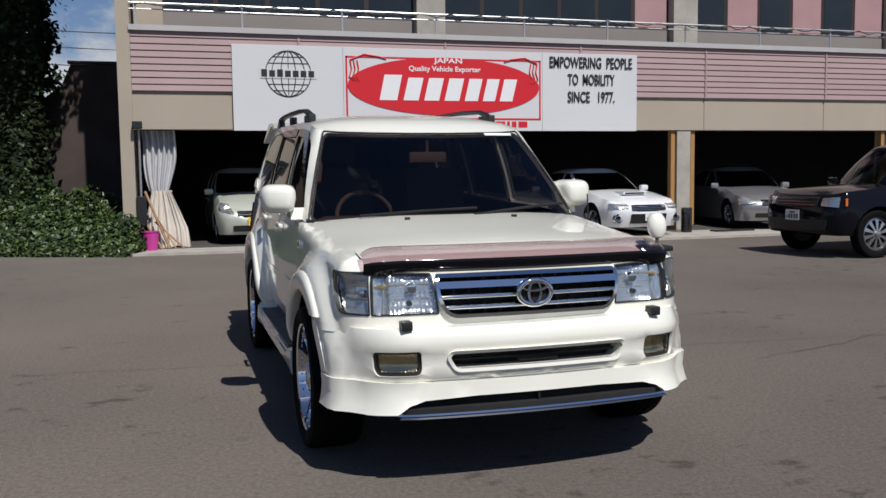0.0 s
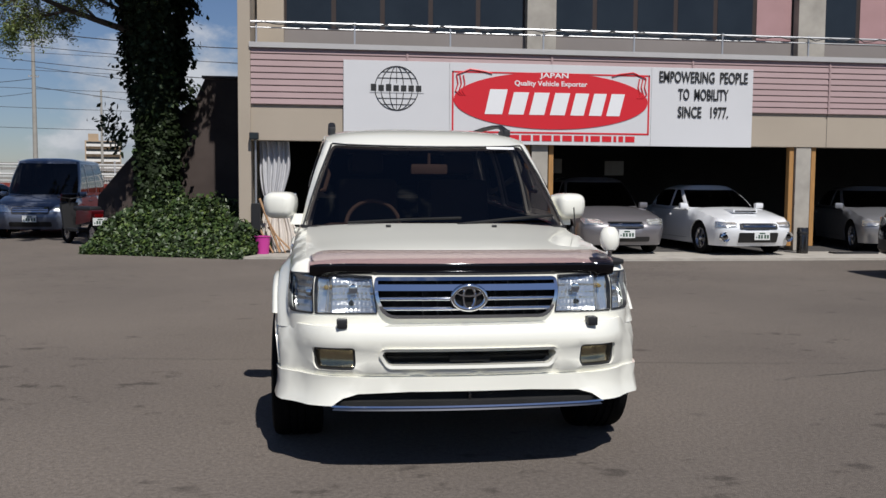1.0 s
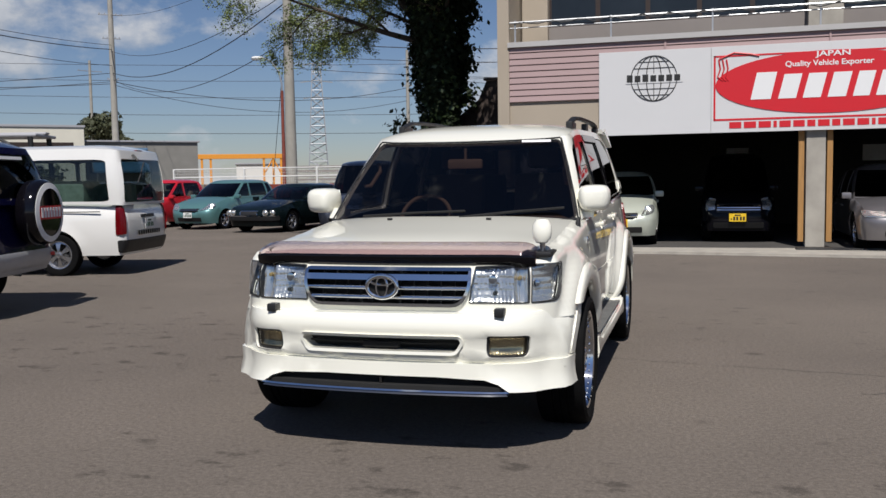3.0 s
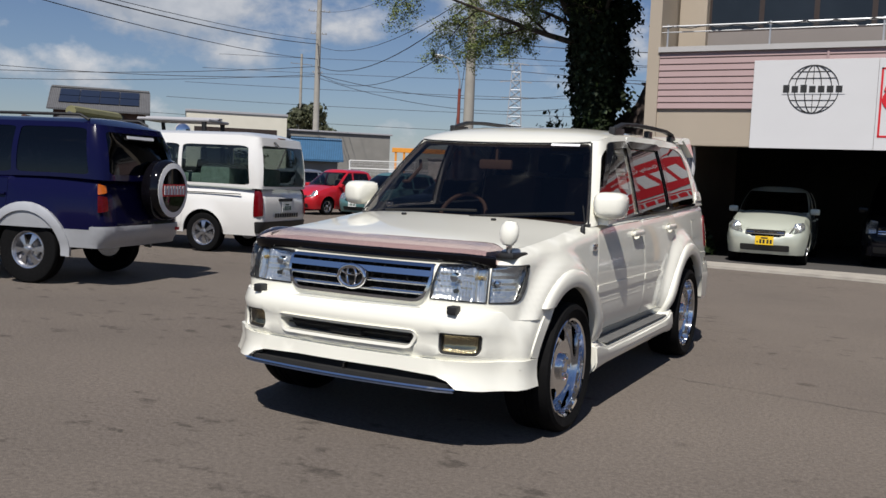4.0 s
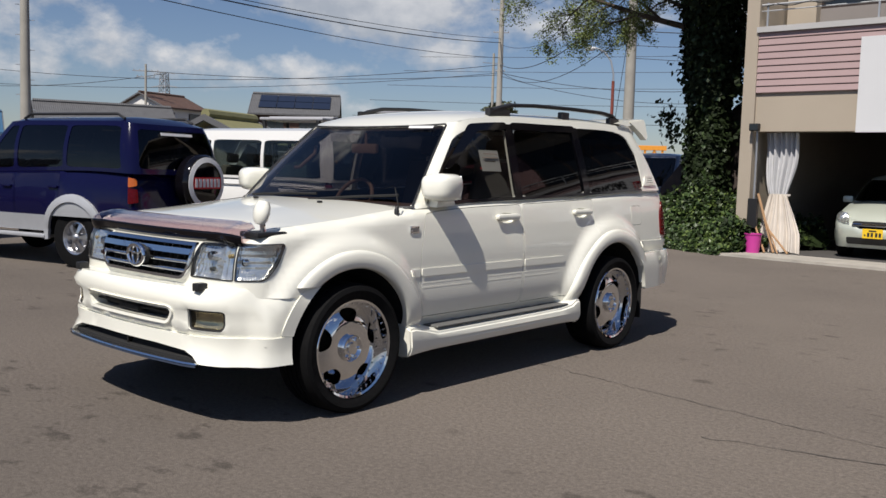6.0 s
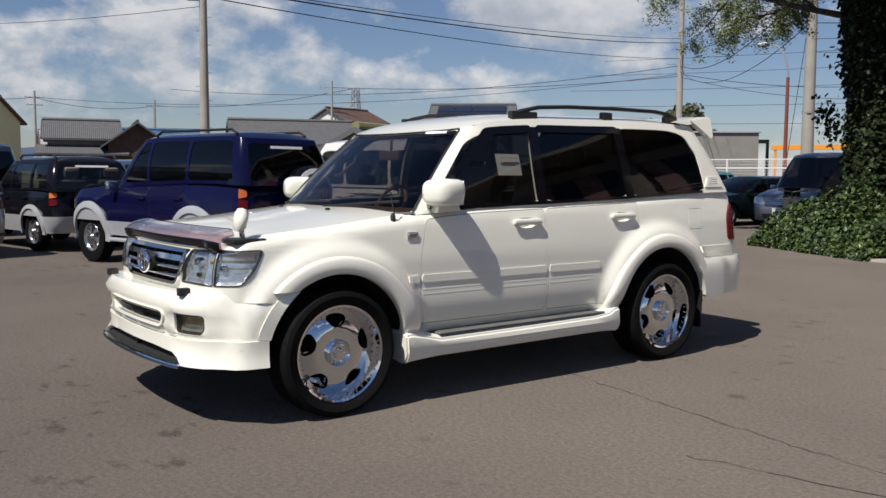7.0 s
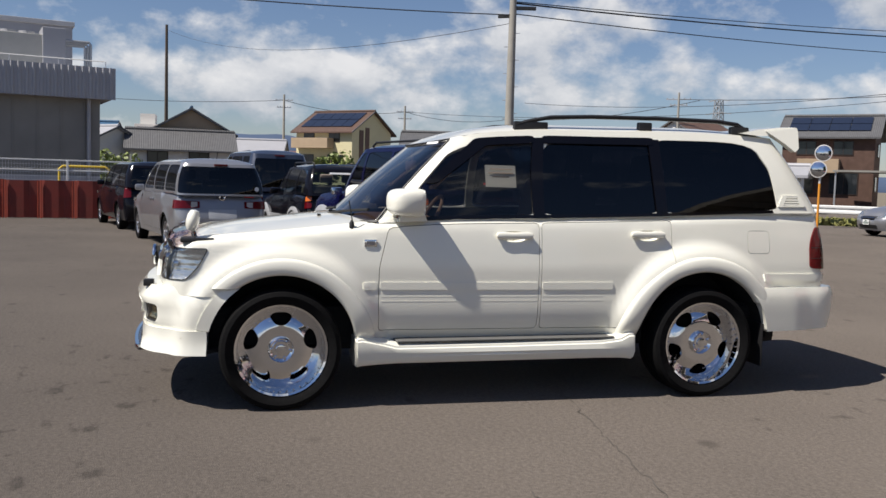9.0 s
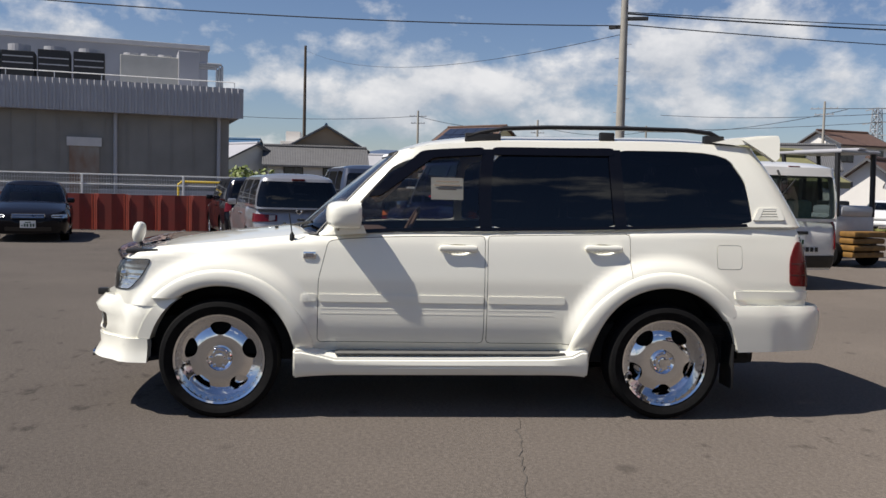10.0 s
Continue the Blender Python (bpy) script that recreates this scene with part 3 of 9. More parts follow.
def banner():
    root = thing("banner", "white vinyl banner with red oval, globe mark and black lettering", "banner")
    y = FY - 0.075
    for a, b in ((-0.34, 1.78), (1.785, 6.0), (6.005, 8.22)):
        part("sheet", box(a, b, y, y + 0.012, 2.245, 3.87, 0.003), BANNER, root)
    for x in (3.9,):
        part("seam", box(x - 0.003, x + 0.003, y - 0.002, y, 2.25, 3.86), CAPM, root)
    # globe of black lines
    c = Vector((0.715, y - 0.004, 3.33))
    R = 0.435
    ring = lambda rx, rz: [(c.x + rx * math.cos(a), c.y, c.z + rz * math.sin(a)) for a in np.linspace(0, 2 * math.pi, 49)]
    for rx in (R, R * 0.72, R * 0.32):
        part("globe_ring", tube(ring(rx, R), 0.010, 4), BLACKINK, root)
    for zz in (-0.32, -0.2, -0.075, 0.075, 0.2, 0.32):
        w = math.sqrt(R * R - zz * zz)
        part("globe_line", tube([(c.x - w, c.y, c.z + zz), (c.x + w, c.y, c.z + zz)], 0.008, 4), BLACKINK, root)
    part("globe_line", tube([(c.x, c.y, c.z - R), (c.x, c.y, c.z + R)], 0.008, 4), BLACKINK, root)
    part("globe_band", box(0.18, 1.26, y - 0.010, y - 0.006, 3.24, 3.42), BANNER, root)
    for k in range(7):
        x = 0.20 + k * 0.15
        part("mark_bar", box(x, x + 0.11, y - 0.014, y - 0.009, 3.27, 3.39 + (0.02 if k in (0, 2) else 0)), BLACKINK, root)
    # red frame, oval and plain bars for the brand name
    bm = bmesh.new()
    for a in ((1.83, 1.865, 2.49, 3.70), (5.93, 5.965, 2.49, 3.70), (1.83, 5.965, 2.47, 2.505), (1.83, 5.965, 3.67, 3.70)):
        add_box(bm, a[0], a[1], y - 0.006, y - 0.001, a[2], a[3])
    part("red_frame", bm, RED, root)
    ov = [(3.895 + 2.03 * math.cos(a), 3.135 + 0.575 * math.sin(a)) for a in np.linspace(0, 2 * math.pi, 65)[:-1]]
    part("red_oval", prism(ov, y - 0.012, y - 0.007, "xz"), RED, root)
    x = 2.50
    for w in (0.46, 0.40, 0.40, 0.40, 0.36, 0.34, 0.36):
        h = 0.50 if w > 0.41 else 0.45
        part("name_bar", prism([(x, 2.85), (x + w * 0.78, 2.85), (x + w * 0.78 + 0.11, 2.85 + h), (x + 0.11, 2.85 + h)], y - 0.017, y - 0.013, "xz"), WHITEINK, root)
        x += w + 0.03
    for sd, x0 in ((1, 1.90), (-1, 5.90)):
        bm = bmesh.new()
        for k in range(3):
            add_tube(bm, [(x0 + sd * (0.02 + 0.07 * k), y - 0.012, 3.62), (x0 + sd * (0.05 + 0.07 * k), y - 0.012, 3.45), (x0 + sd * (0.0 + 0.07 * k), y - 0.012, 3.30), (x0 + sd * (0.10 + 0.05 * k), y - 0.012, 3.22)], 0.014, 5)
        add_tube(bm, [(x0 + sd * 0.02, y - 0.012, 3.63), (x0 + sd * 0.3, y - 0.012, 3.74), (x0 + sd * 0.6, y - 0.012, 3.70), (x0 + sd * 0.75, y - 0.012, 3.66)], 0.016, 5)
        part("ribbon_flourish", bm, RED, root)
    up = lambda x, z: pose(x, y - 0.016, z, 90, 0, 0)
    letters("lettering", "JAPAN", 0.13, up(3.93, 3.635), WHITEINK, root, 0.60)
    letters("lettering", "Quality Vehicle Exporter", 0.135, up(3.87, 3.47), WHITEINK, root, 1.52)
    x = 2.12
    for w in (0.22, 0.22, 0.22, 0.06, 0.2, 0.2, 0.14, 0.2, 0.14, 0.2, 0.2, 0.06, 0.2, 0.2, 0.06, 0.1, 0.2):
        part("address_bar", box(x, x + w, y - 0.007, y - 0.002, 2.32, 2.44), RED, root)
        x += w + 0.045
    for text, w, z in (("EMPOWERING  PEOPLE", 1.93, 3.68), ("TO  MOBILITY", 1.10, 3.325), ("SINCE   1977.", 1.10, 2.96)):
        letters("lettering", text, 0.235, up(7.13, z), BLACKINK, root, w, 0.003)
    return root


banner()


# ---- vehicles: curved sheet engine ----
def inside(px, py, poly):
    """Which of the points lie in the outline."""
    poly = np.asarray(poly)
    x0, y0 = poly[:, 0], poly[:, 1]
    x1, y1 = np.roll(x0, -1), np.roll(y0, -1)
    hit = np.zeros(len(px), bool)
    for a, b, c, d in zip(x0, y0, x1, y1):
        if b == d:
            continue
        cross = ((b > py) != (d > py)) & (px < (c - a) * (py - b) / (d - b) + a)
        hit ^= cross
    return hit


def fill(outline, holes, step, su):
    """Even triangles over an outline with holes: points and faces."""
    loops = []
    for poly in (outline, *holes):
        pts = []
        for i, p in enumerate(poly):
            q = poly[(i + 1) % len(poly)]
            n = max(1, math.ceil(math.hypot((q[0] - p[0]) * su, q[1] - p[1]) / step))
            pts += [(p[0] * su + (q[0] - p[0]) * su * k / n, p[1] + (q[1] - p[1]) * k / n) for k in range(n)]
        loops.append(np.array(pts))
    edge = np.vstack(loops)
    cons, base = [], 0
    for l in loops:
        cons += [(base + i, base + (i + 1) % len(l)) for i in range(len(l))]
        base += len(l)
    lo, hi = loops[0].min(0), loops[0].max(0)
    gx, gy = np.meshgrid(np.arange(lo[0] + step / 2, hi[0], step), np.arange(lo[1] + step / 2, hi[1], step))
    gx, gy = gx.ravel(), gy.ravel()
    if len(gx):
        ok = inside(gx, gy, loops[0])
        for l in loops[1:]:
            ok &= ~inside(gx, gy, l)
        gx, gy = gx[ok], gy[ok]
    if len(gx):
        near = np.array([np.min((edge[:, 0] - x) ** 2 + (edge[:, 1] - y) ** 2) for x, y in zip(gx, gy)])
        keep = near > (0.5 * step) ** 2
        gx, gy = gx[keep], gy[keep]
    pts = [Vector(p) for p in edge] + [Vector(p) for p in zip(gx, gy)]
    got = geometry.delaunay_2d_cdt(pts, cons, [], 0, 1e-6)
    vs = np.array([v[:] for v in got[0]])
    fs = np.array([f for f in got[2] if len(f) == 3])
    mid = vs[fs].mean(1)
    ok = inside(mid[:, 0], mid[:, 1], loops[0])
    for l in loops[1:]:
        ok &= ~inside(mid[:, 0], mid[:, 1], l)
    e1, e2 = vs[fs[:, 1]] - vs[fs[:, 0]], vs[fs[:, 2]] - vs[fs[:, 0]]
    ok &= np.abs(e1[:, 0] * e2[:, 1] - e1[:, 1] * e2[:, 0]) > 0.004 * step * step    # no slivers along straight edges
    vs = vs / np.array([su, 1])
    return vs, fs[ok]


def panel(name, surf, outline, material, parent, holes=(), step=0.09, off=0.0, depth=0.015, label="", su=1.0, twin=False):
    """A sheet cut to an outline and laid on a curved surface, with folded edges; twin: also its mirror image."""
    made = []
    uv, fs = fill(outline, holes, step, su)
    for sign in ((1, -1) if twin else (1,)):
        top = [surf(u, v, off) for u, v in uv]
        q = [((top[b] - top[a]).cross(top[c] - top[a])).length for a, b, c in fs.tolist()]
        a, b, c = fs[int(np.argmax(q))]
        n = (top[b] - top[a]).cross(top[c] - top[a])
        flip = n.dot(surf(*uv[a], off + 0.02) - top[a]) < 0
        faces = [tuple(f[::-1]) if flip else tuple(f) for f in fs.tolist()]
        verts = list(top)
        if depth:
            count = {}
            for f in faces:
                for e in zip(f, f[1:] + f[:1]):
                    k = tuple(sorted(e))
                    count[k] = (count.get(k, (0, 0))[0] + 1, e)
            rim, low = {}, {}
            for k, (num, e) in count.items():
                if num != 1:
                    continue
                for i in e:
                    if i not in rim:
                        rim[i] = len(verts); verts.append(top[i])
                        low[i] = len(verts); verts.append(surf(*uv[i], off - depth))
                faces.append((rim[e[1]], rim[e[0]], low[e[0]], low[e[1]]))
        if sign < 0:
            verts = [Vector((-v.x, v.y, v.z)) for v in verts]
            faces = [f[::-1] for f in faces]
        made.append(mesh_object(name, verts, faces, material, parent, label))
    return made if twin else made[0]


def grid_sheet(name, func, nu, nv, material, parent, label=""):
    verts = [func(i / nu, j / nv) for j in range(nv + 1) for i in range(nu + 1)]
    faces = [(j * (nu + 1) + i, j * (nu + 1) + i + 1, (j + 1) * (nu + 1) + i + 1, (j + 1) * (nu + 1) + i) for j in range(nv) for i in range(nu)]
    return mesh_object(name, verts, faces, material, parent, label)


def smooth_line(pts):
    pts = sorted(pts)
    pts = [p for i, p in enumerate(pts) if i == 0 or p[0] - pts[i - 1][0] > 0.004]
    xs, ys = np.array([p[0] for p in pts], float), np.array([p[1] for p in pts], float)
    d = np.gradient(ys, xs) if len(xs) > 2 else np.full(len(xs), (ys[-1] - ys[0]) / (xs[-1] - xs[0]))
    sl = np.diff(ys) / np.diff(xs)
    for i in range(len(sl)):
        if abs(sl[i]) < 1e-9:
            d[i] = d[i + 1] = 0
        else:
            d[i] = np.clip(d[i], -3 * abs(sl[i]), 3 * abs(sl[i])); d[i + 1] = np.clip(d[i + 1], -3 * abs(sl[i]), 3 * abs(sl[i]))

    def f(x):
        if x <= xs[0]:
            return float(ys[0])
        if x >= xs[-1]:
            return float(ys[-1])
        i = int(np.searchsorted(xs, x) - 1)
        h = xs[i + 1] - xs[i]
        t = (x - xs[i]) / h
        return float((2 * t ** 3 - 3 * t ** 2 + 1) * ys[i] + (t ** 3 - 2 * t ** 2 + t) * h * d[i] + (-2 * t ** 3 + 3 * t ** 2) * ys[i + 1] + (t ** 3 - t ** 2) * h * d[i + 1])
    return f


class Plan:
    """Half a closed outline seen from above, from the middle of the nose round one side to the middle of the tail."""

    def __init__(self, y0, y1, w, bowf=0.08, rf=0.25, bowr=0.05, rr=0.2, taper=((0, 1), (1, 1)), uf=0.70, ur=0.75):
        self.y0, self.y1, self.w = y0, y1, w
        tap = smooth_line([(y0 + (y1 - y0) * a, b) for a, b in taper])
        pts = []
        self.fy, self.ry = y0 + bowf + rf, y1 - bowr - rr
        for i in range(41):
            u = math.sin(i / 40 * math.pi / 2)
            k = max(0, (u - uf) / (1 - uf))
            y = y0 + bowf * u * u + rf * (1 - math.sqrt(max(0, 1 - k * k)))
            pts.append((u * w * tap(y), y))
        self.nf = len(pts) - 1
        for i in range(1, 60):
            y = self.fy + (self.ry - self.fy) * i / 60
            pts.append((w * tap(y), y))
        self.nr = len(pts)
        for i in range(41):
            u = math.sin((1 - i / 40) * math.pi / 2)
            k = max(0, (u - ur) / (1 - ur))
            y = y1 - bowr * u * u - rr * (1 - math.sqrt(max(0, 1 - k * k)))
            pts.append((u * w * tap(y), y))
        p = np.array(pts)
        d = np.diff(p, axis=0)
        self.p = p
        self.s = np.concatenate([[0], np.cumsum(np.hypot(d[:, 0], d[:, 1]))])
        t = np.gradient(p, axis=0)
        t[0], t[-1] = (1, 0), (-1, 0)
        t /= np.linalg.norm(t, axis=1)[:, None]
        self.n = np.stack([t[:, 1], -t[:, 0]], 1)
        self.S = float(self.s[-1])
        self.sf, self.sr = float(self.s[self.nf]), float(self.s[self.nr])

    def at(self, s):
        x, y = np.interp(s, self.s, self.p[:, 0]), np.interp(s, self.s, self.p[:, 1])
        nx, ny = np.interp(s, self.s, self.n[:, 0]), np.interp(s, self.s, self.n[:, 1])
        return float(x), float(y), float(nx), float(ny)

    def sy(self, y):
        a, b = self.nf, self.nr
        return float(np.interp(y, self.p[a:b + 1, 1], self.s[a:b + 1]))

    def sx(self, x):
        return float(np.interp(x, self.p[:self.nf + 1, 0], self.s[:self.nf + 1]))

    def g(self, g):
        """Nose 0 to 1, side 1 to 2, tail 2 to 3."""
        if g <= 1:
            s = self.sf * g
        elif g <= 2:
            s = self.sf + (self.sr - self.sf) * (g - 1)
        else:
            s = self.sr + (self.S - self.sr) * (g - 2)
        return self.at(s)


class Shell:
    """The skin of a car: a skirt s, z round the lower body and a greenhouse g, v above it."""

    def __init__(self, sp):
        self.sp = sp
        self.plan = Plan(sp["front"], sp["rear"], sp["half"], sp.get("bowf", 0.10), sp.get("rf", 0.3), sp.get("bowr", 0.06), sp.get("rr", 0.2), sp.get("taper", ((0, 0.96), (0.25, 1), (0.75, 1), (1, 0.96))), ur=sp.get("ur", 0.75))
        self.zt = smooth_line(sp["top"])
        self.inset = smooth_line(sp["inset"])
        self.nose, self.tail = smooth_line(sp["nose"]), smooth_line(sp["tail"])
        self.round = sp.get("shoulder", 0.06)
        self.archs = sp["arches"]
        gb, gt = sp["glass_base"], sp["glass_top"]
        self.gb = Plan(gb[0], gb[1], gb[2], *sp.get("gb_shape", (0.22, 0.12, 0.04, 0.12)), uf=0.8, ur=sp.get("gur", 0.8))
        self.gt = Plan(gt[0], gt[1], gt[2], *sp.get("gt_shape", (0.10, 0.10, 0.03, 0.10)), uf=0.8, ur=sp.get("gur", 0.8))
        self.ztop = smooth_line(sp["roof"])

    def body(self, s, z, off=0.0):
        sign = -1 if s < 0 else 1
        x, y, nx, ny = self.plan.at(abs(s))
        d = off - self.inset(z)
        r, gap = self.round, self.zt(y) - z
        if gap < r:
            k = min(1, (r - gap) / r)
            d -= r * (1 - math.sqrt(max(0, 1 - k * k)))
        for ay, az, ar, lift, wide in self.archs:
            rho = math.hypot(y - ay, z - az)
            if lift and rho < ar + wide:
                t = min(1, (ar + wide - rho) / (wide * self.sp.get("ease", 0.7)))
                d += lift * t * t * (3 - 2 * t) * max(0, nx)
        y2 = y + ny * d + self.nose(z) * max(0, -ny) ** 1.2 - self.tail(z) * max(0, ny) ** 1.2
        return Vector((sign * max(0, x + nx * d), y2, z))

    def rear(self, a, z, off=0.0):
        p = self.body(self.plan.S - abs(a), z, off)
        return Vector((-p.x if a < 0 else p.x, p.y, p.z))

    def glass(self, g, v, off=0.0):
        sign = -1 if g < 0 else 1
        x0, y0, a0, b0 = self.gb.g(abs(g))
        x1, y1, a1, b1 = self.gt.g(abs(g))
        z0, z1 = self.zt(min(max(y0, self.sp["front"]), self.sp["rear"])) - 0.012, self.ztop(y1)
        bul = self.sp.get("bulge", 0.035) * math.sin(math.pi * v)
        nx, ny = a0 + (a1 - a0) * v, b0 + (b1 - b0) * v
        # lean the offset upwards where the pane leans
        run = math.hypot(x1 - x0, y1 - y0)
        lean = math.atan2(run, max(0.05, z1 - z0))
        k = (bul + off)
        return Vector((sign * max(0, x0 + (x1 - x0) * v + nx * k * math.cos(lean)), y0 + (y1 - y0) * v + ny * k * math.cos(lean), z0 + (z1 - z0) * v + k * math.sin(lean)))

    def glass_rear(self, a, v, off=0.0):
        p = self.glass(3 - abs(a), v, off)
        return Vector((-p.x if a < 0 else p.x, p.y, p.z))

    def g_of_y(self, y, v):
        a = self.gb.fy + (self.gt.fy - self.gb.fy) * v
        b = self.gb.ry + (self.gt.ry - self.gb.ry) * v
        return 1 + (y - a) / (b - a)

    def lid(self, y0, back=True):
        """A hood (from the nose to y0 on the side) as a sheet function."""
        pl = self.plan

        def edge(u):
            s = pl.sf * u
            p = self.body(s, self.zt(pl.at(s)[1]))
            return p

        def func(i, j):
            u = 2 * i - 1
            F = edge(abs(u))
            yb = y0 - self.sp.get("cowl_bow", 0.16) * (1 - abs(u) ** 2)
            y = F.y + (yb - F.y) * j
            w = self.body(pl.sy(max(y, pl.fy)), self.zt(max(y, pl.fy))).x
            x = abs(u) * w + (F.x - abs(u) * w) * (1 - j) ** 3
            lift = self.sp.get("crown", 0.05) * (1 - abs(u) ** 2.4) * min(1, (j * 5) ** 0.7)
            zz = self.zt(max(y, pl.y0)) + (F.z - self.zt(F.y)) * (1 - j) ** 3
            return Vector((math.copysign(x, u), y, zz + lift))
        return func

    def deck(self, y1):
        pl = self.plan

        def func(i, j):
            u = 2 * i - 1
            s = pl.S - (pl.S - pl.sr) * abs(u)
            F = self.body(s, self.zt(pl.at(s)[1]))
            y = y1 + (F.y - y1) * j
            w = self.body(pl.sy(min(y, pl.ry)), self.zt(min(y, pl.ry))).x
            x = abs(u) * w + (F.x - abs(u) * w) * j ** 3
            lift = self.sp.get("crown", 0.05) * (1 - abs(u) ** 2.4) * min(1, ((1 - j) * 4) ** 0.7)
            zz = self.zt(min(y, pl.y1)) + (F.z - self.zt(F.y)) * j ** 3
            return Vector((math.copysign(x, u), y, zz + lift))
        return func

    def roof(self, i, j):
        u = 2 * i - 1
        a, b = self.glass(abs(u), 1), self.glass(3 - abs(u), 1)
        y = a.y + (b.y - a.y) * j
        w = self.glass(self.g_of_y(min(max(y, self.gt.fy), self.gt.ry), 1), 1).x
        k = min(j, 1 - j)
        t = max(0, 1 - k * 6) ** 2
        ends = (a.x if j < 0.5 else b.x)
        x = abs(u) * w * (1 - t) + ends * t
        pace, bend = self.sp.get("roof_ease", (9, 0.5))
        lift = self.sp.get("roof_crown", 0.05) * (1 - abs(u) ** 3) * min(1, k * pace) ** bend + 0.022 * min(1, k * 3.3 * pace) ** bend * (1 - abs(u) ** 8)
        return Vector((math.copysign(x, u), y, self.ztop(y) + lift))

    def skirt_outline(self, zb, cap=None):
        """Round the whole lower body in s, z with the wheel arches cut out of its foot."""
        pl = self.plan
        low = smooth_line(zb) if not isinstance(zb, (int, float)) else (lambda y: zb)
        foot = low
        seq = [(0.0, foot(pl.y0))]
        marks = sorted(self.archs)
        stops = []
        for ay, az, ar, lift, wide in marks:
            a0 = math.pi - math.asin(max(-1, min(1, (foot(ay - ar) - az) / ar)))
            a1 = math.asin(max(-1, min(1, (foot(ay + ar) - az) / ar)))
            turns = [a0 + (a1 - a0) * k / 22 for k in range(23)]
            arc = [(pl.sy(ay) + ar * math.cos(a), az + ar * math.sin(a)) for a in turns]
            stops.append((arc[0][0], arc[-1][0], arc))
        pos = 0.0
        for a, b, arc in stops:
            while pos + 0.15 < a:
                pos += 0.15
                seq.append((pos, foot(pl.at(pos)[1])))
            seq += arc
            pos = b
        while pos + 0.15 < pl.S:
            pos += 0.15
            seq.append((pos, foot(pl.at(pos)[1])))
        seq.append((pl.S, foot(pl.y1)))
        n = 80
        topline = [(pl.S * (1 - k / n), cap if cap else self.zt(pl.at(pl.S * (1 - k / n))[1])) for k in range(n + 1)]
        left = [(-a, b) for a, b in reversed(seq)]
        ltop = [(-a, b) for a, b in reversed(topline)]
        return left[:-1] + seq + topline[:-1] + ltop


def shrink(poly, d):
    """The outline moved inwards by d."""
    n = len(poly)
    area = sum(poly[i][0] * poly[(i + 1) % n][1] - poly[(i + 1) % n][0] * poly[i][1] for i in range(n))
    sg = 1 if area > 0 else -1
    out = []
    for i in range(n):
        p, a, b = Vector(poly[i]), Vector(poly[i - 1]), Vector(poly[(i + 1) % n])
        e1, e2 = (p - a).normalized(), (b - p).normalized()
        n1, n2 = Vector((-e1.y, e1.x)) * sg, Vector((-e2.y, e2.x)) * sg
        m = n1 + n2
        k = m.length_squared
        out.append(tuple(p + (m * (2 / k) * d if k > 0.5 else n1 * d)))
    return out


# ---- vehicles: shared parts ----
def rim_mesh(radius, n, r_in, r_out, duty, dish, material, depth=0.03, step=0.035, twist=0.0, oval=False):
    """A wheel face with n openings, facing +x."""
    holes = []
    for k in range(n):
        a = 2 * math.pi * (k + 0.5) / n
        w0, w1 = math.pi / n * duty * 0.9, math.pi / n * duty
        poly = [(r_out * math.cos(a + w1 * t), r_out * math.sin(a + w1 * t)) for t in (-1, -0.5, 0, 0.5, 1)]
        poly += [(r_in * math.cos(a + twist + w0 * t), r_in * math.sin(a + twist + w0 * t)) for t in (1, 0, -1)]
        if oval:
            # rounded openings, broad towards the rim
            poly = []
            for q in np.linspace(0, 2 * math.pi, 21)[:-1]:
                f, g = math.copysign(abs(math.cos(q)) ** 0.75, math.cos(q)), math.copysign(abs(math.sin(q)) ** 0.75, math.sin(q))
                rr = (r_in + r_out) / 2 + (r_out - r_in) / 2 * f
                poly.append((rr * math.cos(a + w1 * g * (0.8 + 0.2 * f)), rr * math.sin(a + w1 * g * (0.8 + 0.2 * f))))
        holes.append(poly if oval else rounded(poly, radius * 0.05, 3))
    outer = [(radius * math.cos(2 * math.pi * k / 48), radius * math.sin(2 * math.pi * k / 48)) for k in range(48)]

    def surf(u, v, off):
        return Vector((dish(math.hypot(u, v) / radius) + off, u, v))
    ob = panel("rim", surf, outer, material, None, holes, step, depth=depth)
    me = ob.data
    bpy.data.objects.remove(ob)
    return me


def tyre_mesh(r, rim, width):
    w = width / 2
    prof = [(rim * 0.97, -w * 0.72), (rim * 1.03, -w * 0.86), (r * 0.90, -w), (r * 0.965, -w * 0.93), (r * 0.993, -w * 0.78), (r, -w * 0.55)]
    for g in (-0.3, 0.0, 0.3):
        prof += [(r, (g - 0.06) * w), (r - 0.007, (g - 0.045) * w), (r - 0.007, (g + 0.045) * w), (r, (g + 0.06) * w)]
    prof += [(r, w * 0.55), (r * 0.993, w * 0.78), (r * 0.965, w * 0.93), (r * 0.90, w), (rim * 1.03, w * 0.86), (rim * 0.97, w * 0.72), (rim * 0.94, w * 0.3), (rim * 0.94, -w * 0.5), (rim * 0.97, -w * 0.72)]
    bm = lathe(prof, 56, axis="x")
    me = bpy.data.meshes.new("tyre")
    bm.to_mesh(me); bm.free()
    me.materials.append(TYRE); me.shade_smooth(); me.set_sharp_from_angle(angle=radians(35))
    return me


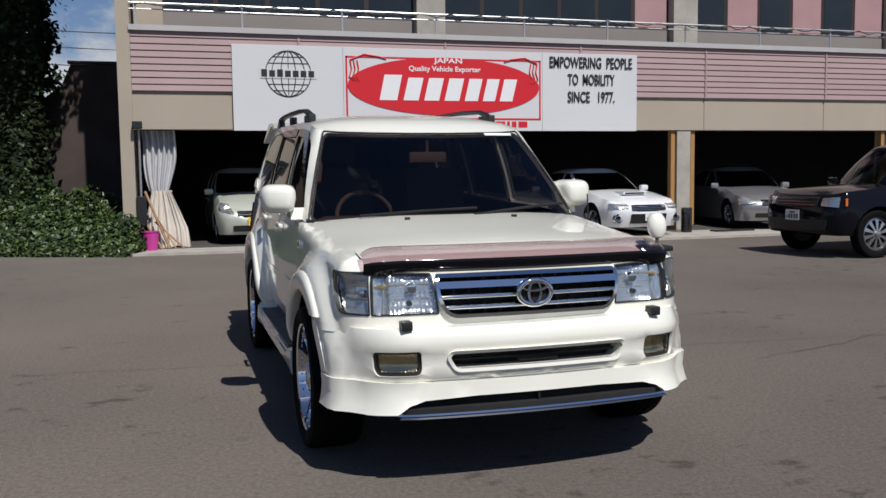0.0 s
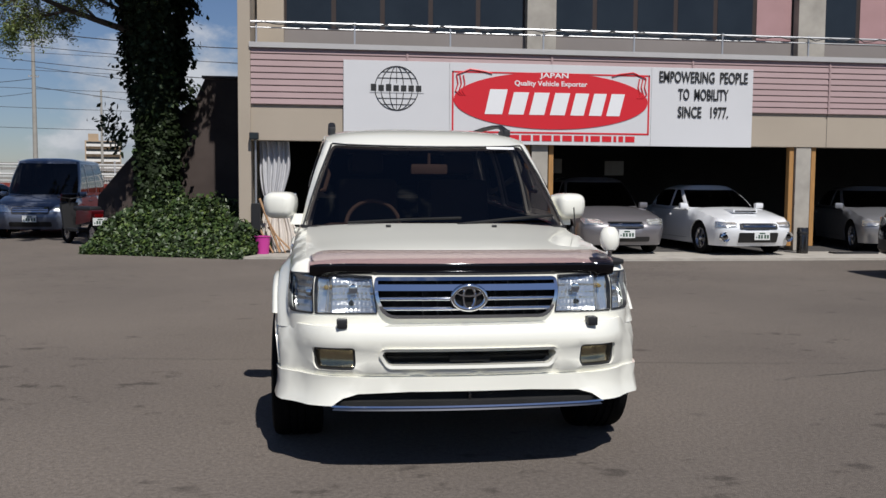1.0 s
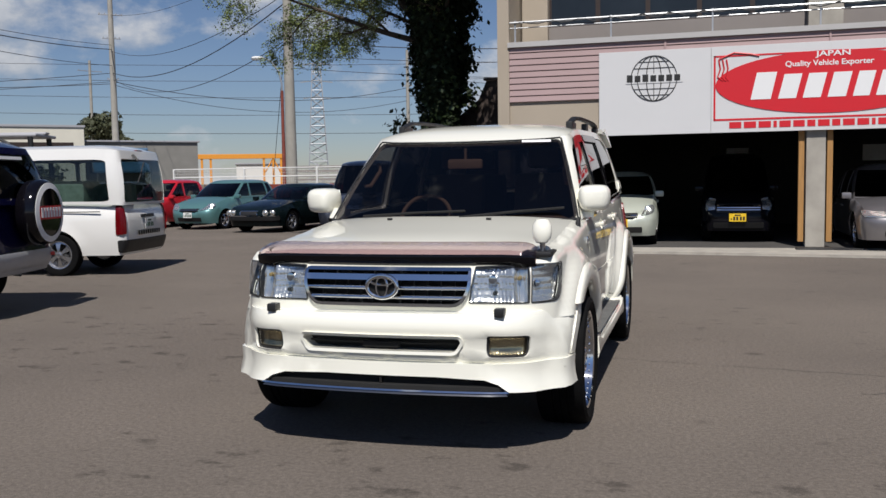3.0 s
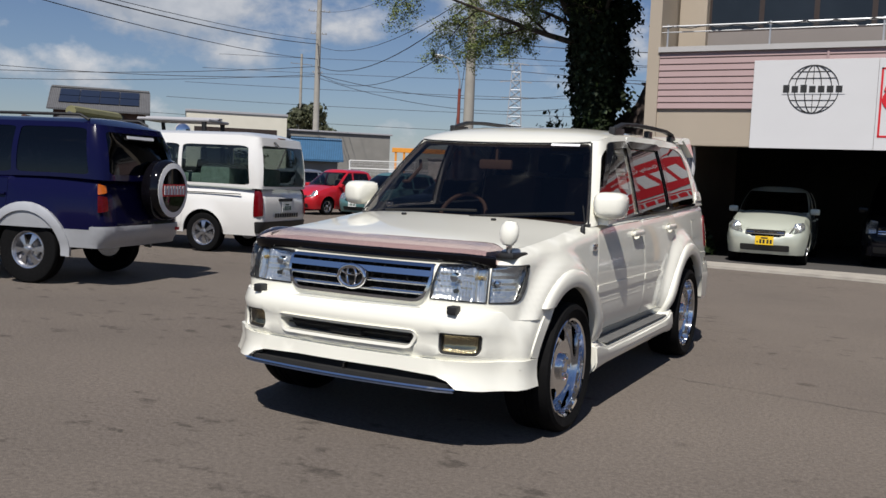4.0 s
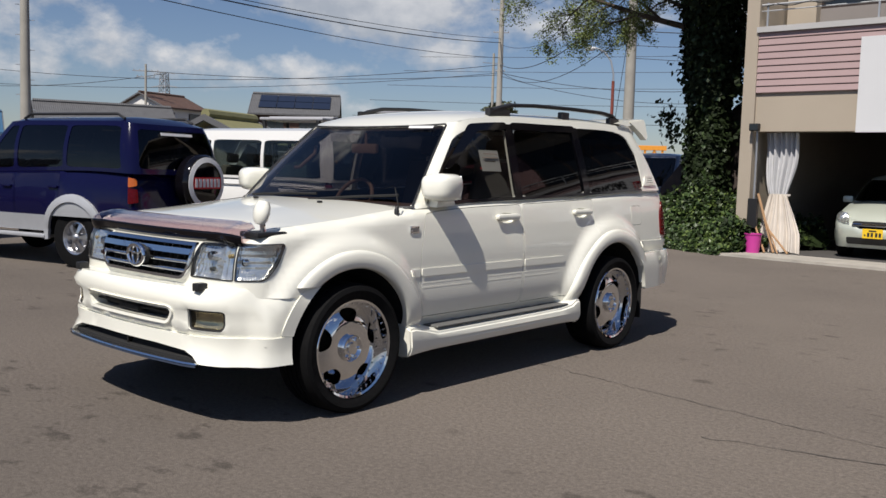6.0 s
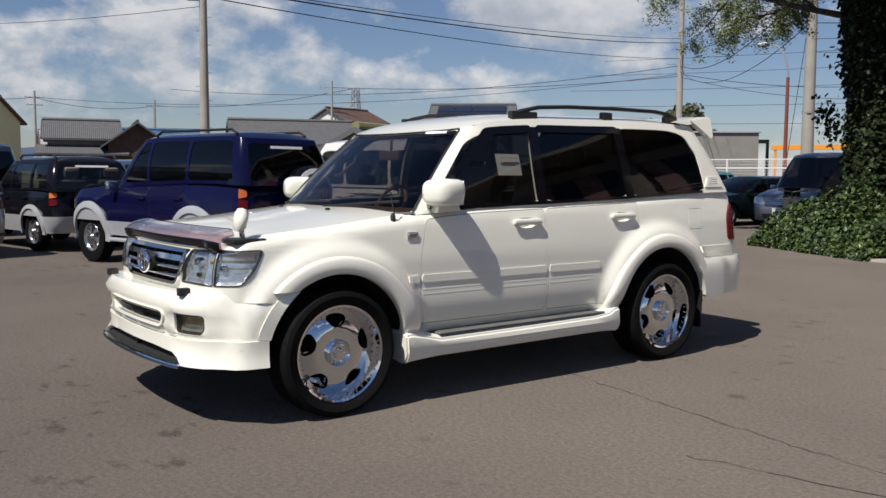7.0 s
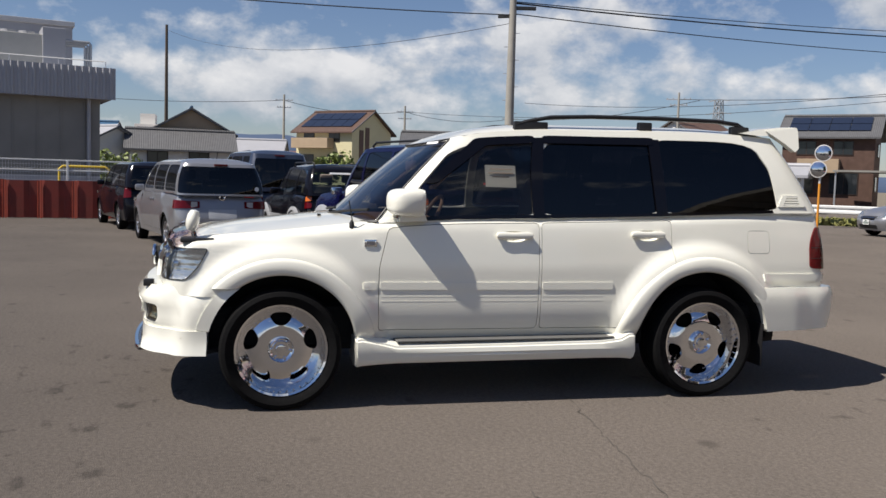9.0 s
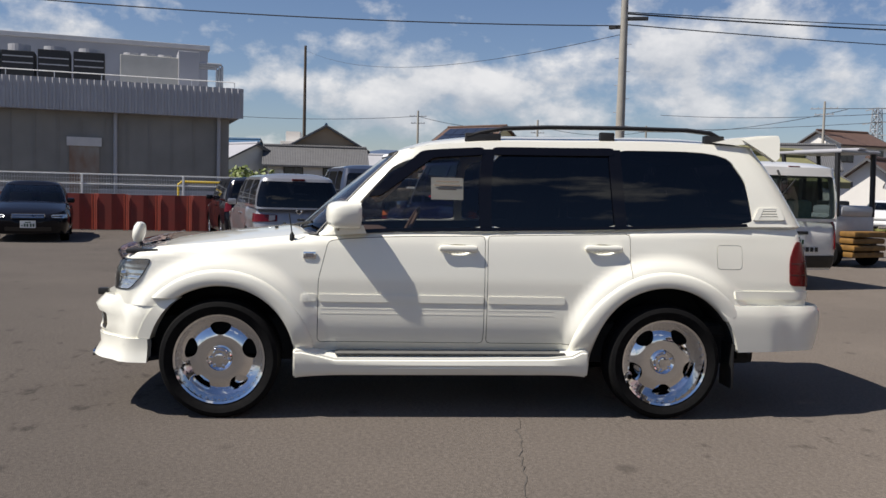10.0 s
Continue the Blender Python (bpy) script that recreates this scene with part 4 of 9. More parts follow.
def barrel_mesh(rim, width, material):
    w = width / 2
    bm = lathe([(rim * 1.02, w * 0.84), (rim * 1.0, w * 0.90), (rim * 0.955, w * 0.86), (rim * 0.90, w * 0.2), (rim * 0.86, -w * 0.6), (0.06, -w * 0.62), (0.0, -w * 0.62)], 48, axis="x")
    me = bpy.data.meshes.new("rim_barrel")
    bm.to_mesh(me); bm.free()
    me.materials.append(material); me.shade_smooth(); me.set_sharp_from_angle(angle=radians(35))
    return me


def hub_mesh(r, depth, material):
    bm = lathe([(r, -0.02), (r, depth * 0.6), (r * 0.85, depth * 0.9), (r * 0.45, depth), (0, depth)], 20, axis="x")
    me = bpy.data.meshes.new("hub_cap")
    bm.to_mesh(me); bm.free()
    me.materials.append(material); me.shade_smooth(); me.set_sharp_from_angle(angle=radians(35))
    return me


def wheels(root, meshes, track, wheelbase, r, offset, spin=None):
    """Four wheels: each a part with its tyre, rim, barrel and cap."""
    tyre, rim, barrel, hub, hub_x = meshes
    for y in (0, wheelbase):
        for side in (1, -1):
            w = new("wheel")
            w.parent = root
            w.matrix_basis = pose(side * track, y, r, 0, 0, 0 if side > 0 else 180) @ pose(0, 0, 0, random.uniform(0, 70) if spin is None else spin[y > 0], 0, 0)
            for nm, me, dx in (("tyre", tyre, 0), ("rim", rim, offset), ("rim_barrel", barrel, 0), ("hub_cap", hub, hub_x)):
                ob = new(nm, me)
                ob.parent = w
                ob.location.x = dx


def plate(root, p, yellow=False, bars=(3, 4), face=-1, tilt=0):
    """A number plate with plain bars for its characters."""
    m = Matrix.Translation(p) @ pose(0, 0, 0, tilt, 0, 0 if face < 0 else 180)
    b = part("number_plate", box(-0.165, 0.165, -0.006, 0.0, -0.0825, 0.0825, 0.004, None), PLATEY if yellow else PLATEW, root, "number plate with illegible marks")
    b.matrix_basis = m
    ink = PLATEINK if not yellow else BLACKINK
    part("plate_bar", box(-0.06, 0.06, -0.009, -0.005, 0.035, 0.06), ink, b)
    part("plate_bar", box(-0.135, -0.11, -0.009, -0.005, -0.045, -0.015), ink, b)
    for k in range(4):
        x = -0.085 + k * 0.058 + (0.012 if k > 1 else 0)
        part("plate_bar", box(x, x + 0.038, -0.009, -0.005, -0.055, 0.018), ink, b)
    return b


def seat_mesh():
    bm = bmesh.new()
    add_box(bm, -0.25, 0.25, -0.28, 0.24, 0.0, 0.16, 0.05)
    add_box(bm, -0.24, 0.24, 0.0, 0.15, 0.0, 0.62, 0.05, pose(0, 0.18, 0.10, -14, 0, 0))
    add_box(bm, -0.13, 0.13, 0.0, 0.10, 0.0, 0.17, 0.04, pose(0, 0.33, 0.74, -10, 0, 0))
    me = bpy.data.meshes.new("seat")
    bm.to_mesh(me); bm.free()
    me.materials.append(TRIMGREY); me.shade_smooth(); me.set_sharp_from_angle(angle=radians(50))
    return me


SEAT = seat_mesh()


def housing(root, y, z, r, x0, x1):
    bm = bmesh.new()
    rows = []
    for x in (x0, x1):
        rows.append([bm.verts.new((x, y + r * math.cos(a), z + r * math.sin(a))) for a in [radians(2 + 176 * k / 18) for k in range(19)]])
    for k in range(18):
        bm.faces.new((rows[0][k], rows[0][k + 1], rows[1][k + 1], rows[1][k]))
    bm.faces.new(rows[0])
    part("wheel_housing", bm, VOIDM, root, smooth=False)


def door_outline(sh, y0, y1, zlow, drop, lean=0.0):
    """A door in s, z: between two shut lines, clear of the wheel arches."""
    pl = sh.plan
    pts = [(pl.sy(y0 - lean), sh.zt(y0) - drop)]
    pts.append((pl.sy(y0), sh.zt(y0) - drop - 0.25))
    pts.append((pl.sy(y0), zlow))
    end = y1
    for ay, az, ar, lift, wide in sh.archs:
        R = ar + 0.06
        if ay - R < y1 < ay + R and y0 < ay - R:
            a = math.pi - math.asin(max(-1, (zlow - az) / R))
            pts.append((pl.sy(ay + R * math.cos(a)), zlow))
            while True:
                a -= radians(6)
                yy = ay + R * math.cos(a)
                if yy > y1 - 0.01 or a < math.pi / 2:
                    break
                pts.append((pl.sy(yy), az + R * math.sin(a)))
            zz = az + math.sqrt(max(0, R * R - (y1 - ay) ** 2))
            pts.append((pl.sy(y1), max(zz, pts[-1][1])))
            end = None
    if end is not None:
        pts.append((pl.sy(y1), zlow))
    n = 6
    pts += [(pl.sy(y1 + (y0 - y1) * k / n), sh.zt(y1 + (y0 - y1) * k / n) - drop) for k in range(n)]
    return rounded(pts, 0.03, 2)


def side_windows(sh, edges, v0=0.07, v1=0.9, gap=0.035, first=0.03, last=0.03, r=0.05):
    """Panes between pillars; edges: the y of each pillar's middle at the sill and at the roof."""
    out = []
    n = len(edges) + 1
    for k in range(n):
        def g(i, v, sgn):
            if i == 0:
                return 1 + first
            if i == n:
                return 2 - last
            y = edges[i - 1][0] + (edges[i - 1][1] - edges[i - 1][0]) * v
            return sh.g_of_y(y + sgn * gap, v)
        out.append(rounded([(g(k, v0, 1), v0), (g(k + 1, v0, -1), v0), (g(k + 1, v1, -1), v1), (g(k, v1, 1), v1)], r, 3))
    return out


def greenhouse(root, sh, material, panes, screen, back, mats, step=0.1, thick=0.03):
    """Pillars and roof frame with the panes let into them. screen, back: (reach, v0, v1)."""
    narrow = screen[3] if len(screen) > 3 else screen[0]
    ws = rounded([(-screen[0], screen[1]), (screen[0], screen[1]), (narrow, screen[2]), (-narrow, screen[2])], 0.06)
    b, v0, v1 = 3 - back[0], back[1], back[2]
    notch = rounded([(3.2, v0), (b, v0), (b, v1), (3.2, v1)], [0, 0.08, 0.08, 0])
    right = [p for p in notch if p[0] <= 3.0]
    right = [(3, v0)] + right + [(3, v1)]
    outline = [(-3, 0), (3, 0)] + right + [(3, 1), (-3, 1)] + [(-x, v) for x, v in reversed(right)]
    holes = [ws] + panes + [[(-x, v) for x, v in p] for p in panes]
    gh = panel("pillar_frame", sh.glass, outline, material, root, holes, step, depth=thick, su=1.2)
    panel("windscreen", sh.glass, shrink(ws, 0.002), mats[0], root, (), 0.14, off=-0.004, depth=0.004, su=1.2, label="tinted windscreen")
    for k, p in enumerate(panes):
        panel("side_window", sh.glass, shrink(p, 0.002), mats[min(k + 1, len(mats) - 2)], root, (), 0.14, off=-0.006, depth=0.004, su=1.2, twin=True)
    rw = rounded([(-back[0], v0), (back[0], v0), (back[0], v1), (-back[0], v1)], 0.08)
    panel("rear_window", sh.glass_rear, shrink(rw, 0.002), mats[-1], root, (), 0.14, off=-0.006, depth=0.004, su=1.2)
    return gh


def vehicle(sp, m):
    """A parked car, van or truck from its measures."""
    root = thing(sp["name"], sp["label"], sp["category"], m, sp.get("group", "parked cars"))
    sh = Shell(sp)
    zb, body = sp["foot"], sp["paint"]
    wb, wr = sp["wheelbase"], sp["wheel"]
    doors = [door_outline(sh, a, b, sp.get("door_low", zb + 0.10 if isinstance(zb, float) else 0.4), 0.035, 0.05) for a, b in sp["doors"]]
    holes = doors + [[(-s, z) for s, z in d] for d in doors]
    panel("body", sh.body, sh.skirt_outline(zb), body, root, holes, 0.12, depth=0.02)
    # dark liner added behind the shut lines to keep light out
    inner = panel("gap_liner", sh.body, sh.skirt_outline(zb + 0.02), VOIDM, root, (), 0.22, off=-0.035, depth=0)
    for d in doors:
        panel("door", sh.body, shrink(d, 0.005), body, root, (), 0.14, depth=0.02, twin=True)
    if "clad" in sp:
        panel("lower_cladding", sh.body, sh.skirt_outline(zb - 0.01, sp["clad"][0]), sp["clad"][1], root, (), 0.12, off=0.014, depth=0.016)
    if "flare" in sp:
        for ay, az, ar, lift, wide in sh.archs:
            ys = pl_s = sh.plan.sy(ay)
            ro = ar + sp["flare"][0]
            arc = [(pl_s + ar * math.cos(a), az + ar * math.sin(a)) for a in [radians(-5 + 190 * k / 20) for k in range(21)]]
            arc += [(pl_s + ro * math.cos(a), az + ro * math.sin(a)) for a in [radians(185 - 190 * k / 20) for k in range(21)]]
            panel("fender_flare", sh.body, arc, sp["flare"][1], root, (), 0.06, off=0.035, depth=0.04, twin=True)
    cowl = sp["cowl"]
    grid_sheet("hood", sh.lid(cowl), 14, 12, body, root)
    if sp.get("deck"):
        grid_sheet("trunk_lid", sh.deck(sp["deck"]), 14, 8, body, root)
    grid_sheet("roof", sh.roof, 14, 14, body, root)
    panes = side_windows(sh, sp["pillars"], *sp.get("pane_v", (0.07, 0.9)))
    greenhouse(root, sh, body, panes, sp.get("screen", (0.9, 0.06, 0.93)), sp.get("back", (0.82, 0.1, 0.88)), sp.get("glass", [CARGLASS, CARGLASS, PRIVACY, PRIVACY]))
    part("underbody", box(-sp["half"] * 0.82, sp["half"] * 0.82, sp["front"] + 0.25, sp["rear"] - 0.2, zb + 0.03, zb + 0.22, 0.03), VOIDM, root)
    # cabin
    gb = sh.gb
    part("dashboard", box(-sp["half"] * 0.8, sp["half"] * 0.8, gb.fy - 0.05, gb.fy + 0.35, zb + 0.3, sh.zt(gb.fy) - 0.03, 0.06), PLASTIC, root, smooth=True)
    hip = sh.zt(gb.fy + 0.6) - 0.48
    rows = [gb.fy + 0.95] + ([gb.fy + 1.8] if gb.ry - gb.fy > 1.9 else [])
    for y in rows:
        for x in (-0.36, 0.36):
            s = new("seat", SEAT); s.parent = root; s.location = (x, y, hip)
    for ay, az, ar, lift, wide in sh.archs:
        for sd in (1, -1):
            housing(root, ay, az, ar + 0.02, sd * sp["half"] * 0.55, sd * (sp["half"] - 0.03))
    # lamps and nose
    for poly in sp["headlights"]:
        for hl in panel("headlight", sh.body, poly, REFLECTOR, root, (), 0.05, off=0.004, depth=0.02, twin=True):
            pass
        panel("headlight_lens", sh.body, poly, LENS, root, (), 0.07, off=0.012, depth=0.008, twin=True)
    for poly, mt in sp["tails"]:
        panel("tail_light", sh.rear, poly, mt, root, (), 0.05, off=0.014, depth=0.02, twin=True)
    for poly, mt, nm in sp.get("front_panels", ()):
        panel(nm, sh.body, poly, mt, root, (), 0.08, off=0.010, depth=0.014)
    for poly, mt, nm in sp.get("rear_panels", ()):
        panel(nm, sh.rear, poly, mt, root, (), 0.08, off=0.012, depth=0.014)
    for z0, z1, reach, mt in sp.get("bars", ()):
        panel("grille_bar", sh.body, [(-reach, z0), (reach, z0), (reach, z1), (-reach, z1)], mt, root, (), 0.1, off=0.022, depth=0.02)
    for poly, mt, nm in sp.get("bumpers", ()):
        panel(nm, sh.body, poly, mt, root, (), 0.1, off=0.018, depth=0.03)
    for poly, mt, nm in sp.get("rear_bumpers", ()):
        panel(nm, sh.rear, poly, mt, root, (), 0.1, off=0.018, depth=0.03)
    for s, z, yel in sp.get("plates", ()):
        plate(root, sh.body(s, z, 0.028), yel)
    for a, z, yel in sp.get("rear_plates", ()):
        plate(root, sh.rear(a, z, 0.022), yel, face=1)
    for y, z in sp.get("handles", ()):
        for sd in (1, -1):
            p = sh.body(sd * sh.plan.sy(y), z, 0.012)
            h = part("door_handle", box(-0.018, 0.018, -0.085, 0.085, -0.016, 0.016, 0.012), sp.get("handle_mat", body), root, smooth=True)
            h.location = p
    my, mz = sp["mirror"]
    for sd in (1, -1):
        mm = part("mirror", box(-0.10, 0.085, -0.05, 0.065, -0.065, 0.06, 0.04), sp.get("mirror_mat", body), root, smooth=True)
        mm.location = (sd * (sh.body(sh.plan.sy(my), mz - 0.06).x + 0.09), my, mz)
    if sp.get("rails"):
        y0, y1, x, z = sp["rails"]
        for sd in (1, -1):
            part("roof_rail", tube([(sd * x, y0, z), (sd * x, y0 + 0.12, z + 0.06), (sd * x, y1 - 0.12, z + 0.06), (sd * x, y1, z)], 0.018), PLASTIC, root, smooth=True)
    rim_r = wr * sp.get("rim", 0.66)
    n, duty = sp.get("spokes", (5, 0.62))
    meshes = (tyre_mesh(wr, rim_r, 0.20), rim_mesh(rim_r * 0.97, n, rim_r * 0.3, rim_r * 0.84, duty, lambda q: 0.03 * (1 - q * q) - 0.012, sp.get("rim_mat", ALLOY), step=0.05), barrel_mesh(rim_r, 0.19, sp.get("barrel_mat", ALLOY)), hub_mesh(0.045, 0.03, sp.get("rim_mat", ALLOY)), 0.085)
    wheels(root, meshes, sp["half"] - 0.115, wb, wr, 0.065)
    return root, sh


def car_spec(name, label, colour, front, rear, wb, half, foot, wheel, hood, cowl, belt, glass_base, glass_top, roof_z, **kw):
    """Fill in what most cars share. hood: (z at the nose edge, z a little behind it); cowl: (y, z); belt: z at the tail."""
    ar = wheel + 0.06
    az = wheel
    sp = dict(name=name, label=label, category="car", paint=colour, front=front, rear=rear, wheelbase=wb, half=half, foot=foot, wheel=wheel, cowl=cowl[0],
              top=[(front, hood[0]), (front + 0.10, hood[0] + (hood[1] - hood[0]) * 0.6), (front + 0.35, hood[1]), (cowl[0], cowl[1]), (cowl[0] + 0.9, cowl[1] + (belt - cowl[1]) * 0.5), (rear - 0.5, belt), (rear, belt - 0.02)],
              inset=[(foot, 0.05), (foot + 0.15, 0.02), (foot + 0.35, 0.0), (cowl[1] - 0.18, 0.015), (cowl[1] - 0.05, 0.035), (cowl[1] + 0.2, 0.06)],
              nose=[(foot, 0.05), (foot + 0.15, 0.01), (0.5, 0.0), (0.62, 0.03), (hood[0], 0.10), (hood[0] + 0.1, 0.14)],
              tail=[(foot, 0.06), (foot + 0.15, 0.0), (0.62, 0.0), (0.70, 0.03), (belt, 0.06)],
              arches=[(0, az, ar, 0.02, 0.10), (wb, az, ar, 0.02, 0.10)],
              glass_base=glass_base, glass_top=glass_top, roof=[(glass_top[0], roof_z - 0.02), (glass_top[0] + 0.6, roof_z), (glass_top[1] - 0.4, roof_z), (glass_top[1], roof_z - 0.03)])
    sp.update(kw)
    return sp


# ---- the white off-roader ----
def twin_of(ob, root):
    """The mirror image of a part on the other flank."""
    vs = [Vector((-v.co.x, v.co.y, v.co.z)) for v in ob.data.vertices]
    fs = [tuple(p.vertices)[::-1] for p in ob.data.polygons]
    return mesh_object(ob.name.split(".")[0], vs, fs, ob.data.materials[0], root)


def hero():
    root = thing("off_road_wagon", "pearl white off-road wagon with chrome wheels, parked in an open yard", "car", group="")
    base = dict(front=-0.86, rear=3.90, half=0.925, bowf=0.08, rf=0.25, bowr=0.04, rr=0.10, ur=0.91, ease=0.5, taper=((0, 0.955), (0.2, 0.995), (0.35, 1), (0.8, 1), (1, 0.975)),
                top=[(-0.86, 0.985), (-0.70, 1.02), (-0.5, 1.050), (0, 1.100), (0.5, 1.155), (0.9, 1.188), (1.7, 1.215), (2.6, 1.245), (3.4, 1.28), (3.90, 1.29)],
                inset=[(0.30, 0.12), (0.42, 0.075), (0.475, 0.04), (0.55, 0.014), (0.70, 0.004), (0.85, 0.004), (0.97, 0.014), (1.08, 0.028), (1.2, 0.05), (1.35, 0.07)],
                nose=[(0.3, 0.10), (0.8, 0.105), (0.95, 0.125), (1.05, 0.16)], tail=[(0.3, 0.06), (0.74, 0.0), (1.0, 0.0), (1.3, 0.03)],
                arches=[(0, 0.37, 0.465, 0.060, 0.21), (2.855, 0.38, 0.485, 0.056, 0.21)], shoulder=0.07, crown=0.042, cowl_bow=0.20,
                glass_base=(0.36, 3.88, 0.865), glass_top=(1.03, 3.56, 0.70), gb_shape=(0.17, 0.10, 0.04, 0.14), gt_shape=(0.07, 0.08, 0.03, 0.12),
                roof=[(1.03, 1.695), (1.27, 1.748), (1.6, 1.782), (2.2, 1.802), (3.0, 1.815), (3.56, 1.80)], roof_crown=0.034, roof_ease=(5, 0.85), bulge=0.014)
    sh = Shell(base)
    kit = Shell({**base, "taper": ((0, 0.905), (0.06, 0.930), (0.12, 0.965), (0.2, 0.995), (0.35, 1), (0.8, 1), (1, 0.975)), "nose": [(0.33, -0.012), (0.38, 0.004), (0.44, 0.030), (0.480, 0.046), (0.497, 0.014), (0.525, 0.012), (0.56, 0.020), (0.615, 0.018), (0.655, -0.008), (0.695, -0.010), (0.725, 0.010), (0.745, 0.045), (0.76, 0.080)], "tail": [(0.4, -0.04), (0.55, -0.07), (0.70, -0.075), (0.76, -0.06)], "shoulder": 0.001, "arches": [base["arches"][0], (2.855, 0.38, 0.485, 0.050, 0.45)],
                 "inset": [(0.34, -0.012), (0.42, 0.004), (0.5, 0.0), (0.7, -0.006), (0.76, 0.01)]})
    pl = sh.plan
    sF = lambda y: float(np.interp(y, pl.p[:pl.nr, 1], pl.s[:pl.nr]))
    aR = lambda y: pl.S - float(np.interp(y, pl.p[pl.nf:, 1], pl.s[pl.nf:]))
    foot = [(-0.86, 0.70), (-0.30, 0.70), (-0.2, 0.42), (3.25, 0.44), (3.31, 0.70), (3.90, 0.70)]
    # openings for lamps, grille, doors and filler
    grille = rounded([(-0.41, 0.765), (0.41, 0.765), (0.465, 0.86), (0.465, 0.968), (-0.465, 0.968), (-0.465, 0.86)], [0.05, 0.05, 0.05, 0.02, 0.02, 0.05])
    lamp = rounded([(0.450, 0.785), (0.776, 0.785), (0.782, 0.985), (0.478, 0.972)], 0.012)
    corner = rounded([(0.783, 0.785), (sF(-0.585), 0.79), (sF(-0.50), 0.86), (sF(-0.435), 0.985), (0.789, 0.985)], [0.01, 0.05, 0.05, 0.03, 0.01])
    doors = [door_outline(sh, 0.60, 1.667, 0.475, 0.04, -0.06), door_outline(sh, 1.682, 2.625, 0.475, 0.04, 0.0)]
    filler = rounded([(pl.sy(3.21), 0.985), (pl.sy(3.385), 0.985), (pl.sy(3.385), 1.145), (pl.sy(3.21), 1.145)], 0.03)
    neg = lambda poly: [(-a, b) for a, b in poly]
    holes = [grille, lamp, neg(lamp), corner, neg(corner), filler] + doors + [neg(d) for d in doors]
    panel("body", sh.body, sh.skirt_outline(foot), PEARL, root, holes, 0.03, depth=0.02)
    # added dark liner, so the door gaps stay black
    panel("gap_liner", sh.body, sh.skirt_outline([(a, b + 0.02) for a, b in foot]), VOIDM, root, (grille, lamp, neg(lamp), corner, neg(corner)), 0.16, off=-0.03, depth=0)
    for d, (hy, hz) in zip(doors, ((1.49, 1.085), (2.44, 1.103))):
        cup = [(pl.sy(hy) + 0.078 * math.copysign(abs(math.cos(a)) ** 0.7, math.cos(a)), hz - 0.004 + 0.036 * math.copysign(abs(math.sin(a)) ** 0.8, math.sin(a))) for a in np.linspace(0, 2 * math.pi, 25)[:-1]]

        def dent(u, v, off, c=pl.sy(hy), hz=hz):
            q = min(1, ((u - c) / 0.078) ** 2 + ((v - hz + 0.004) / 0.036) ** 2)
            return sh.body(u, v, off - 0.034 * (1 - q) ** 0.6)
        panel("door", sh.body, shrink(d, 0.004), PEARL, root, (cup,), 0.03, depth=0.02, twin=True)
        panel("handle_cup", dent, cup, PEARL, root, (), 0.012, depth=0, twin=True)
    panel("filler_lid", sh.body, shrink(filler, 0.003), PEARL, root, (), 0.08, off=0.001, depth=0.01)
    # hood with its shut line, roof, glass
    grid_sheet("hood", sh.lid(0.60), 28, 24, PEARL, root)
    grid_sheet("roof", sh.roof, 24, 24, PEARL, root)
    liner = grid_sheet("headliner", lambda i, j: sh.roof(0.02 + 0.96 * i, 0.02 + 0.96 * j) - Vector((0, 0, 0.035)), 14, 14, TRIMGREY, root)
    panes = side_windows(sh, [(1.67, 1.695), (2.56, 2.535)], 0.035, 0.90, 0.03, 0.035, 0.05, [0.04, 0.03, 0.05, 0.16])
    panes[0] = rounded([(1.016, 0.035), (sh.g_of_y(1.638, 0.035), 0.035), (sh.g_of_y(1.665, 0.90), 0.90), (sh.g_of_y(1.33, 0.90), 0.90), (1.004, 0.80)], [0.02, 0.03, 0.03, 0.06, 0.06])
    panes[2] = rounded([(panes[2][0][0], 0.035), (sh.g_of_y(3.46, 0.035), 0.035), (sh.g_of_y(3.42, 0.55), 0.55), (sh.g_of_y(3.30, 0.90), 0.90), (sh.g_of_y(2.57, 0.90), 0.90), (sh.g_of_y(2.595, 0.035), 0.035)][1:], [0.05, 0.05, 0.12, 0.03, 0.03])
    greenhouse(root, sh, PEARL, panes, (0.935, 0.02, 0.975, 0.885), (0.80, 0.1, 0.85), [TINT, TINTSIDE, PRIVACY, PRIVACY, PRIVACY], 0.07)
    # black surround of the side glass and blacked-out pillars
    for y0, y1 in ((1.67, 1.695), (2.56, 2.535)):
        strip = [(sh.g_of_y(y0 - 0.04, 0.035), 0.035), (sh.g_of_y(y0 + 0.04, 0.035), 0.035), (sh.g_of_y(y1 + 0.04, 0.9), 0.9), (sh.g_of_y(y1 - 0.04, 0.9), 0.9)]
        panel("pillar_cover", sh.glass, strip, GLOSSBLACK, root, (), 0.045, off=0.008, depth=0.012, su=1.2, twin=True)
    sill = [(sh.g_of_y(0.80, 0.0), 0.0), (sh.g_of_y(3.42, 0.0), 0.0), (sh.g_of_y(3.42, 0.0), 0.035), (sh.g_of_y(0.80, 0.0), 0.035)]
    panel("window_seal", sh.glass, sill, GLOSSBLACK, root, (), 0.12, off=0.006, depth=0.01, su=1.2, twin=True)
    vis = [(1.02, 0.40), (1.05, 0.40), (sh.g_of_y(1.33, 0.83), 0.82), (sh.g_of_y(1.66, 0.84), 0.83), (sh.g_of_y(1.66, 0.92), 0.92), (sh.g_of_y(1.25, 0.92), 0.92)]
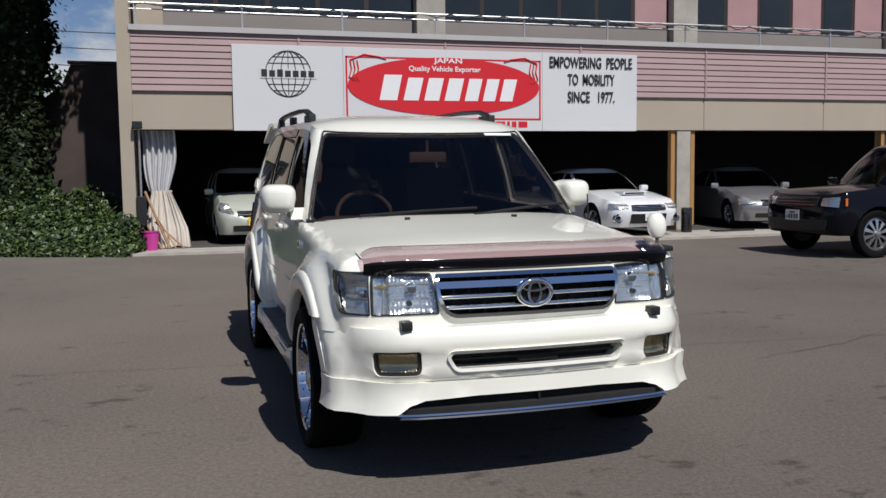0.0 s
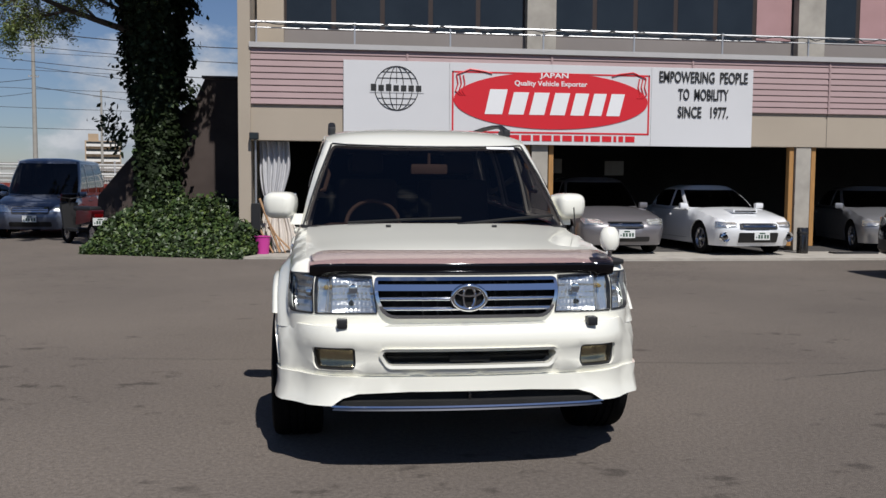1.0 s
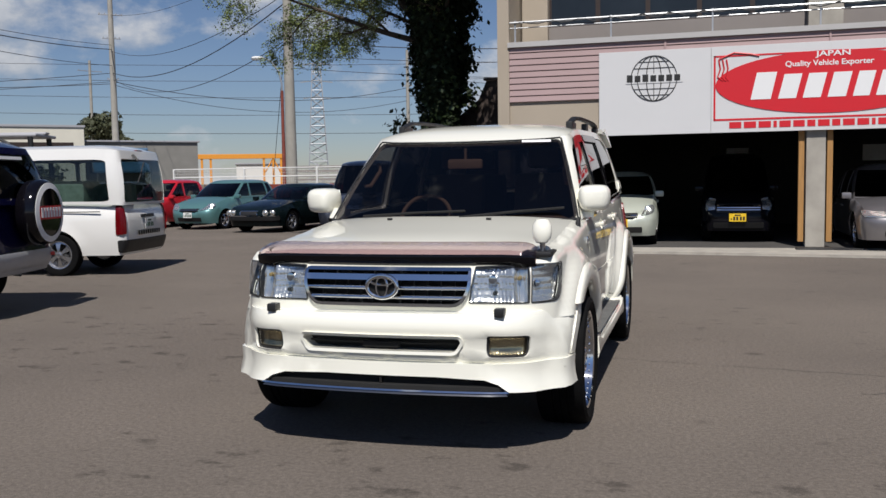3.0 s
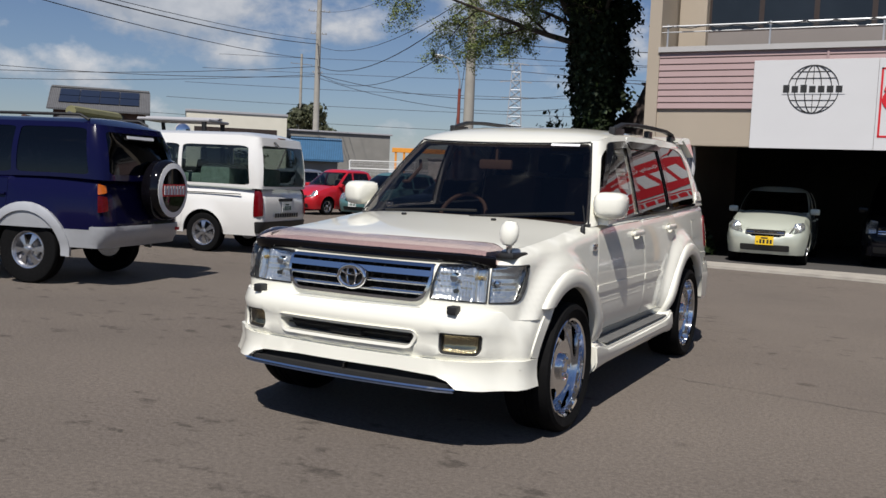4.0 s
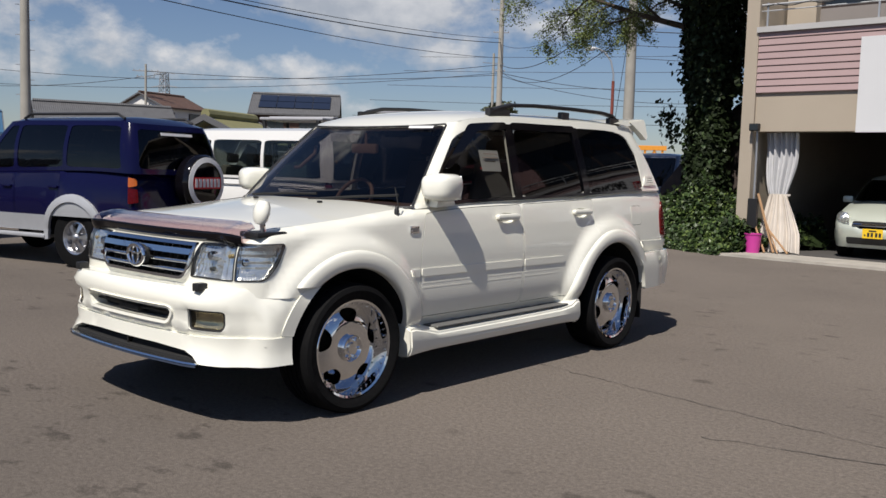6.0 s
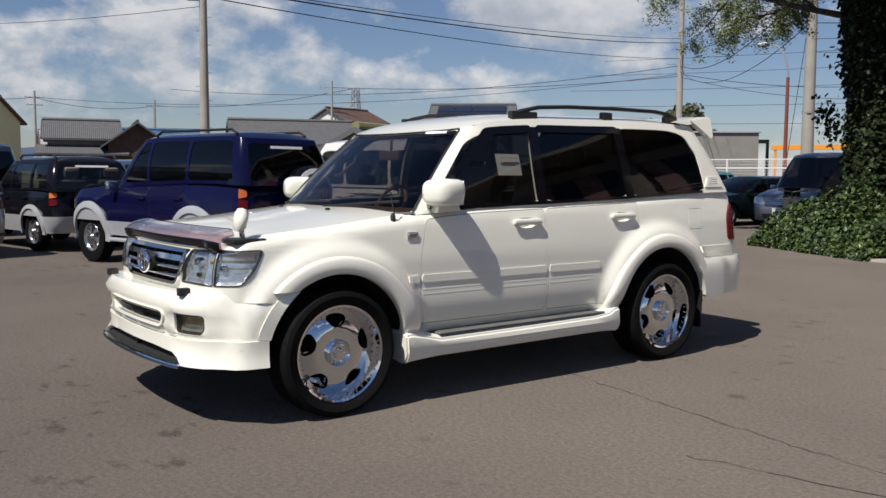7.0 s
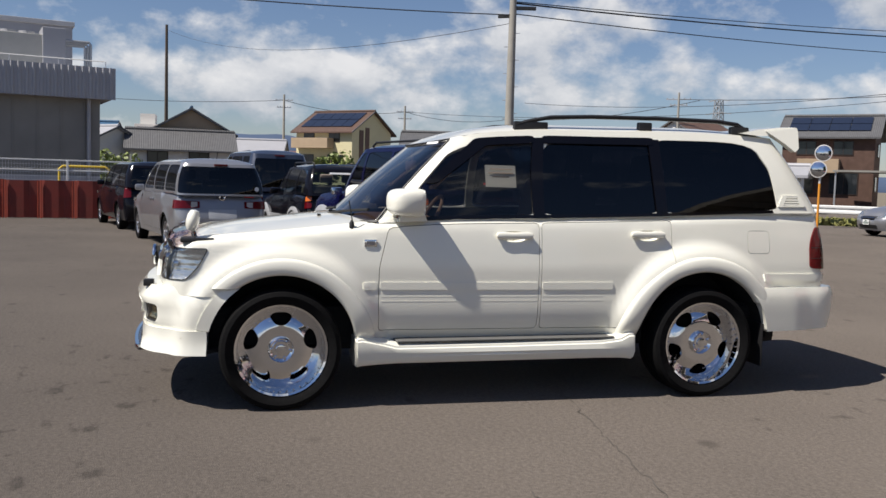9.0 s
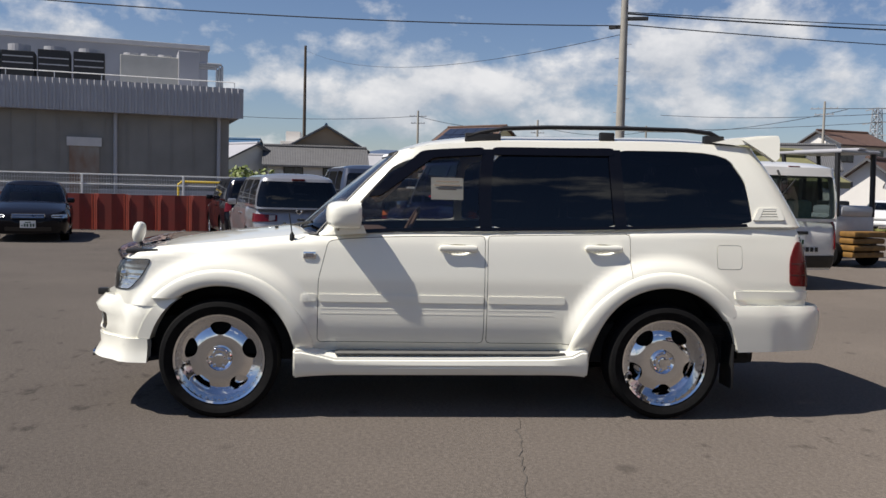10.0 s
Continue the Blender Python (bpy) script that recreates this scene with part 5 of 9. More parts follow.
    panel("door_visor", sh.glass, rounded(vis, 0.02), GLOSSBLACK, root, (), 0.06, off=0.012, depth=0.010, su=1.2, twin=True, label="smoked acrylic door visor")
    vis2 = [(sh.g_of_y(1.72, 0.83), 0.83), (sh.g_of_y(2.53, 0.83), 0.83), (sh.g_of_y(2.53, 0.92), 0.92), (sh.g_of_y(1.72, 0.92), 0.92)]
    panel("door_visor", sh.glass, rounded(vis2, 0.02), GLOSSBLACK, root, (), 0.06, off=0.012, depth=0.010, su=1.2, twin=True)
    band = [(-0.955, 0.0), (0.955, 0.0), (0.955, 0.022), (-0.955, 0.022)]
    panel("cowl_panel", sh.glass, band, PLASTIC, root, (), 0.08, off=0.012, depth=0.03, su=1.2)
    for sd in (1, -1):
        pts = [sh.glass(sd * (0.940 - 0.052 * v), v, 0.003) for v in (0.02, 0.3, 0.6, 0.97)]
        part("screen_seal", tube(pts, 0.007, 6), PLASTIC, root, smooth=True)
    part("screen_seal", tube([sh.glass(g, 0.980, 0.003) for g in np.linspace(-0.885, 0.885, 15)], 0.007, 6), PLASTIC, root, smooth=True)
    part("sticker", box(-0.10, 0.10, -0.002, 0.0, -0.010, 0.010, 0, Matrix.Translation(sh.glass(0.66, 0.945, 0.012)) @ pose(0, 0, 0, -38, 0, 8)), WHITEINK, root, "white sticker strip")
    at = sh.glass(0, 0.84, -0.10)
    part("rear_view_mirror", box(-0.125, 0.125, -0.018, 0.018, -0.034, 0.034, 0.014, Matrix.Translation(at)), LEATHER, root, "tan inside mirror", smooth=True)
    part("mirror_stem", tube([at + Vector((0, 0.01, 0.02)), sh.glass(0, 0.93, -0.02)], 0.010, 8), LEATHER, root, smooth=True)
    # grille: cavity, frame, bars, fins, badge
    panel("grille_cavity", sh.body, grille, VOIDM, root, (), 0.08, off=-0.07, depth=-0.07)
    panel("grille_frame", sh.body, grille, CHROME, root, (shrink(grille, 0.017),), 0.04, off=0.022, depth=0.06, label="chrome grille frame")
    brow = [(-0.450, 0.903), (0.450, 0.903), (0.452, 0.934), (-0.452, 0.934)]
    panel("grille_brow", sh.body, brow, CHROME, root, (), 0.05, off=0.026, depth=0.05)
    for z, reach in ((0.812, 0.424), (0.862, 0.445)):
        def rounded_bar(i, j, z=z, reach=reach):
            a = radians(-100 + 200 * j)
            return sh.body((2 * i - 1) * reach, z + 0.0125 * math.sin(a), 0.002 + 0.016 * math.cos(a))
        grid_sheet("grille_bar", rounded_bar, 24, 8, CHROME, root)
    for k in range(-5, 6):
        if k:
            s = k * 0.074
            panel("grille_fin", sh.body, [(s - 0.004, 0.785), (s + 0.004, 0.785), (s + 0.004, 0.95), (s - 0.004, 0.95)], VOIDM, root, (), 0.1, off=-0.012, depth=0.03)
    at = sh.body(0, 0.872, 0.05)
    ring = bmesh.new()
    add_tube(ring, [(0.082 * math.cos(a), 0, 0.058 * math.sin(a)) for a in np.linspace(0, 2 * math.pi, 33)], 0.0130, 10)
    add_tube(ring, [(0.030 * math.cos(a), -0.004, 0.054 * math.sin(a)) for a in np.linspace(0, 2 * math.pi, 25)], 0.007, 6)
    add_tube(ring, [(0.060 * math.cos(a), -0.004, 0.028 + 0.020 * math.sin(a)) for a in np.linspace(0, 2 * math.pi, 25)], 0.007, 6)
    em = part("badge", ring, CHROME, root, "plain chrome oval badge", smooth=True)
    em.location = at
    bk = part("badge_plate", lathe([(0, -0.004), (0.08, 0.0), (0.08, 0.03), (0, 0.03)], 28, axis="y"), VOIDM, root)
    bk.scale, bk.location = (1, 1, 0.72), at + Vector((0, 0.012, 0))
    # head and corner lamps: bowl, bulbs, lens
    for poly, nm in ((lamp, "headlight"), (corner, "corner_lamp")):
        us, vs = [p[0] for p in poly], [p[1] for p in poly]
        uc, vc, hu, hv = (min(us) + max(us)) / 2, (min(vs) + max(vs)) / 2, (max(us) - min(us)) / 2, (max(vs) - min(vs)) / 2

        def bowl(u, v, off, uc=uc, vc=vc, hu=hu, hv=hv, nm=nm):
            # parabola cut into small tilted facets; plain outer third for the indicator
            a, b = (u - uc) / hu, (v - vc) / hv
            row = math.floor((v - vc) / 0.033)
            facet = ((u - uc) / 0.021 + 0.5 * row) % 1.0 - 0.5
            tilt = 0.006 * facet * (1 if row % 2 else -1) + 0.004 * (((v - vc) / 0.033) % 1.0 - 0.5)
            if nm == "headlight":
                if a > 0.44:
                    tilt, a = 0.003 * math.sin(u * 300), (a - 0.72) / 0.28
                else:
                    a = (a + 0.28) / 0.72
            return sh.body(u, v, off - 0.045 * max(0, 1 - 0.6 * a * a - 0.5 * b * b) - tilt)
        panel(nm, bowl, shrink(poly, 0.003), REFLECTOR, root, (), 0.0072, off=-0.008, depth=-0.01, twin=True, label="clear lamp with faceted reflector")
        panel("lamp_lens", sh.body, shrink(poly, 0.002), LENS, root, (), 0.05, off=0.006, depth=0.008, twin=True)
        panel("lamp_rim", sh.body, poly, PLASTIC, root, (shrink(poly, 0.006),), 0.05, off=0.004, depth=0.02, twin=True)
    for sd in (1, -1):
        c = sh.body(sd * 0.845, 0.885, -0.03)
        part("indicator_bulb", lathe([(0, -0.022), (0.018, -0.014), (0.02, 0.01), (0, 0.02)], 14, Matrix.Translation(c), "y"), CHROME, root, smooth=True)
        c = sh.body(sd * 0.575, 0.905, -0.028)
        part("bulb_shield", lathe([(0, -0.020), (0.022, -0.016), (0.026, 0.0), (0.024, 0.03), (0, 0.03)], 18, Matrix.Translation(c), "y"), CHROME, root, smooth=True)
        c = sh.body(sd * 0.585, 0.835, -0.030)
        part("side_bulb", lathe([(0, -0.012), (0.011, -0.008), (0.012, 0.02), (0, 0.02)], 14, Matrix.Translation(c), "y"), VOIDM, root, smooth=True)
        c = sh.body(sd * 0.728, 0.912, -0.028)
        part("turn_bulb", lathe([(0, -0.014), (0.010, -0.009), (0.012, 0.015), (0, 0.02)], 14, Matrix.Translation(c), "y"), AMBERBULB, root, "amber turn signal bulb", smooth=True)
    # hood deflector of smoked acrylic
    def defl(i, j):
        u = (2 * i - 1) * 0.985
        s = pl.sf * u * 0.80
        p = sh.body(s, 0.995)
        fx = [(-0.030, -0.034), (-0.056, -0.002), (-0.064, 0.030), (-0.046, 0.058), (0.005, 0.080), (0.085, 0.096)]
        k = j * 5
        a = min(4, int(k)); t = k - a
        dy = fx[a][0] + (fx[a + 1][0] - fx[a][0]) * t
        dz = fx[a][1] + (fx[a + 1][1] - fx[a][1]) * t
        end = max(0, abs(u) - 0.86) / 0.14
        return Vector((p.x * (1 + 0.012), p.y + dy * (1 - 0.5 * end), p.z + dz * (1 - 0.35 * end * end)))
    ob = grid_sheet("hood_deflector", defl, 40, 20, SMOKED, root, "smoked acrylic hood deflector with black lower edge")
    sol = ob.modifiers.new("thickness", "SOLIDIFY")
    sol.thickness = 0.005
    low = grid_sheet("deflector_strip", lambda i, j: defl(i, j * 0.46) - Vector((0, 0.007, 0)), 40, 8, GLOSSBLACK, root)
    # bumper, spoiler lip, lower grille
    arch = [(pl.sy(0) + 0.472 * math.cos(a), 0.37 + 0.472 * math.sin(a)) for a in [radians(182 - 56 * k / 10) for k in range(11)]]
    arch = [p for p in arch if p[1] < 0.742]
    topz = 0.748
    seam = pl.sy(0) - 0.472 * math.cos(math.asin((topz - 0.37) / 0.472))
    side = [p for p in arch if p[1] > 0.49]
    halfb = [(0, 0.483)] + [(side[0][0] * k / 8, 0.483 + 0.004 * k / 8) for k in range(1, 8)] + [(arch[0][0] + 0.003, 0.487)] + side + [(seam, topz)]
    outline = [(-a, b) for a, b in reversed(halfb[1:])] + halfb + [(seam * (1 - k / 8), topz - 0.010 * (k / 8)) for k in range(1, 16)]
    intake = rounded([(-0.40, 0.548), (0.40, 0.548), (0.432, 0.60), (0.42, 0.617), (-0.42, 0.617), (-0.432, 0.60)], 0.02)
    fog = rounded([(0.575, 0.522), (0.765, 0.519), (0.785, 0.545), (0.785, 0.630), (0.565, 0.636), (0.560, 0.55)], 0.022)
    bump = panel("front_bumper", kit.body, outline, PEARL, root, (intake, fog, neg(fog)), 0.055, off=0.012, depth=0.09)
    panel("bumper_lip", kit.body, shrink(intake, -0.016), PEARL, root, (intake,), 0.03, off=0.024, depth=0.02)
    panel("bumper_intake", kit.body, shrink(intake, -0.01), VOIDM, root, (), 0.08, off=-0.07, depth=0)
    panel("intake_mesh", kit.body, [(-0.41, 0.578), (0.41, 0.578), (0.41, 0.588), (-0.41, 0.588)], VOIDM, root, (), 0.08, off=-0.02, depth=0.02)
    part("plate_bracket", box(-0.10, 0.10, -0.02, 0.02, -0.018, 0.014, 0.006, Matrix.Translation(kit.body(0, 0.578, -0.025))), VOIDM, root)
    def fog_bowl(u, v, off):
        a, b = (u - 0.672) / 0.11, (v - 0.577) / 0.058
        return kit.body(u, v, off - 0.030 * max(0, 1 - 0.7 * a * a - 0.5 * b * b) - 0.004 * math.sin(u * 320))
    panel("fog_lamp", fog_bowl, shrink(fog, 0.010), REFLECTOR, root, (), 0.009, off=-0.014, depth=-0.01, twin=True, label="yellowed rectangular fog lamp")
    panel("fog_lens", kit.body, shrink(fog, 0.008), FOGGLASS, root, (), 0.04, off=-0.004, depth=0.004, twin=True)
    panel("fog_surround", kit.body, fog, PLASTIC, root, (shrink(fog, 0.012),), 0.04, off=0.0, depth=0.03, twin=True)
    lip_half = [(0, 0.418), (0.30, 0.418), (0.55, 0.408), (0.62, 0.388), (0.67, 0.352), (0.80, 0.345)] + [(arch[0][0] * 0.9, 0.345), (arch[0][0] + 0.004, 0.345), (arch[0][0] + 0.003, 0.492)]
    lip = [(-a, b) for a, b in reversed(lip_half[1:])] + lip_half + [(arch[0][0] * (1 - k / 8), 0.492 - 0.004 * min(k, 16 - k) / 8) for k in range(1, 16)]
    panel("front_spoiler", kit.body, lip, PEARL, root, (), 0.055, off=0.026, depth=0.07)
    grid_sheet("spoiler_bead", lambda i, j: kit.body((2 * i - 1) * arch[0][0] * 0.90, 0.458 + 0.011 * math.sin(radians(-95 + 190 * j)), 0.024 + 0.009 * math.cos(radians(-95 + 190 * j)) * (1 - (2 * i - 1) ** 6)), 60, 8, PEARL, root)
    low = rounded([(-0.66, 0.338), (0.66, 0.338), (0.58, 0.41), (-0.58, 0.41)], 0.01)
    panel("lower_grille", kit.body, low, VOIDM, root, (), 0.08, off=-0.035, depth=0)
    panel("lower_trim", kit.body, [(-0.665, 0.335), (0.665, 0.335), (0.645, 0.356), (-0.645, 0.356)], TRIMSTEEL, root, (), 0.08, off=0.030, depth=0.035, label="dark chrome strip under the bumper")
    panel("trim_edge", kit.body, [(-0.668, 0.350), (0.668, 0.350), (0.660, 0.358), (-0.660, 0.358)], CHROME, root, (), 0.08, off=0.038, depth=0.02)
    # unseen plate added under the bumper to stop light leaking past the trim
    edge = [kit.body(s, 0.36, 0.0) for s in np.linspace(-arch[0][0], arch[0][0], 41)]
    part("leak_stop_plate", prism([(p.x, p.y) for p in edge] + [(0.80, -0.30), (-0.80, -0.30)], 0.350, 0.372, "xy"), VOIDM, root)
    part("tow_hook", box(-0.007, 0.007, -0.006, 0.03, -0.02, 0.015, 0.003, Matrix.Translation(kit.body(0, 0.390, -0.01))), DARKSTEEL, root)
    for sd in (1, -1):
        bm = box(-0.026, 0.026, -0.032, 0.032, -0.018, 0.026, 0.008)
        w = part("washer_nozzle", bm, PLASTIC, root, smooth=True)
        w.location = kit.body(sd * 0.625, 0.738, 0.022) + Vector((0, 0.01, 0.008))
    # flares
    for ay, az, ar, lift, wide in sh.archs:
        c = pl.sy(ay)
        ri = ar - 0.004
        a0 = 2 if ay < 1 else 34
        prof = [(0.0, -0.03), (0.0, 0.008), (0.05, 0.019), (0.16, 0.026), (0.50, 0.029), (0.78, 0.026), (0.90, 0.021), (0.985, 0.011), (1.0, -0.006)]

        def band_sheet(i, j, ay=ay, az=az, c=c, a0=a0, prof=prof, ri=ri):
            f, off = prof[min(len(prof) - 1, round(j * (len(prof) - 1)))]
            end = 180 - math.degrees(math.asin((0.752 - az) / (ri + 0.104 * f))) if ay < 1 else 186
            deg = a0 + (end - a0) * i
            # the band broadens towards the doors
            k = min(1, max(0, (45 - deg) / 50)) if ay < 1 else min(1, max(0, (deg - 125) / 55))
            r = ri + f * (0.104 + (0.030 if ay < 1 else 0.050) * k * k * (3 - 2 * k))
            a = radians(deg)
            return sh.body(c + r * math.cos(a), az + r * math.sin(a), off)
        fl = grid_sheet("fender_flare", band_sheet, 60, len(prof) - 1, PEARL, root)
        twin_of(fl, root)
    # bumper-to-flare corner piece, side mouldings
    corner_piece = [(side[0][0], side[0][1])] + side + [(seam, topz)] + [(p[0] - 0.075, p[1] + 0.01) for p in reversed(side)]
    panel("flare_end", kit.body, corner_piece, PEARL, root, (), 0.05, off=0.020, depth=0.02, twin=True)
    for y0, y1 in ((0.50, 0.59), (0.61, 1.660), (1.69, 2.19)):
        strip = rounded([(pl.sy(y0), 0.738), (pl.sy(y1), 0.738), (pl.sy(y1), 0.785), (pl.sy(y0), 0.785)], 0.012)
        panel("side_moulding", sh.body, strip, PEARL, root, (), 0.025, off=0.006, depth=0.007, twin=True)
    for y0, y1 in ((0.62, 1.655), (1.695, 2.12)):
        for z in (0.66, 0.69):
            panel("side_moulding", sh.body, [(pl.sy(y0), z), (pl.sy(y1), z), (pl.sy(y1), z + 0.008), (pl.sy(y0), z + 0.008)], PEARL, root, (), 0.03, off=0.0008, depth=0.002, twin=True)
    # running boards
    for sd in (1, -1):
        prof = [(0.70, 0.40), (0.935, 0.405), (0.985, 0.38), (0.995, 0.33), (0.965, 0.275), (0.90, 0.265), (0.70, 0.30)]
        stations = [(0.455, 0.045, -0.02, 0.0), (0.50, 0.05, -0.012, 0.0), (0.60, 0.03, -0.005, 0.0), (0.72, 0.0, 0.0, 0.0), (1.4, 0.0, 0.0, 0.0), (2.1, 0.005, 0.0, 0.0), (2.24, 0.02, -0.003, 0.0), (2.30, 0.05, -0.008, 0.0), (2.345, 0.05, -0.015, 0.0)]
        bm = bmesh.new()
        rings = []
        for y, up, dn, _ in stations:
            rings.append([bm.verts.new((sd * x, y, z + 0.006 * (y - 0.5) + (up if z > 0.35 else dn))) for x, z in prof])
        for a, b in zip(rings, rings[1:]):
            for i in range(len(prof)):
                j = (i + 1) % len(prof)
                bm.faces.new((a[i], a[j], b[j], b[i]))
        bm.faces.new(rings[0]); bm.faces.new(rings[-1][::-1])
        bmesh.ops.recalc_face_normals(bm, faces=bm.faces)
        bmesh.ops.bevel(bm, geom=[e for e in bm.edges if len(e.link_faces) == 2 and e.calc_face_angle(0) > 0.5], offset=0.012, segments=2, affect="EDGES")
        rb = part("running_board", bm, PEARL, root, smooth=True)
        part("step_mat", box(sd * 0.80 if sd > 0 else -0.972, sd * 0.972 if sd > 0 else -0.80, 0.72, 2.2, 0.404, 0.414, 0.003, pose(0, 0, 0, 0.35, 0, 0)), STEPGREY, root, "grey ribbed step mat")
    # rear bumper, mud flaps, tail lamps
    arcr = [(pl.sy(2.855) + 0.49 * math.cos(a), 0.38 + 0.49 * math.sin(a)) for a in [radians(8 + 40 * k / 8) for k in range(9)]]
    rb_half = [(pl.S - a, z) for a, z in arcr]
    rb_half = [(0, 0.46)] + [(rb_half[0][0] * k / 6, 0.46 - 0.008 * (k / 6)) for k in range(1, 6)] + rb_half + [(rb_half[-1][0], 0.752)]
    rb_outline = [(-a, b) for a, b in reversed(rb_half[1:])] + rb_half + [(rb_half[-1][0] * (1 - k / 6), 0.752) for k in range(1, 12)]
    panel("rear_bumper", kit.rear, rb_outline, PEARL, root, (), 0.03, off=0.022, depth=0.06)
    rs = rounded([(aR(3.32), 0.792), (aR(3.32), 0.845), (0.62, 0.845), (0.62, 0.792)], 0.01)
    panel("side_moulding", sh.rear, rs, PEARL, root, (), 0.06, off=0.010, depth=0.010, twin=True)
    tl = rounded([(aR(3.712), 0.885), (0.74, 0.875), (0.68, 1.15), (aR(3.765), 1.18), (aR(3.712), 1.07)], [0.03, 0.02, 0.03, 0.03, 0.08])
    panel("tail_light", sh.rear, tl, TAILRED, root, (), 0.04, off=0.012, depth=0.02, twin=True)
    for z in (0.955, 1.03):
        panel("lamp_divider", sh.rear, [(aR(3.72), z), (0.735, z), (0.735, z + 0.004), (aR(3.72), z + 0.004)], PLASTIC, root, (), 0.05, off=0.0135, depth=0.004, twin=True)
    for sd in (1, -1):
        part("mud_flap", box(sd * 0.86 - 0.10, sd * 0.86 + 0.10, 3.315, 3.33, 0.20, 0.50, 0.004), PLASTIC, root)
        # mirrors on the doors
        bm = bmesh.new()
        rows = []
        for j in range(17):
            b = math.pi * (j / 16 - 0.5)
            row = []
            for i in range(32):
                a = 2 * math.pi * i / 32
                sq = lambda v, p: math.copysign(abs(v) ** p, v)
                x, y, z = sq(math.cos(b), 0.55) * sq(math.cos(a), 0.55), sq(math.cos(b), 0.55) * sq(math.sin(a), 0.7), sq(math.sin(b), 0.6)
                # flat at the glass, drawn in towards the arm below
                y = min(y, 0.55)
                row.append(bm.verts.new((0.108 * x * (1 - 0.06 * (z < 0)), 0.130 * y + 0.02 * (x * sd) * (y < 0), 0.087 * z)))
            rows.append(row)
        for p, q in zip(rows, rows[1:]):
            for i in range(32):
                bm.faces.new((p[i], p[(i + 1) % 32], q[(i + 1) % 32], q[i]))
        bmesh.ops.remove_doubles(bm, verts=bm.verts, dist=0.0005)
        bmesh.ops.recalc_face_normals(bm, faces=bm.faces)
        mm = part("door_mirror", bm, PEARL, root, smooth=True)
        mm.location = ((0.925 if sd > 0 else -0.995), 0.785, 1.290)
        mm.rotation_euler = (0, 0, radians(sd * 8))
        part("mirror_glass", box(-0.092, 0.092, 0.066, 0.071, -0.075, 0.075, 0.002), CHROME, mm)
        part("mirror_arm", prism([(0.72, 1.165), (0.90, 1.175), (0.88, 1.225), (0.74, 1.235)], sd * 0.84, sd * 0.93), PEARL, root, smooth=True)
        # roof rails
        x = sd * 0.655
        pts = [(1.55, 1.815), (1.64, 1.845), (1.80, 1.878), (2.1, 1.895), (2.6, 1.905), (3.05, 1.905), (3.22, 1.890), (3.31, 1.845)]
        bm = bmesh.new()
        secs = [[bm.verts.new((x + dx, y, z + dz)) for dx, dz in ((-0.022, -0.012), (0.022, -0.012), (0.026, 0.006), (0.012, 0.016), (-0.012, 0.016), (-0.026, 0.006))] for y, z in pts]
        for a, b in zip(secs, secs[1:]):
            for i in range(6):
                bm.faces.new((a[i], a[(i + 1) % 6], b[(i + 1) % 6], b[i]))
        bm.faces.new(secs[0][::-1]); bm.faces.new(secs[-1])
        for y, l, zz in ((1.66, 0.12, 1.80), (2.50, 0.05, 1.83), (3.24, 0.07, 1.83)):
            add_box(bm, x - 0.024, x + 0.024, y - l, y + l, zz - 0.03, zz + 0.045, 0.01)
        part("roof_rail", bm, PLASTIC, root, "black roof rail", smooth=True)
        part("cabin_grip", tube([sh.glass(sd * 1.03, 0.45, -0.07), sh.glass(sd * 1.03, 0.5, -0.11), sh.glass(sd * 1.04, 0.68, -0.11), sh.glass(sd * 1.04, 0.73, -0.07)], 0.014, 8), LEATHER, root, smooth=True)
        # washer jets, louvres
        jet = part("hood_jet", box(-0.015, 0.015, -0.012, 0.012, 0, 0.014, 0.004), PLASTIC, root)
        p = sh.lid(0.60)(0.5 + sd * 0.2, 0.86)
        jet.location = p
    # louvred vent behind the quarter pane
    gv = lambda y, v: (sh.g_of_y(y, v), v)
    vent = rounded([gv(3.455, 0.07), gv(3.675, 0.07), gv(3.655, 0.215), gv(3.50, 0.215)], 0.012)
    # flat near-black sheet gives the shade between the slats
    panel("vent_shade", sh.glass, vent, VOIDM, root, (), 0.06, off=0.002, depth=0.004, su=1.2, twin=True)
    panel("vent_frame", sh.glass, vent, PEARL, root, (shrink(vent, 0.013),), 0.05, off=0.010, depth=0.010, su=1.2, twin=True)
    for k in range(4):
        v = 0.088 + 0.031 * k
        y0 = 3.463 + 0.011 * k
        panel("vent_slat", sh.glass, [gv(y0, v), gv(3.670 - 0.004 * k, v), gv(3.668 - 0.004 * k, v + 0.021), gv(y0 + 0.007, v + 0.021)], PEARL, root, (), 0.06, off=0.0085, depth=0.006, su=1.2, twin=True)
    for hn, y in ((0, 1.49), (1, 2.44)):
        for sd in (1, -1):
            z = 1.085 + hn * 0.018
            p = sh.body(sd * pl.sy(y), z, 0.0)
            h = part("door_handle", tube([(0, -0.126, 0), (0, -0.118, 0), (0, -0.09, 0), (0, 0, 0), (0, 0.09, 0), (0, 0.118, 0), (0, 0.126, 0)], [0.006, 0.017, 0.023, 0.021, 0.024, 0.018, 0.006], 14), PEARL, root, smooth=True)
            h.scale = (0.55, 1, 1)
            h.location = p + Vector((sd * 0.022, 0, 0.004))
            bm = bmesh.new()
            for yy in (-0.095, 0.095):
                add_box(bm, -0.02, 0.012, yy - 0.022, yy + 0.022, -0.015, 0.015, 0.008)
            h2 = part("handle_foot", bm, PEARL, root, smooth=True)
            h2.location = p + Vector((sd * 0.014, 0, 0.004))
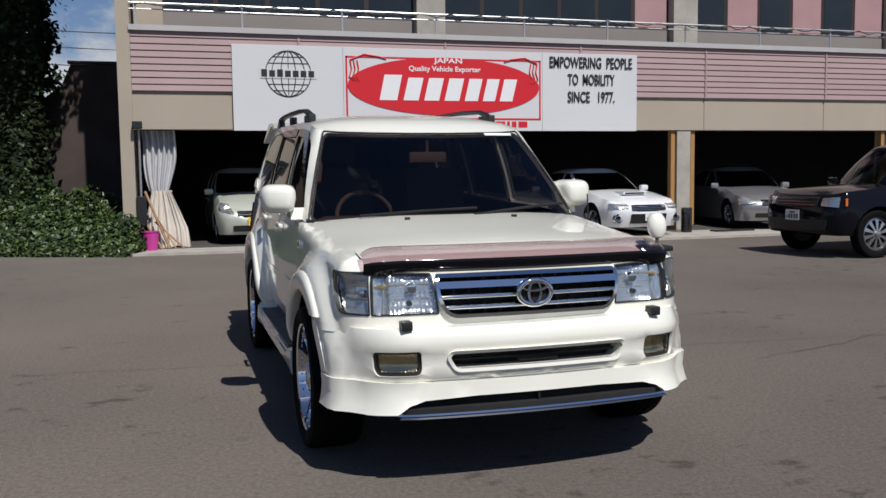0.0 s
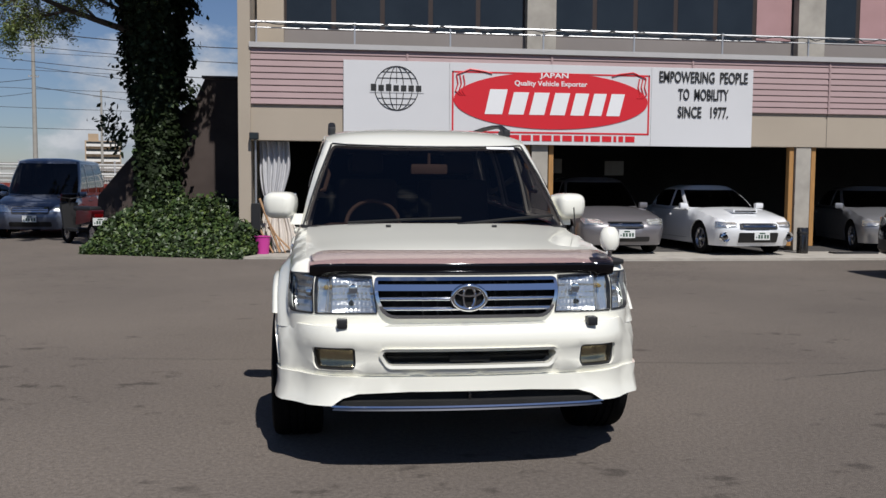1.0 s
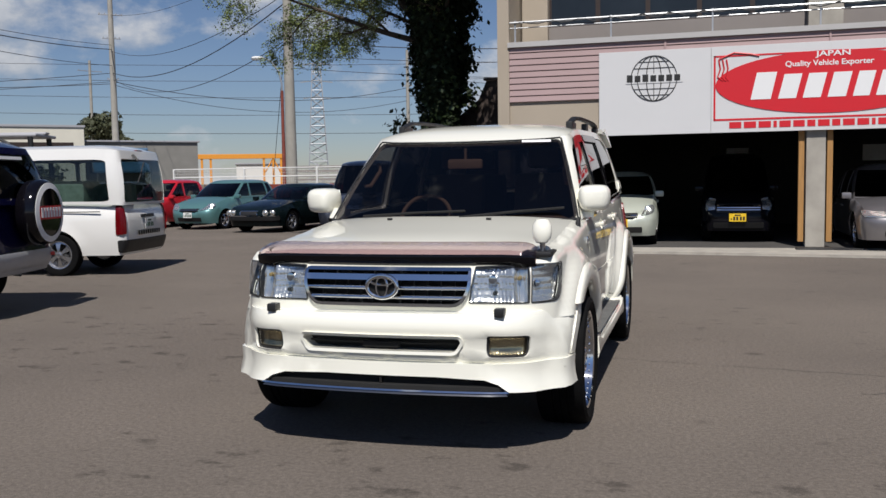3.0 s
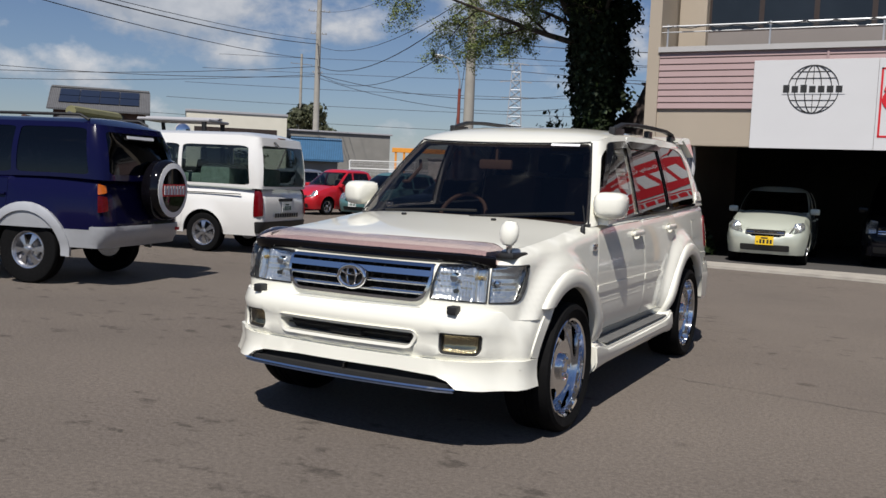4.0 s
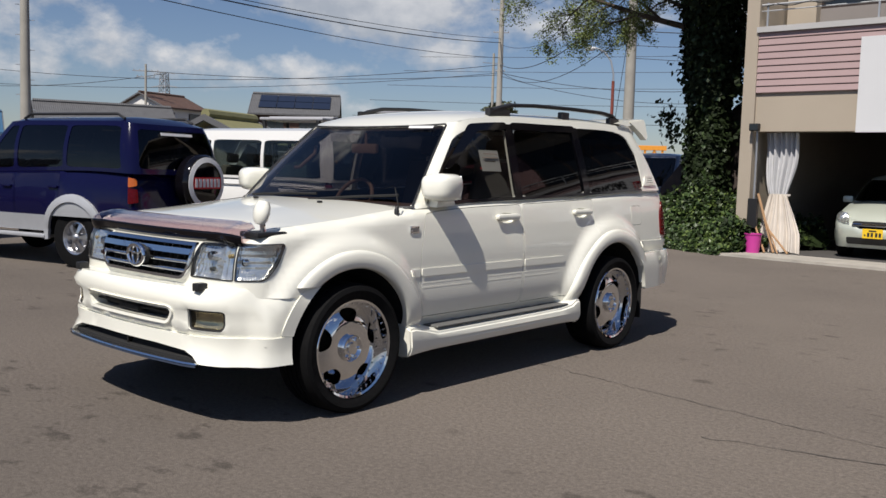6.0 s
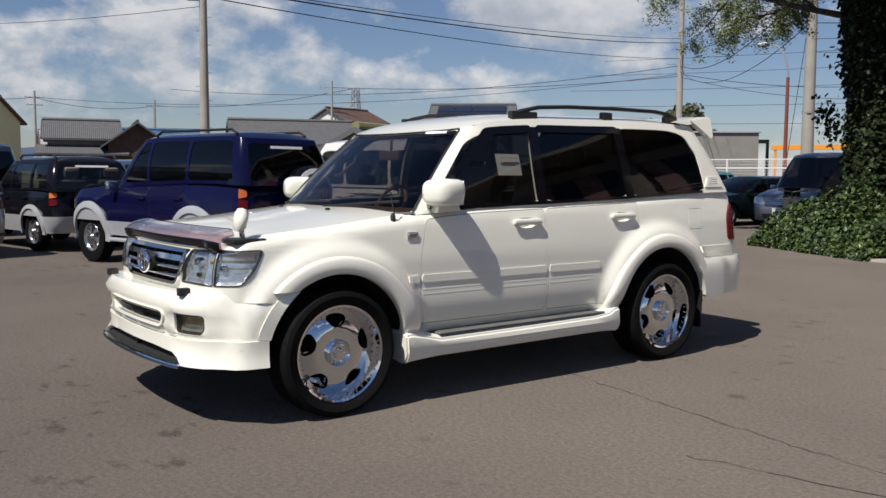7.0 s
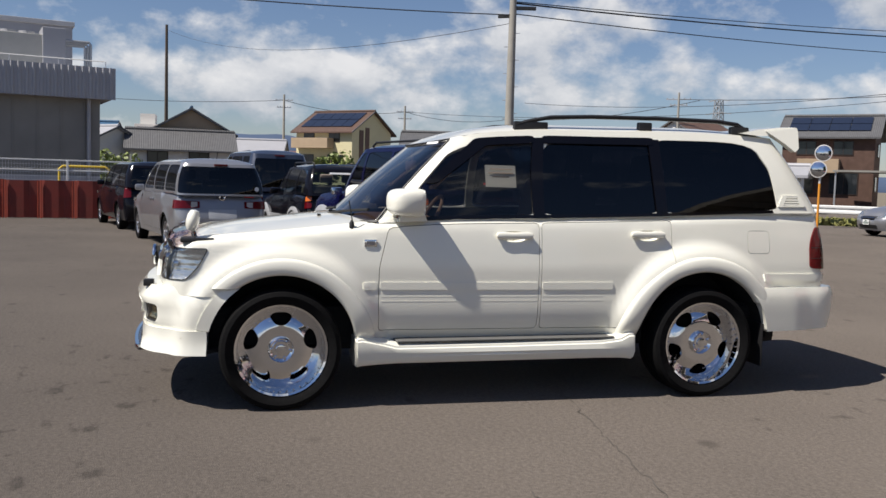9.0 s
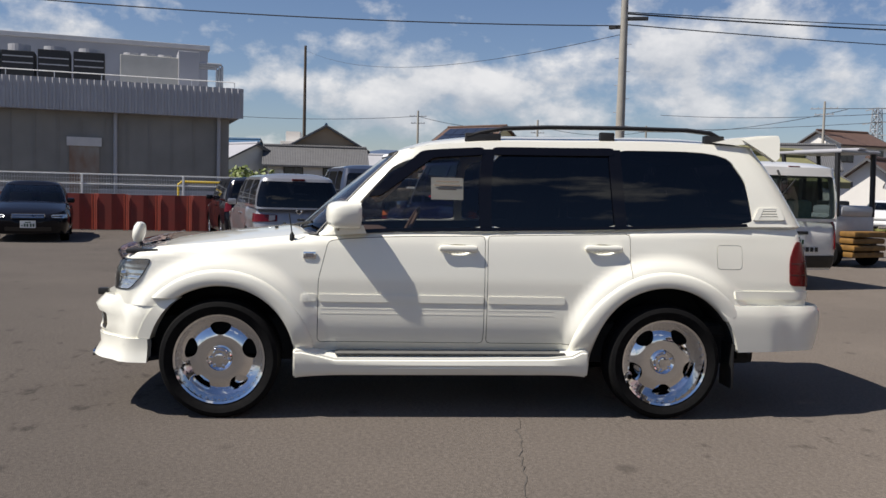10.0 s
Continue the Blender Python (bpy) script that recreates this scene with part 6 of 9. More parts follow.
    # spoiler over the tailgate
    bm = bmesh.new()
    prof = [(3.26, 1.838), (3.40, 1.872), (3.58, 1.894), (3.715, 1.900), (3.722, 1.872), (3.60, 1.846), (3.42, 1.826)]
    rings = []
    for u in np.linspace(-1, 1, 17):
        k = abs(u) ** 6
        rings.append([bm.verts.new((0.70 * u, y - 0.04 * u * u, z - 0.012 * k)) for y, z in prof])
    for a, b in zip(rings, rings[1:]):
        for i in range(len(prof)):
            j = (i + 1) % len(prof)
            bm.faces.new((a[i], b[i], b[j], a[j]))
    bm.faces.new(rings[0]); bm.faces.new(rings[-1][::-1])
    for sd in (1, -1):
        add_prism(bm, [(3.42, 1.850), (3.675, 1.886), (3.682, 1.86), (3.668, 1.735), (3.635, 1.708), (3.56, 1.765), (3.48, 1.815)], sd * 0.655, sd * 0.712)
    for v in bm.verts:
        if abs(v.co.x) > 0.65 and v.co.z < 1.89:
            v.co.x += math.copysign(0.32 * (1.89 - v.co.z), v.co.x)
    bmesh.ops.recalc_face_normals(bm, faces=bm.faces)
    part("roof_spoiler", bm, PEARL, root, smooth=True)
    # fender mirror on its stalk, aerial, side badge
    fm = part("fender_mirror", lathe([(0, -0.065), (0.03, -0.06), (0.05, -0.035), (0.056, 0.0), (0.052, 0.035), (0.035, 0.062), (0, 0.07)], 22), PEARL, root, "small white fender mirror", smooth=True)
    fm.scale, fm.rotation_euler, fm.location = (0.95, 0.72, 1.0), (radians(-12), 0, 0), (0.80, -0.53, 1.145)
    part("mirror_stalk", tube([(0.80, -0.525, 1.09), (0.80, -0.52, 1.05), (0.79, -0.50, 1.03)], 0.016, 8), CHROME, root, smooth=True)
    part("stalk_base", box(0.70, 0.86, -0.60, -0.40, 1.015, 1.045, 0.012), PLASTIC, root, smooth=True)
    p = sh.body(pl.sy(0.43), 1.13, 0.0)
    part("aerial", tube([p, p + Vector((0.015, 0.0, 0.04)), p + Vector((0.0, -0.02, 0.16))], 0.004, 6), PLASTIC, root)
    part("aerial_foot", lathe([(0.016, -0.02), (0.016, 0.02), (0.006, 0.04), (0, 0.04)], 12, Matrix.Translation(p)), PLASTIC, root, smooth=True)
    for sd in (1, -1):
        b = part("fender_badge", box(-0.006, 0.006, -0.04, 0.04, -0.022, 0.022, 0.005), CHROME, root, smooth=True)
        b.location = sh.body(sd * pl.sy(0.545), 1.03, 0.006)
        part("badge_field", box(-0.008, 0.008, -0.026, 0.026, -0.012, 0.012, 0.002), GREYP, b)
    # wipers
    for x0, x1 in ((-0.52, 0.12), (0.10, 0.66)):
        a, b = sh.glass(x0 / 0.86, 0.05, 0.03), sh.glass(x1 / 0.80, 0.115, 0.03)
        bm = tube([a, a.lerp(b, 0.5) + Vector((0, 0, 0.004)), b], 0.009, 6)
        part("wiper", bm, VOIDM, root, smooth=True)
    # cabin
    part("dashboard", box(-0.74, 0.74, 0.66, 1.08, 0.85, 1.165, 0.07), LEATHER, root, smooth=True)
    part("cowl_shelf", box(-0.74, 0.74, 0.50, 0.86, 0.9, 1.13, 0.05), PLASTIC, root, smooth=True)
    wheel = bmesh.new()
    m = pose(-0.37, 1.22, 1.14, 62, 0, 0)
    add_tube(wheel, [m @ Vector((0.19 * math.cos(a), 0.19 * math.sin(a), 0)) for a in np.linspace(0, 2 * math.pi, 33)], 0.015, 8)
    for a in (0, math.pi, -math.pi / 2):
        add_tube(wheel, [m @ Vector((0, 0, -0.03)), m @ Vector((0.19 * math.cos(a), 0.19 * math.sin(a), 0))], 0.018, 6)
    part("steering_wheel", wheel, LEATHER, root, smooth=True)
    for y in (1.75, 2.62):
        for x in (-0.37, 0.37):
            s = new("seat", SEAT); s.parent = root; s.location = (x, y, 0.78)
    part("cabin_floor", box(-0.80, 0.80, 0.9, 3.6, 0.52, 0.60, 0.02), VOIDM, root)
    part("inner_mirror", box(-0.11, 0.11, -0.02, 0.02, -0.032, 0.032, 0.015, Matrix.Translation((0, 1.30, 1.66))), PLASTIC, root, smooth=True)
    for x in (-0.09, 0.09):
        part("map_lamp", box(x - 0.07, x + 0.07, 1.33, 1.42, 1.725, 1.755, 0.01), LEATHER, root, smooth=True)
    for dx, w, h, mt in ((0, 0.21, 0.15, PAPER), (0.002, 0.05, 0.012, RED)):
        c = sh.glass(sh.g_of_y(1.43 if w > 0.1 else 1.37, 0.5), 0.47 if w > 0.1 else 0.385, -0.012 + dx)
        part("price_sheet", box(-0.0008, 0.0008, -w / 2, w / 2, -h / 2, h / 2, 0, Matrix.Translation(c) @ pose(0, 0, 0, 0, -17, 0)), mt, root, "paper sheet inside the front window")
    for dz, ww in ((0.045, 0.15), (0.02, 0.17), (-0.005, 0.12)):
        c = sh.glass(sh.g_of_y(1.43, 0.5), 0.47, -0.009) + Vector((0, 0, dz))
        part("sheet_bar", box(-0.0006, 0.0006, -ww / 2, ww / 2, -0.004, 0.004, 0, Matrix.Translation(c) @ pose(0, 0, 0, 0, -17, 0)), TRIMGREY, root)
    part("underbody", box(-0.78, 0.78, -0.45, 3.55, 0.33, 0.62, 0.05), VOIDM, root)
    part("front_axle", tube([(-0.7, 0, 0.36), (0.7, 0, 0.36)], 0.05, 10), VOIDM, root)
    for ay, az, ar, lift, wide in sh.archs:
        for sd in (1, -1):
            housing(root, ay, az, ar + 0.015, sd * 0.52, sd * 0.945)
    # chrome wheels
    dish = lambda q: 0.030 - 0.010 * (1 - q) - 0.062 * max(0, (q - 0.52) / 0.48) ** 1.7
    cap = lathe([(0.078, -0.03), (0.078, 0.010), (0.070, 0.018), (0.060, 0.012), (0.052, 0.004), (0.034, 0.004), (0.030, 0.016), (0.0, 0.020)], 32, axis="x")
    for k in range(6):
        a = k * math.pi / 3
        bmesh.ops.create_cone(cap, cap_ends=True, segments=8, radius1=0.009, radius2=0.007, depth=0.018, matrix=Matrix.Translation((0.012, 0.052 * math.cos(a), 0.052 * math.sin(a))) @ pose(0, 0, 0, 0, 90, 0))
    hub = bpy.data.meshes.new("hub_cap")
    cap.to_mesh(hub); cap.free()
    hub.materials.append(CHROME); hub.shade_smooth(); hub.set_sharp_from_angle(angle=radians(35))
    barrel = barrel_mesh(0.282, 0.268, CHROME)
    studs = bmesh.new()
    studs.from_mesh(barrel)
    for k in range(40):
        a = 2 * math.pi * k / 40
        bmesh.ops.create_cone(studs, cap_ends=True, segments=6, radius1=0.005, radius2=0.004, depth=0.008, matrix=Matrix.Translation((0.095, 0.258 * math.cos(a), 0.258 * math.sin(a))) @ pose(0, 0, 0, 0, 90, 0))
    studs.to_mesh(barrel); studs.free()
    meshes = (tyre_mesh(0.372, 0.280, 0.275), rim_mesh(0.258, 5, 0.148, 0.228, 0.60, dish, CHROME, 0.05, 0.016, oval=True), barrel, hub, 0.084)
    wheels(root, meshes, 0.858, 2.855, 0.372, 0.054, (54, 20))
    return root, sh


hero_car, hero_shell = hero()


# ---- the other vehicles ----
def lampbox(s0, s1, z0, z1, cut=0.02):
    return rounded([(s0, z0 + cut), (s1, z0), (s1, z1), (s0, z1 - cut)], 0.02)


def band(reach, z0, z1, r=0.015):
    return rounded([(-reach, z0), (reach, z0), (reach, z1), (-reach, z1)], r)


DARKS = [CARGLASS, CARGLASS, PRIVACY, PRIVACY, PRIVACY]
ALLDARK = [PRIVACY, PRIVACY, PRIVACY, PRIVACY, PRIVACY]


def park_prado():
    sp = car_spec("off_road_wagon", "dark blue off-road wagon with silver lower body and covered spare wheel", NAVY, -0.80, 3.72, 2.675, 0.875, 0.46, 0.39, (1.02, 1.11), (0.62, 1.19), 1.26,
                  (0.45, 3.70, 0.81), (1.12, 3.52, 0.67), 1.89, clad=(0.66, CLADGREY), flare=(0.10, CLADGREY), doors=[(0.60, 1.55), (1.57, 2.40)], pillars=[(1.52, 1.50), (2.45, 2.43)],
                  glass=ALLDARK, headlights=[lampbox(0.45, 0.86, 0.82, 0.97)], tails=[(lampbox(0.72, 0.86, 0.86, 1.06), TAILRED), (lampbox(0.72, 0.86, 1.065, 1.19), AMBER)],
                  front_panels=[(band(0.40, 0.83, 0.96), PLASTIC, "grille")], bars=[(0.86, 0.875, 0.38, CHROME), (0.90, 0.915, 0.38, CHROME)], mirror=(0.72, 1.20), mirror_mat=CHROME,
                  handles=[(1.42, 1.02), (2.30, 1.03)], rails=(1.45, 3.30, 0.60, 1.92), rear_bumpers=[(band(0.98, 0.50, 0.70, 0.03), CLADGREY, "rear_bumper")], spokes=(6, 0.62), rim=0.56,
                  arches=[(0, 0.39, 0.46, 0.02, 0.12), (2.675, 0.39, 0.46, 0.02, 0.12)], bowr=0.03, rr=0.12, group="cars parked along the fence")
    root, sh = vehicle(sp, pose(-9.24, 2.25, 0, 0, 0, -76))
    c = Vector((-0.20, 3.80, 1.13))
    m = Matrix.Translation(c)
    part("spare_wheel_cover", lathe([(0, 0.13), (0.24, 0.13), (0.345, 0.115), (0.37, 0.07), (0.372, -0.07), (0.35, -0.10), (0, -0.10)], 40, m, "y"), GLOSSBLACK, root, "black spare wheel cover with white ring", smooth=True)
    part("cover_ring", lathe([(0.270, 0.136), (0.335, 0.124), (0.335, 0.120), (0.270, 0.131)], 40, m, "y"), WHITEINK, root)
    part("cover_field", box(-0.26, 0.26, 0.131, 0.137, -0.075, 0.075, 0.002, m), RED, root)
    for k in range(7):
        part("cover_bar", box(-0.235 + 0.069 * k, -0.19 + 0.069 * k, 0.136, 0.141, -0.055, 0.055, 0, m), WHITEINK, root)
    part("window_strip", box(-0.28, 0.28, -0.004, 0.002, -0.018, 0.018, 0, Matrix.Translation(sh.glass_rear(0, 0.80, 0.012)) @ pose(0, 0, 0, 14, 0, 0)), WHITEINK, root, "row of white window lettering")
    for z in (0.97, 0.90):
        part("badge_strip", box(-0.62, -0.46, -0.002, 0.004, -0.010, 0.010, 0, Matrix.Translation((0, sh.rear(0.5, z).y + 0.006, z))), CHROME, root)
    for sd in (1, -1):
        part("side_step", box(sd * 0.80 - 0.09, sd * 0.80 + 0.09, 0.55, 2.15, 0.36, 0.41, 0.015), CLADGREY, root)
    part("bumper_sticker", box(-0.05, 0.05, 0, 0.004, -0.02, 0.02, 0, Matrix.Translation(sh.rear(-0.66, 0.63, 0.03))), RED, root)


def park_small_suv():
    sp = car_spec("small_off_roader", "black small off-roader with grey plastic cladding", BLACKP, -0.72, 3.18, 2.41, 0.845, 0.34, 0.345, (0.86, 0.94), (0.62, 1.03), 1.08,
                  (0.42, 3.15, 0.78), (1.10, 2.92, 0.63), 1.60, clad=(0.62, CLADGREY), flare=(0.07, CLADGREY), doors=[(0.55, 1.45), (1.47, 2.22)], pillars=[(1.42, 1.40), (2.25, 2.22)],
                  glass=[CARGLASS, CARGLASS, CARGLASS, CARGLASS, CARGLASS], headlights=[lampbox(0.45, 0.82, 0.72, 0.85)], tails=[(lampbox(0.68, 0.84, 0.80, 0.93), TAILRED), (lampbox(0.68, 0.84, 0.935, 1.05), AMBER)],
                  mirror=(0.70, 1.10), handles=[(1.32, 0.92), (2.12, 0.93)], rails=(1.3, 2.8, 0.55, 1.63), rear_bumpers=[(band(0.95, 0.36, 0.60, 0.03), CLADGREY, "rear_bumper")], spokes=(6, 0.66), rim=0.62, group="cars parked along the fence")
    root, sh = vehicle(sp, pose(-14.05, 1.53, 0, 0, 0, -80))
    part("window_strip", box(-0.30, 0.30, -0.004, 0.002, -0.018, 0.018, 0, Matrix.Translation(sh.glass_rear(0, 0.82, 0.012)) @ pose(0, 0, 0, 20, 0, 0)), WHITEINK, root, "row of white window lettering")
    part("spare_wheel_cover", lathe([(0, 0.10), (0.30, 0.09), (0.335, 0.03), (0.33, -0.08), (0, -0.08)], 32, Matrix.Translation((0.1, 3.25, 0.86)), "y"), GLOSSBLACK, root, smooth=True)
    part("window_sticker", lathe([(0, 0.004), (0.035, 0.004), (0.035, 0)], 16, Matrix.Translation(sh.glass_rear(-0.70, 0.2, 0.012)), "y"), WHITEINK, root)


def park_minivan(name, label, colour, at, rz, wb=2.90, rear=3.85, half=0.845, roof=1.76, tails=None, rear_plate=True, group="cars parked along the fence", front_plate=False, **kw):
    sp = car_spec(name, label, colour, -0.86, rear, wb, half, 0.24, 0.315, (0.80, 0.90), (0.35, 1.06), 1.06,
                  (0.05, rear - 0.02, half - 0.06), (0.95, rear - 0.22, half - 0.20), roof, doors=[(0.60, 1.62), (1.64, 2.45)], pillars=[(1.58, 1.56), (2.62, 2.58)], gb_shape=(0.30, 0.15, 0.04, 0.12),
                  glass=DARKS, headlights=[rounded([(0.42, 0.66), (0.80, 0.68), (1.05, 0.86), (0.60, 0.84)], 0.03)],
                  tails=tails or [(lampbox(0.44, 0.88, 0.80, 0.92), TAILRED)], front_panels=[(band(0.44, 0.62, 0.80, 0.04), PLASTIC, "grille"), (band(0.5, 0.30, 0.42, 0.03), PLASTIC, "lower_grille")],
                  bars=[(0.665, 0.685, 0.42, CHROME), (0.71, 0.73, 0.42, CHROME), (0.755, 0.775, 0.42, CHROME)], mirror=(0.52, 1.10), handles=[(1.50, 0.90), (1.75, 0.90)],
                  rear_panels=[(band(0.25, 0.60, 0.78, 0.01), CLADGREY, "plate_recess")] if rear_plate else [], plates=[(0, 0.50, False)] if front_plate else [], group=group, bowr=0.04, rr=0.14)
    sp.update(kw)
    root, sh = vehicle(sp, pose(*at, 0, 0, 0, rz))
    part("roof_lamp", box(-0.12, 0.12, -0.02, 0.02, -0.018, 0.018, 0.006, Matrix.Translation(sh.glass_rear(0, 0.96, 0.01))), TAILRED, root)
    return root, sh


def park_hiace():
    sp = car_spec("panel_van", "white high van with dark side windows, tailgate shut", VANWHITE, -0.96, 3.70, 2.57, 0.845, 0.32, 0.335, (0.98, 1.08), (-0.30, 1.16), 1.14,
                  (-0.75, 3.69, 0.83), (0.02, 3.60, 0.775), 2.0, gb_shape=(0.20, 0.12, 0.03, 0.08), gt_shape=(0.10, 0.10, 0.03, 0.08), doors=[(-0.15, 0.80), (0.95, 2.15)], pillars=[(0.85, 0.84), (2.1, 2.1)], pane_v=(0.05, 0.80),
                  glass=[CARGLASS, CARGLASS, CARGLASS, CARGLASS, CARGLASS], headlights=[lampbox(0.45, 0.82, 0.72, 0.92)], tails=[(lampbox(0.755, 0.92, 0.64, 1.12), TAILRED)],
                  mirror=(-0.25, 1.30), handles=[(0.70, 0.95), (1.05, 0.98)], rear_bumpers=[(band(0.90, 0.36, 0.56, 0.03), PLASTIC, "rear_bumper")], bumpers=[(band(0.9, 0.34, 0.56, 0.03), PLASTIC, "front_bumper")],
                  back=(0.86, 0.05, 0.84), rear_panels=[(band(0.24, 0.90, 0.95, 0.01), PLASTIC, "tailgate_handle")], rear_plates=[(0, 0.80, False)], spokes=(6, 0.55), bowr=0.03, rr=0.07, ur=0.91, gur=0.92, group="cars parked along the fence",
                  tail=[(0.3, 0.05), (0.5, 0.0), (0.9, 0.0), (1.2, 0.03)], crown=0.03, roof_crown=0.05)
    root, sh = vehicle(sp, pose(-10.82, 7.14, 0, 0, 0, -80))
    for k in range(10):
        x = -0.42 + k * 0.085
        part("tailgate_bar", box(x, x + 0.055, 0, 0.004, -0.035, 0.035, 0, Matrix.Translation((0, sh.rear(0.2, 0.66, 0.016).y, 0.66))), BLACKINK, root)
    part("roof_lamp", box(-0.10, 0.10, -0.03, 0.02, -0.02, 0.02, 0.006, Matrix.Translation((0, 3.58, 1.97))), TAILRED, root)
    part("rear_wiper", tube([sh.glass_rear(0.02, 0.78, 0.03), sh.glass_rear(0.25, 0.55, 0.03), sh.glass_rear(0.40, 0.40, 0.03)], 0.012, 6), PLASTIC, root)
    part("mirror_arm", tube([sh.glass_rear(0.40, 0.92, 0.02), sh.glass_rear(0.42, 0.80, 0.10)], 0.02, 6), PLASTIC, root)
    for sd in (1, -1):
        part("side_groove", box(sd * 0.845 - 0.008, sd * 0.845 + 0.008, 0.98, 3.3, 1.005, 1.02), PLASTIC, root)
    # sheeted load seen through the glass
    load = bmesh.new()
    for x, y, z, a, b in ((-0.3, 2.9, 0.95, 0.35, 0.5), (0.25, 2.6, 0.95, 0.30, 0.55), (0.1, 1.9, 0.9, 0.4, 0.45)):
        add_box(load, x - a, x + a, y - a, y + a, 0.6, z + b, 0.08, None)
    part("covered_load", load, mat("pale_green_cover", (0.38, 0.50, 0.42), rough=0.7, var=0.4, scale=9), root, "pale green covered load", smooth=True)


def park_hatch(name, label, colour, at, rz, wb, rear, half, roof, front=-0.78, yellow=False, group="", plate_at=True, grille=PLASTIC, **kw):
    sp = car_spec(name, label, colour, front, rear, wb, half, 0.20, 0.295, (0.66, 0.80), (0.45, 0.98), 1.00,
                  (0.15, rear - 0.06, half - 0.06), (1.05, rear - 0.30, half - 0.20), roof, doors=[(0.52, 1.45), (1.47, 2.2)], pillars=[(1.42, 1.44), (wb - 0.10, wb - 0.16)], gb_shape=(0.28, 0.14, 0.05, 0.14),
                  glass=DARKS, headlights=[rounded([(0.40, 0.60), (half * 0.9, 0.64), (half * 1.2, 0.82), (half * 0.75, 0.80)], 0.03)],
                  tails=[(lampbox(half * 0.75, half * 1.05, 0.72, 0.95), TAILRED)], front_panels=[(band(0.36, 0.58, 0.66, 0.02), grille, "grille"), (band(0.45, 0.26, 0.38, 0.03), PLASTIC, "lower_grille")],
                  bars=[(0.61, 0.625, 0.34, CHROME)], mirror=(0.60, 1.02), handles=[(1.34, 0.83), (2.1, 0.84)], plates=[(0, 0.46, yellow)] if plate_at else [], group=group)
    sp.update(kw)
    return vehicle(sp, pose(*at, 0, 0, 0, rz))


def park_sedan(name, label, colour, at, rz, wb, front, rear, half, roof, group="", **kw):
    sp = car_spec(name, label, colour, front, rear, wb, half, 0.19, 0.315, (0.66, 0.74), (0.55, 0.90), 0.92,
                  (0.40, rear - 0.55, half - 0.10), (1.25, rear - 1.15, half - 0.27), roof, doors=[(0.62, 1.62), (1.64, 2.5)], pillars=[(1.60, 1.62), (2.45, 2.40)], gb_shape=(0.26, 0.14, 0.18, 0.14), deck=rear - 0.62,
                  glass=DARKS, headlights=[lampbox(0.45, half * 1.05, 0.56, 0.68)], tails=[(lampbox(0.45, half * 1.02, 0.66, 0.80), TAILRED)], front_panels=[(band(0.36, 0.54, 0.66, 0.02), PLASTIC, "grille"), (band(0.5, 0.26, 0.36, 0.03), PLASTIC, "lower_grille")],
                  bars=[(0.575, 0.585, 0.34, CHROME), (0.605, 0.615, 0.34, CHROME), (0.635, 0.645, 0.34, CHROME)], mirror=(0.70, 0.96), handles=[(1.48, 0.76), (2.38, 0.77)], plates=[(0, 0.42, False)], group=group)
    sp.update(kw)
    return vehicle(sp, pose(*at, 0, 0, 0, rz))


park_prado()
park_small_suv()
park_hiace()
root, sh = park_minivan("minivan", "silver minivan seen from behind, standing beside a black off-roader", SILVER, (-13.87, -1.18), -76, roof=1.62, tails=[(lampbox(0.40, 1.02, 0.785, 0.945), TAILRED)], rear_bumpers=[(band(0.98, 0.36, 0.41, 0.02), PLASTIC, "bumper_strip")], back=(0.95, 0.05, 0.90), glass=[CARGLASS, PRIVACY, PRIVACY, PRIVACY, PRIVACY])
part("window_sticker", lathe([(0, 0.004), (0.04, 0.004), (0.04, 0)], 16, Matrix.Translation(sh.glass_rear(-0.75, 0.2, 0.012)), "y"), WHITEINK, root)
part("badge", lathe([(0.030, 0.0), (0.045, 0.010), (0.060, 0.0)], 20, Matrix.Translation(sh.rear(0, 1.00, 0.008)), "y"), CHROME, root, smooth=True)
part("name_strip", box(-0.62, -0.44, 0, 0.004, -0.022, 0.022, 0.002, Matrix.Translation(sh.rear(-0.50, 1.02, 0.010)) @ pose(0.53, 0, 0)), RED, root)
part("aerial", tube([(0, 3.30, 1.60), (0, 3.42, 1.82)], 0.006, 6), PLASTIC, root)
for sd in (1, -1):
    part("lamp_cell", box(-0.055, 0.055, 0, 0.006, -0.050, 0.050, 0.004, Matrix.Translation(sh.rear(sd * 0.50, 0.865, 0.016))), CLADGREY, root, "pale clear cell of the tail lamp")
park_minivan("minivan", "black low minivan parked beyond the silver one", BLACKP, (-19.7, -2.58), -75, wb=2.83, rear=3.75, half=0.88, roof=1.58, tails=[(lampbox(0.70, 0.92, 0.78, 1.15 - 0.08), TAILRED)])
park_minivan("tall_van", "dark blue tall van behind the silver minivan", DARKBLUE, (-19.0, 0.35), -77, roof=1.95, wb=2.7, rear=3.6)
park_minivan("small_truck", "dark blue wagon standing behind the other cars", DARKBLUE, (-18.4, 4.3), -80, roof=1.62, wb=2.6, rear=3.4)
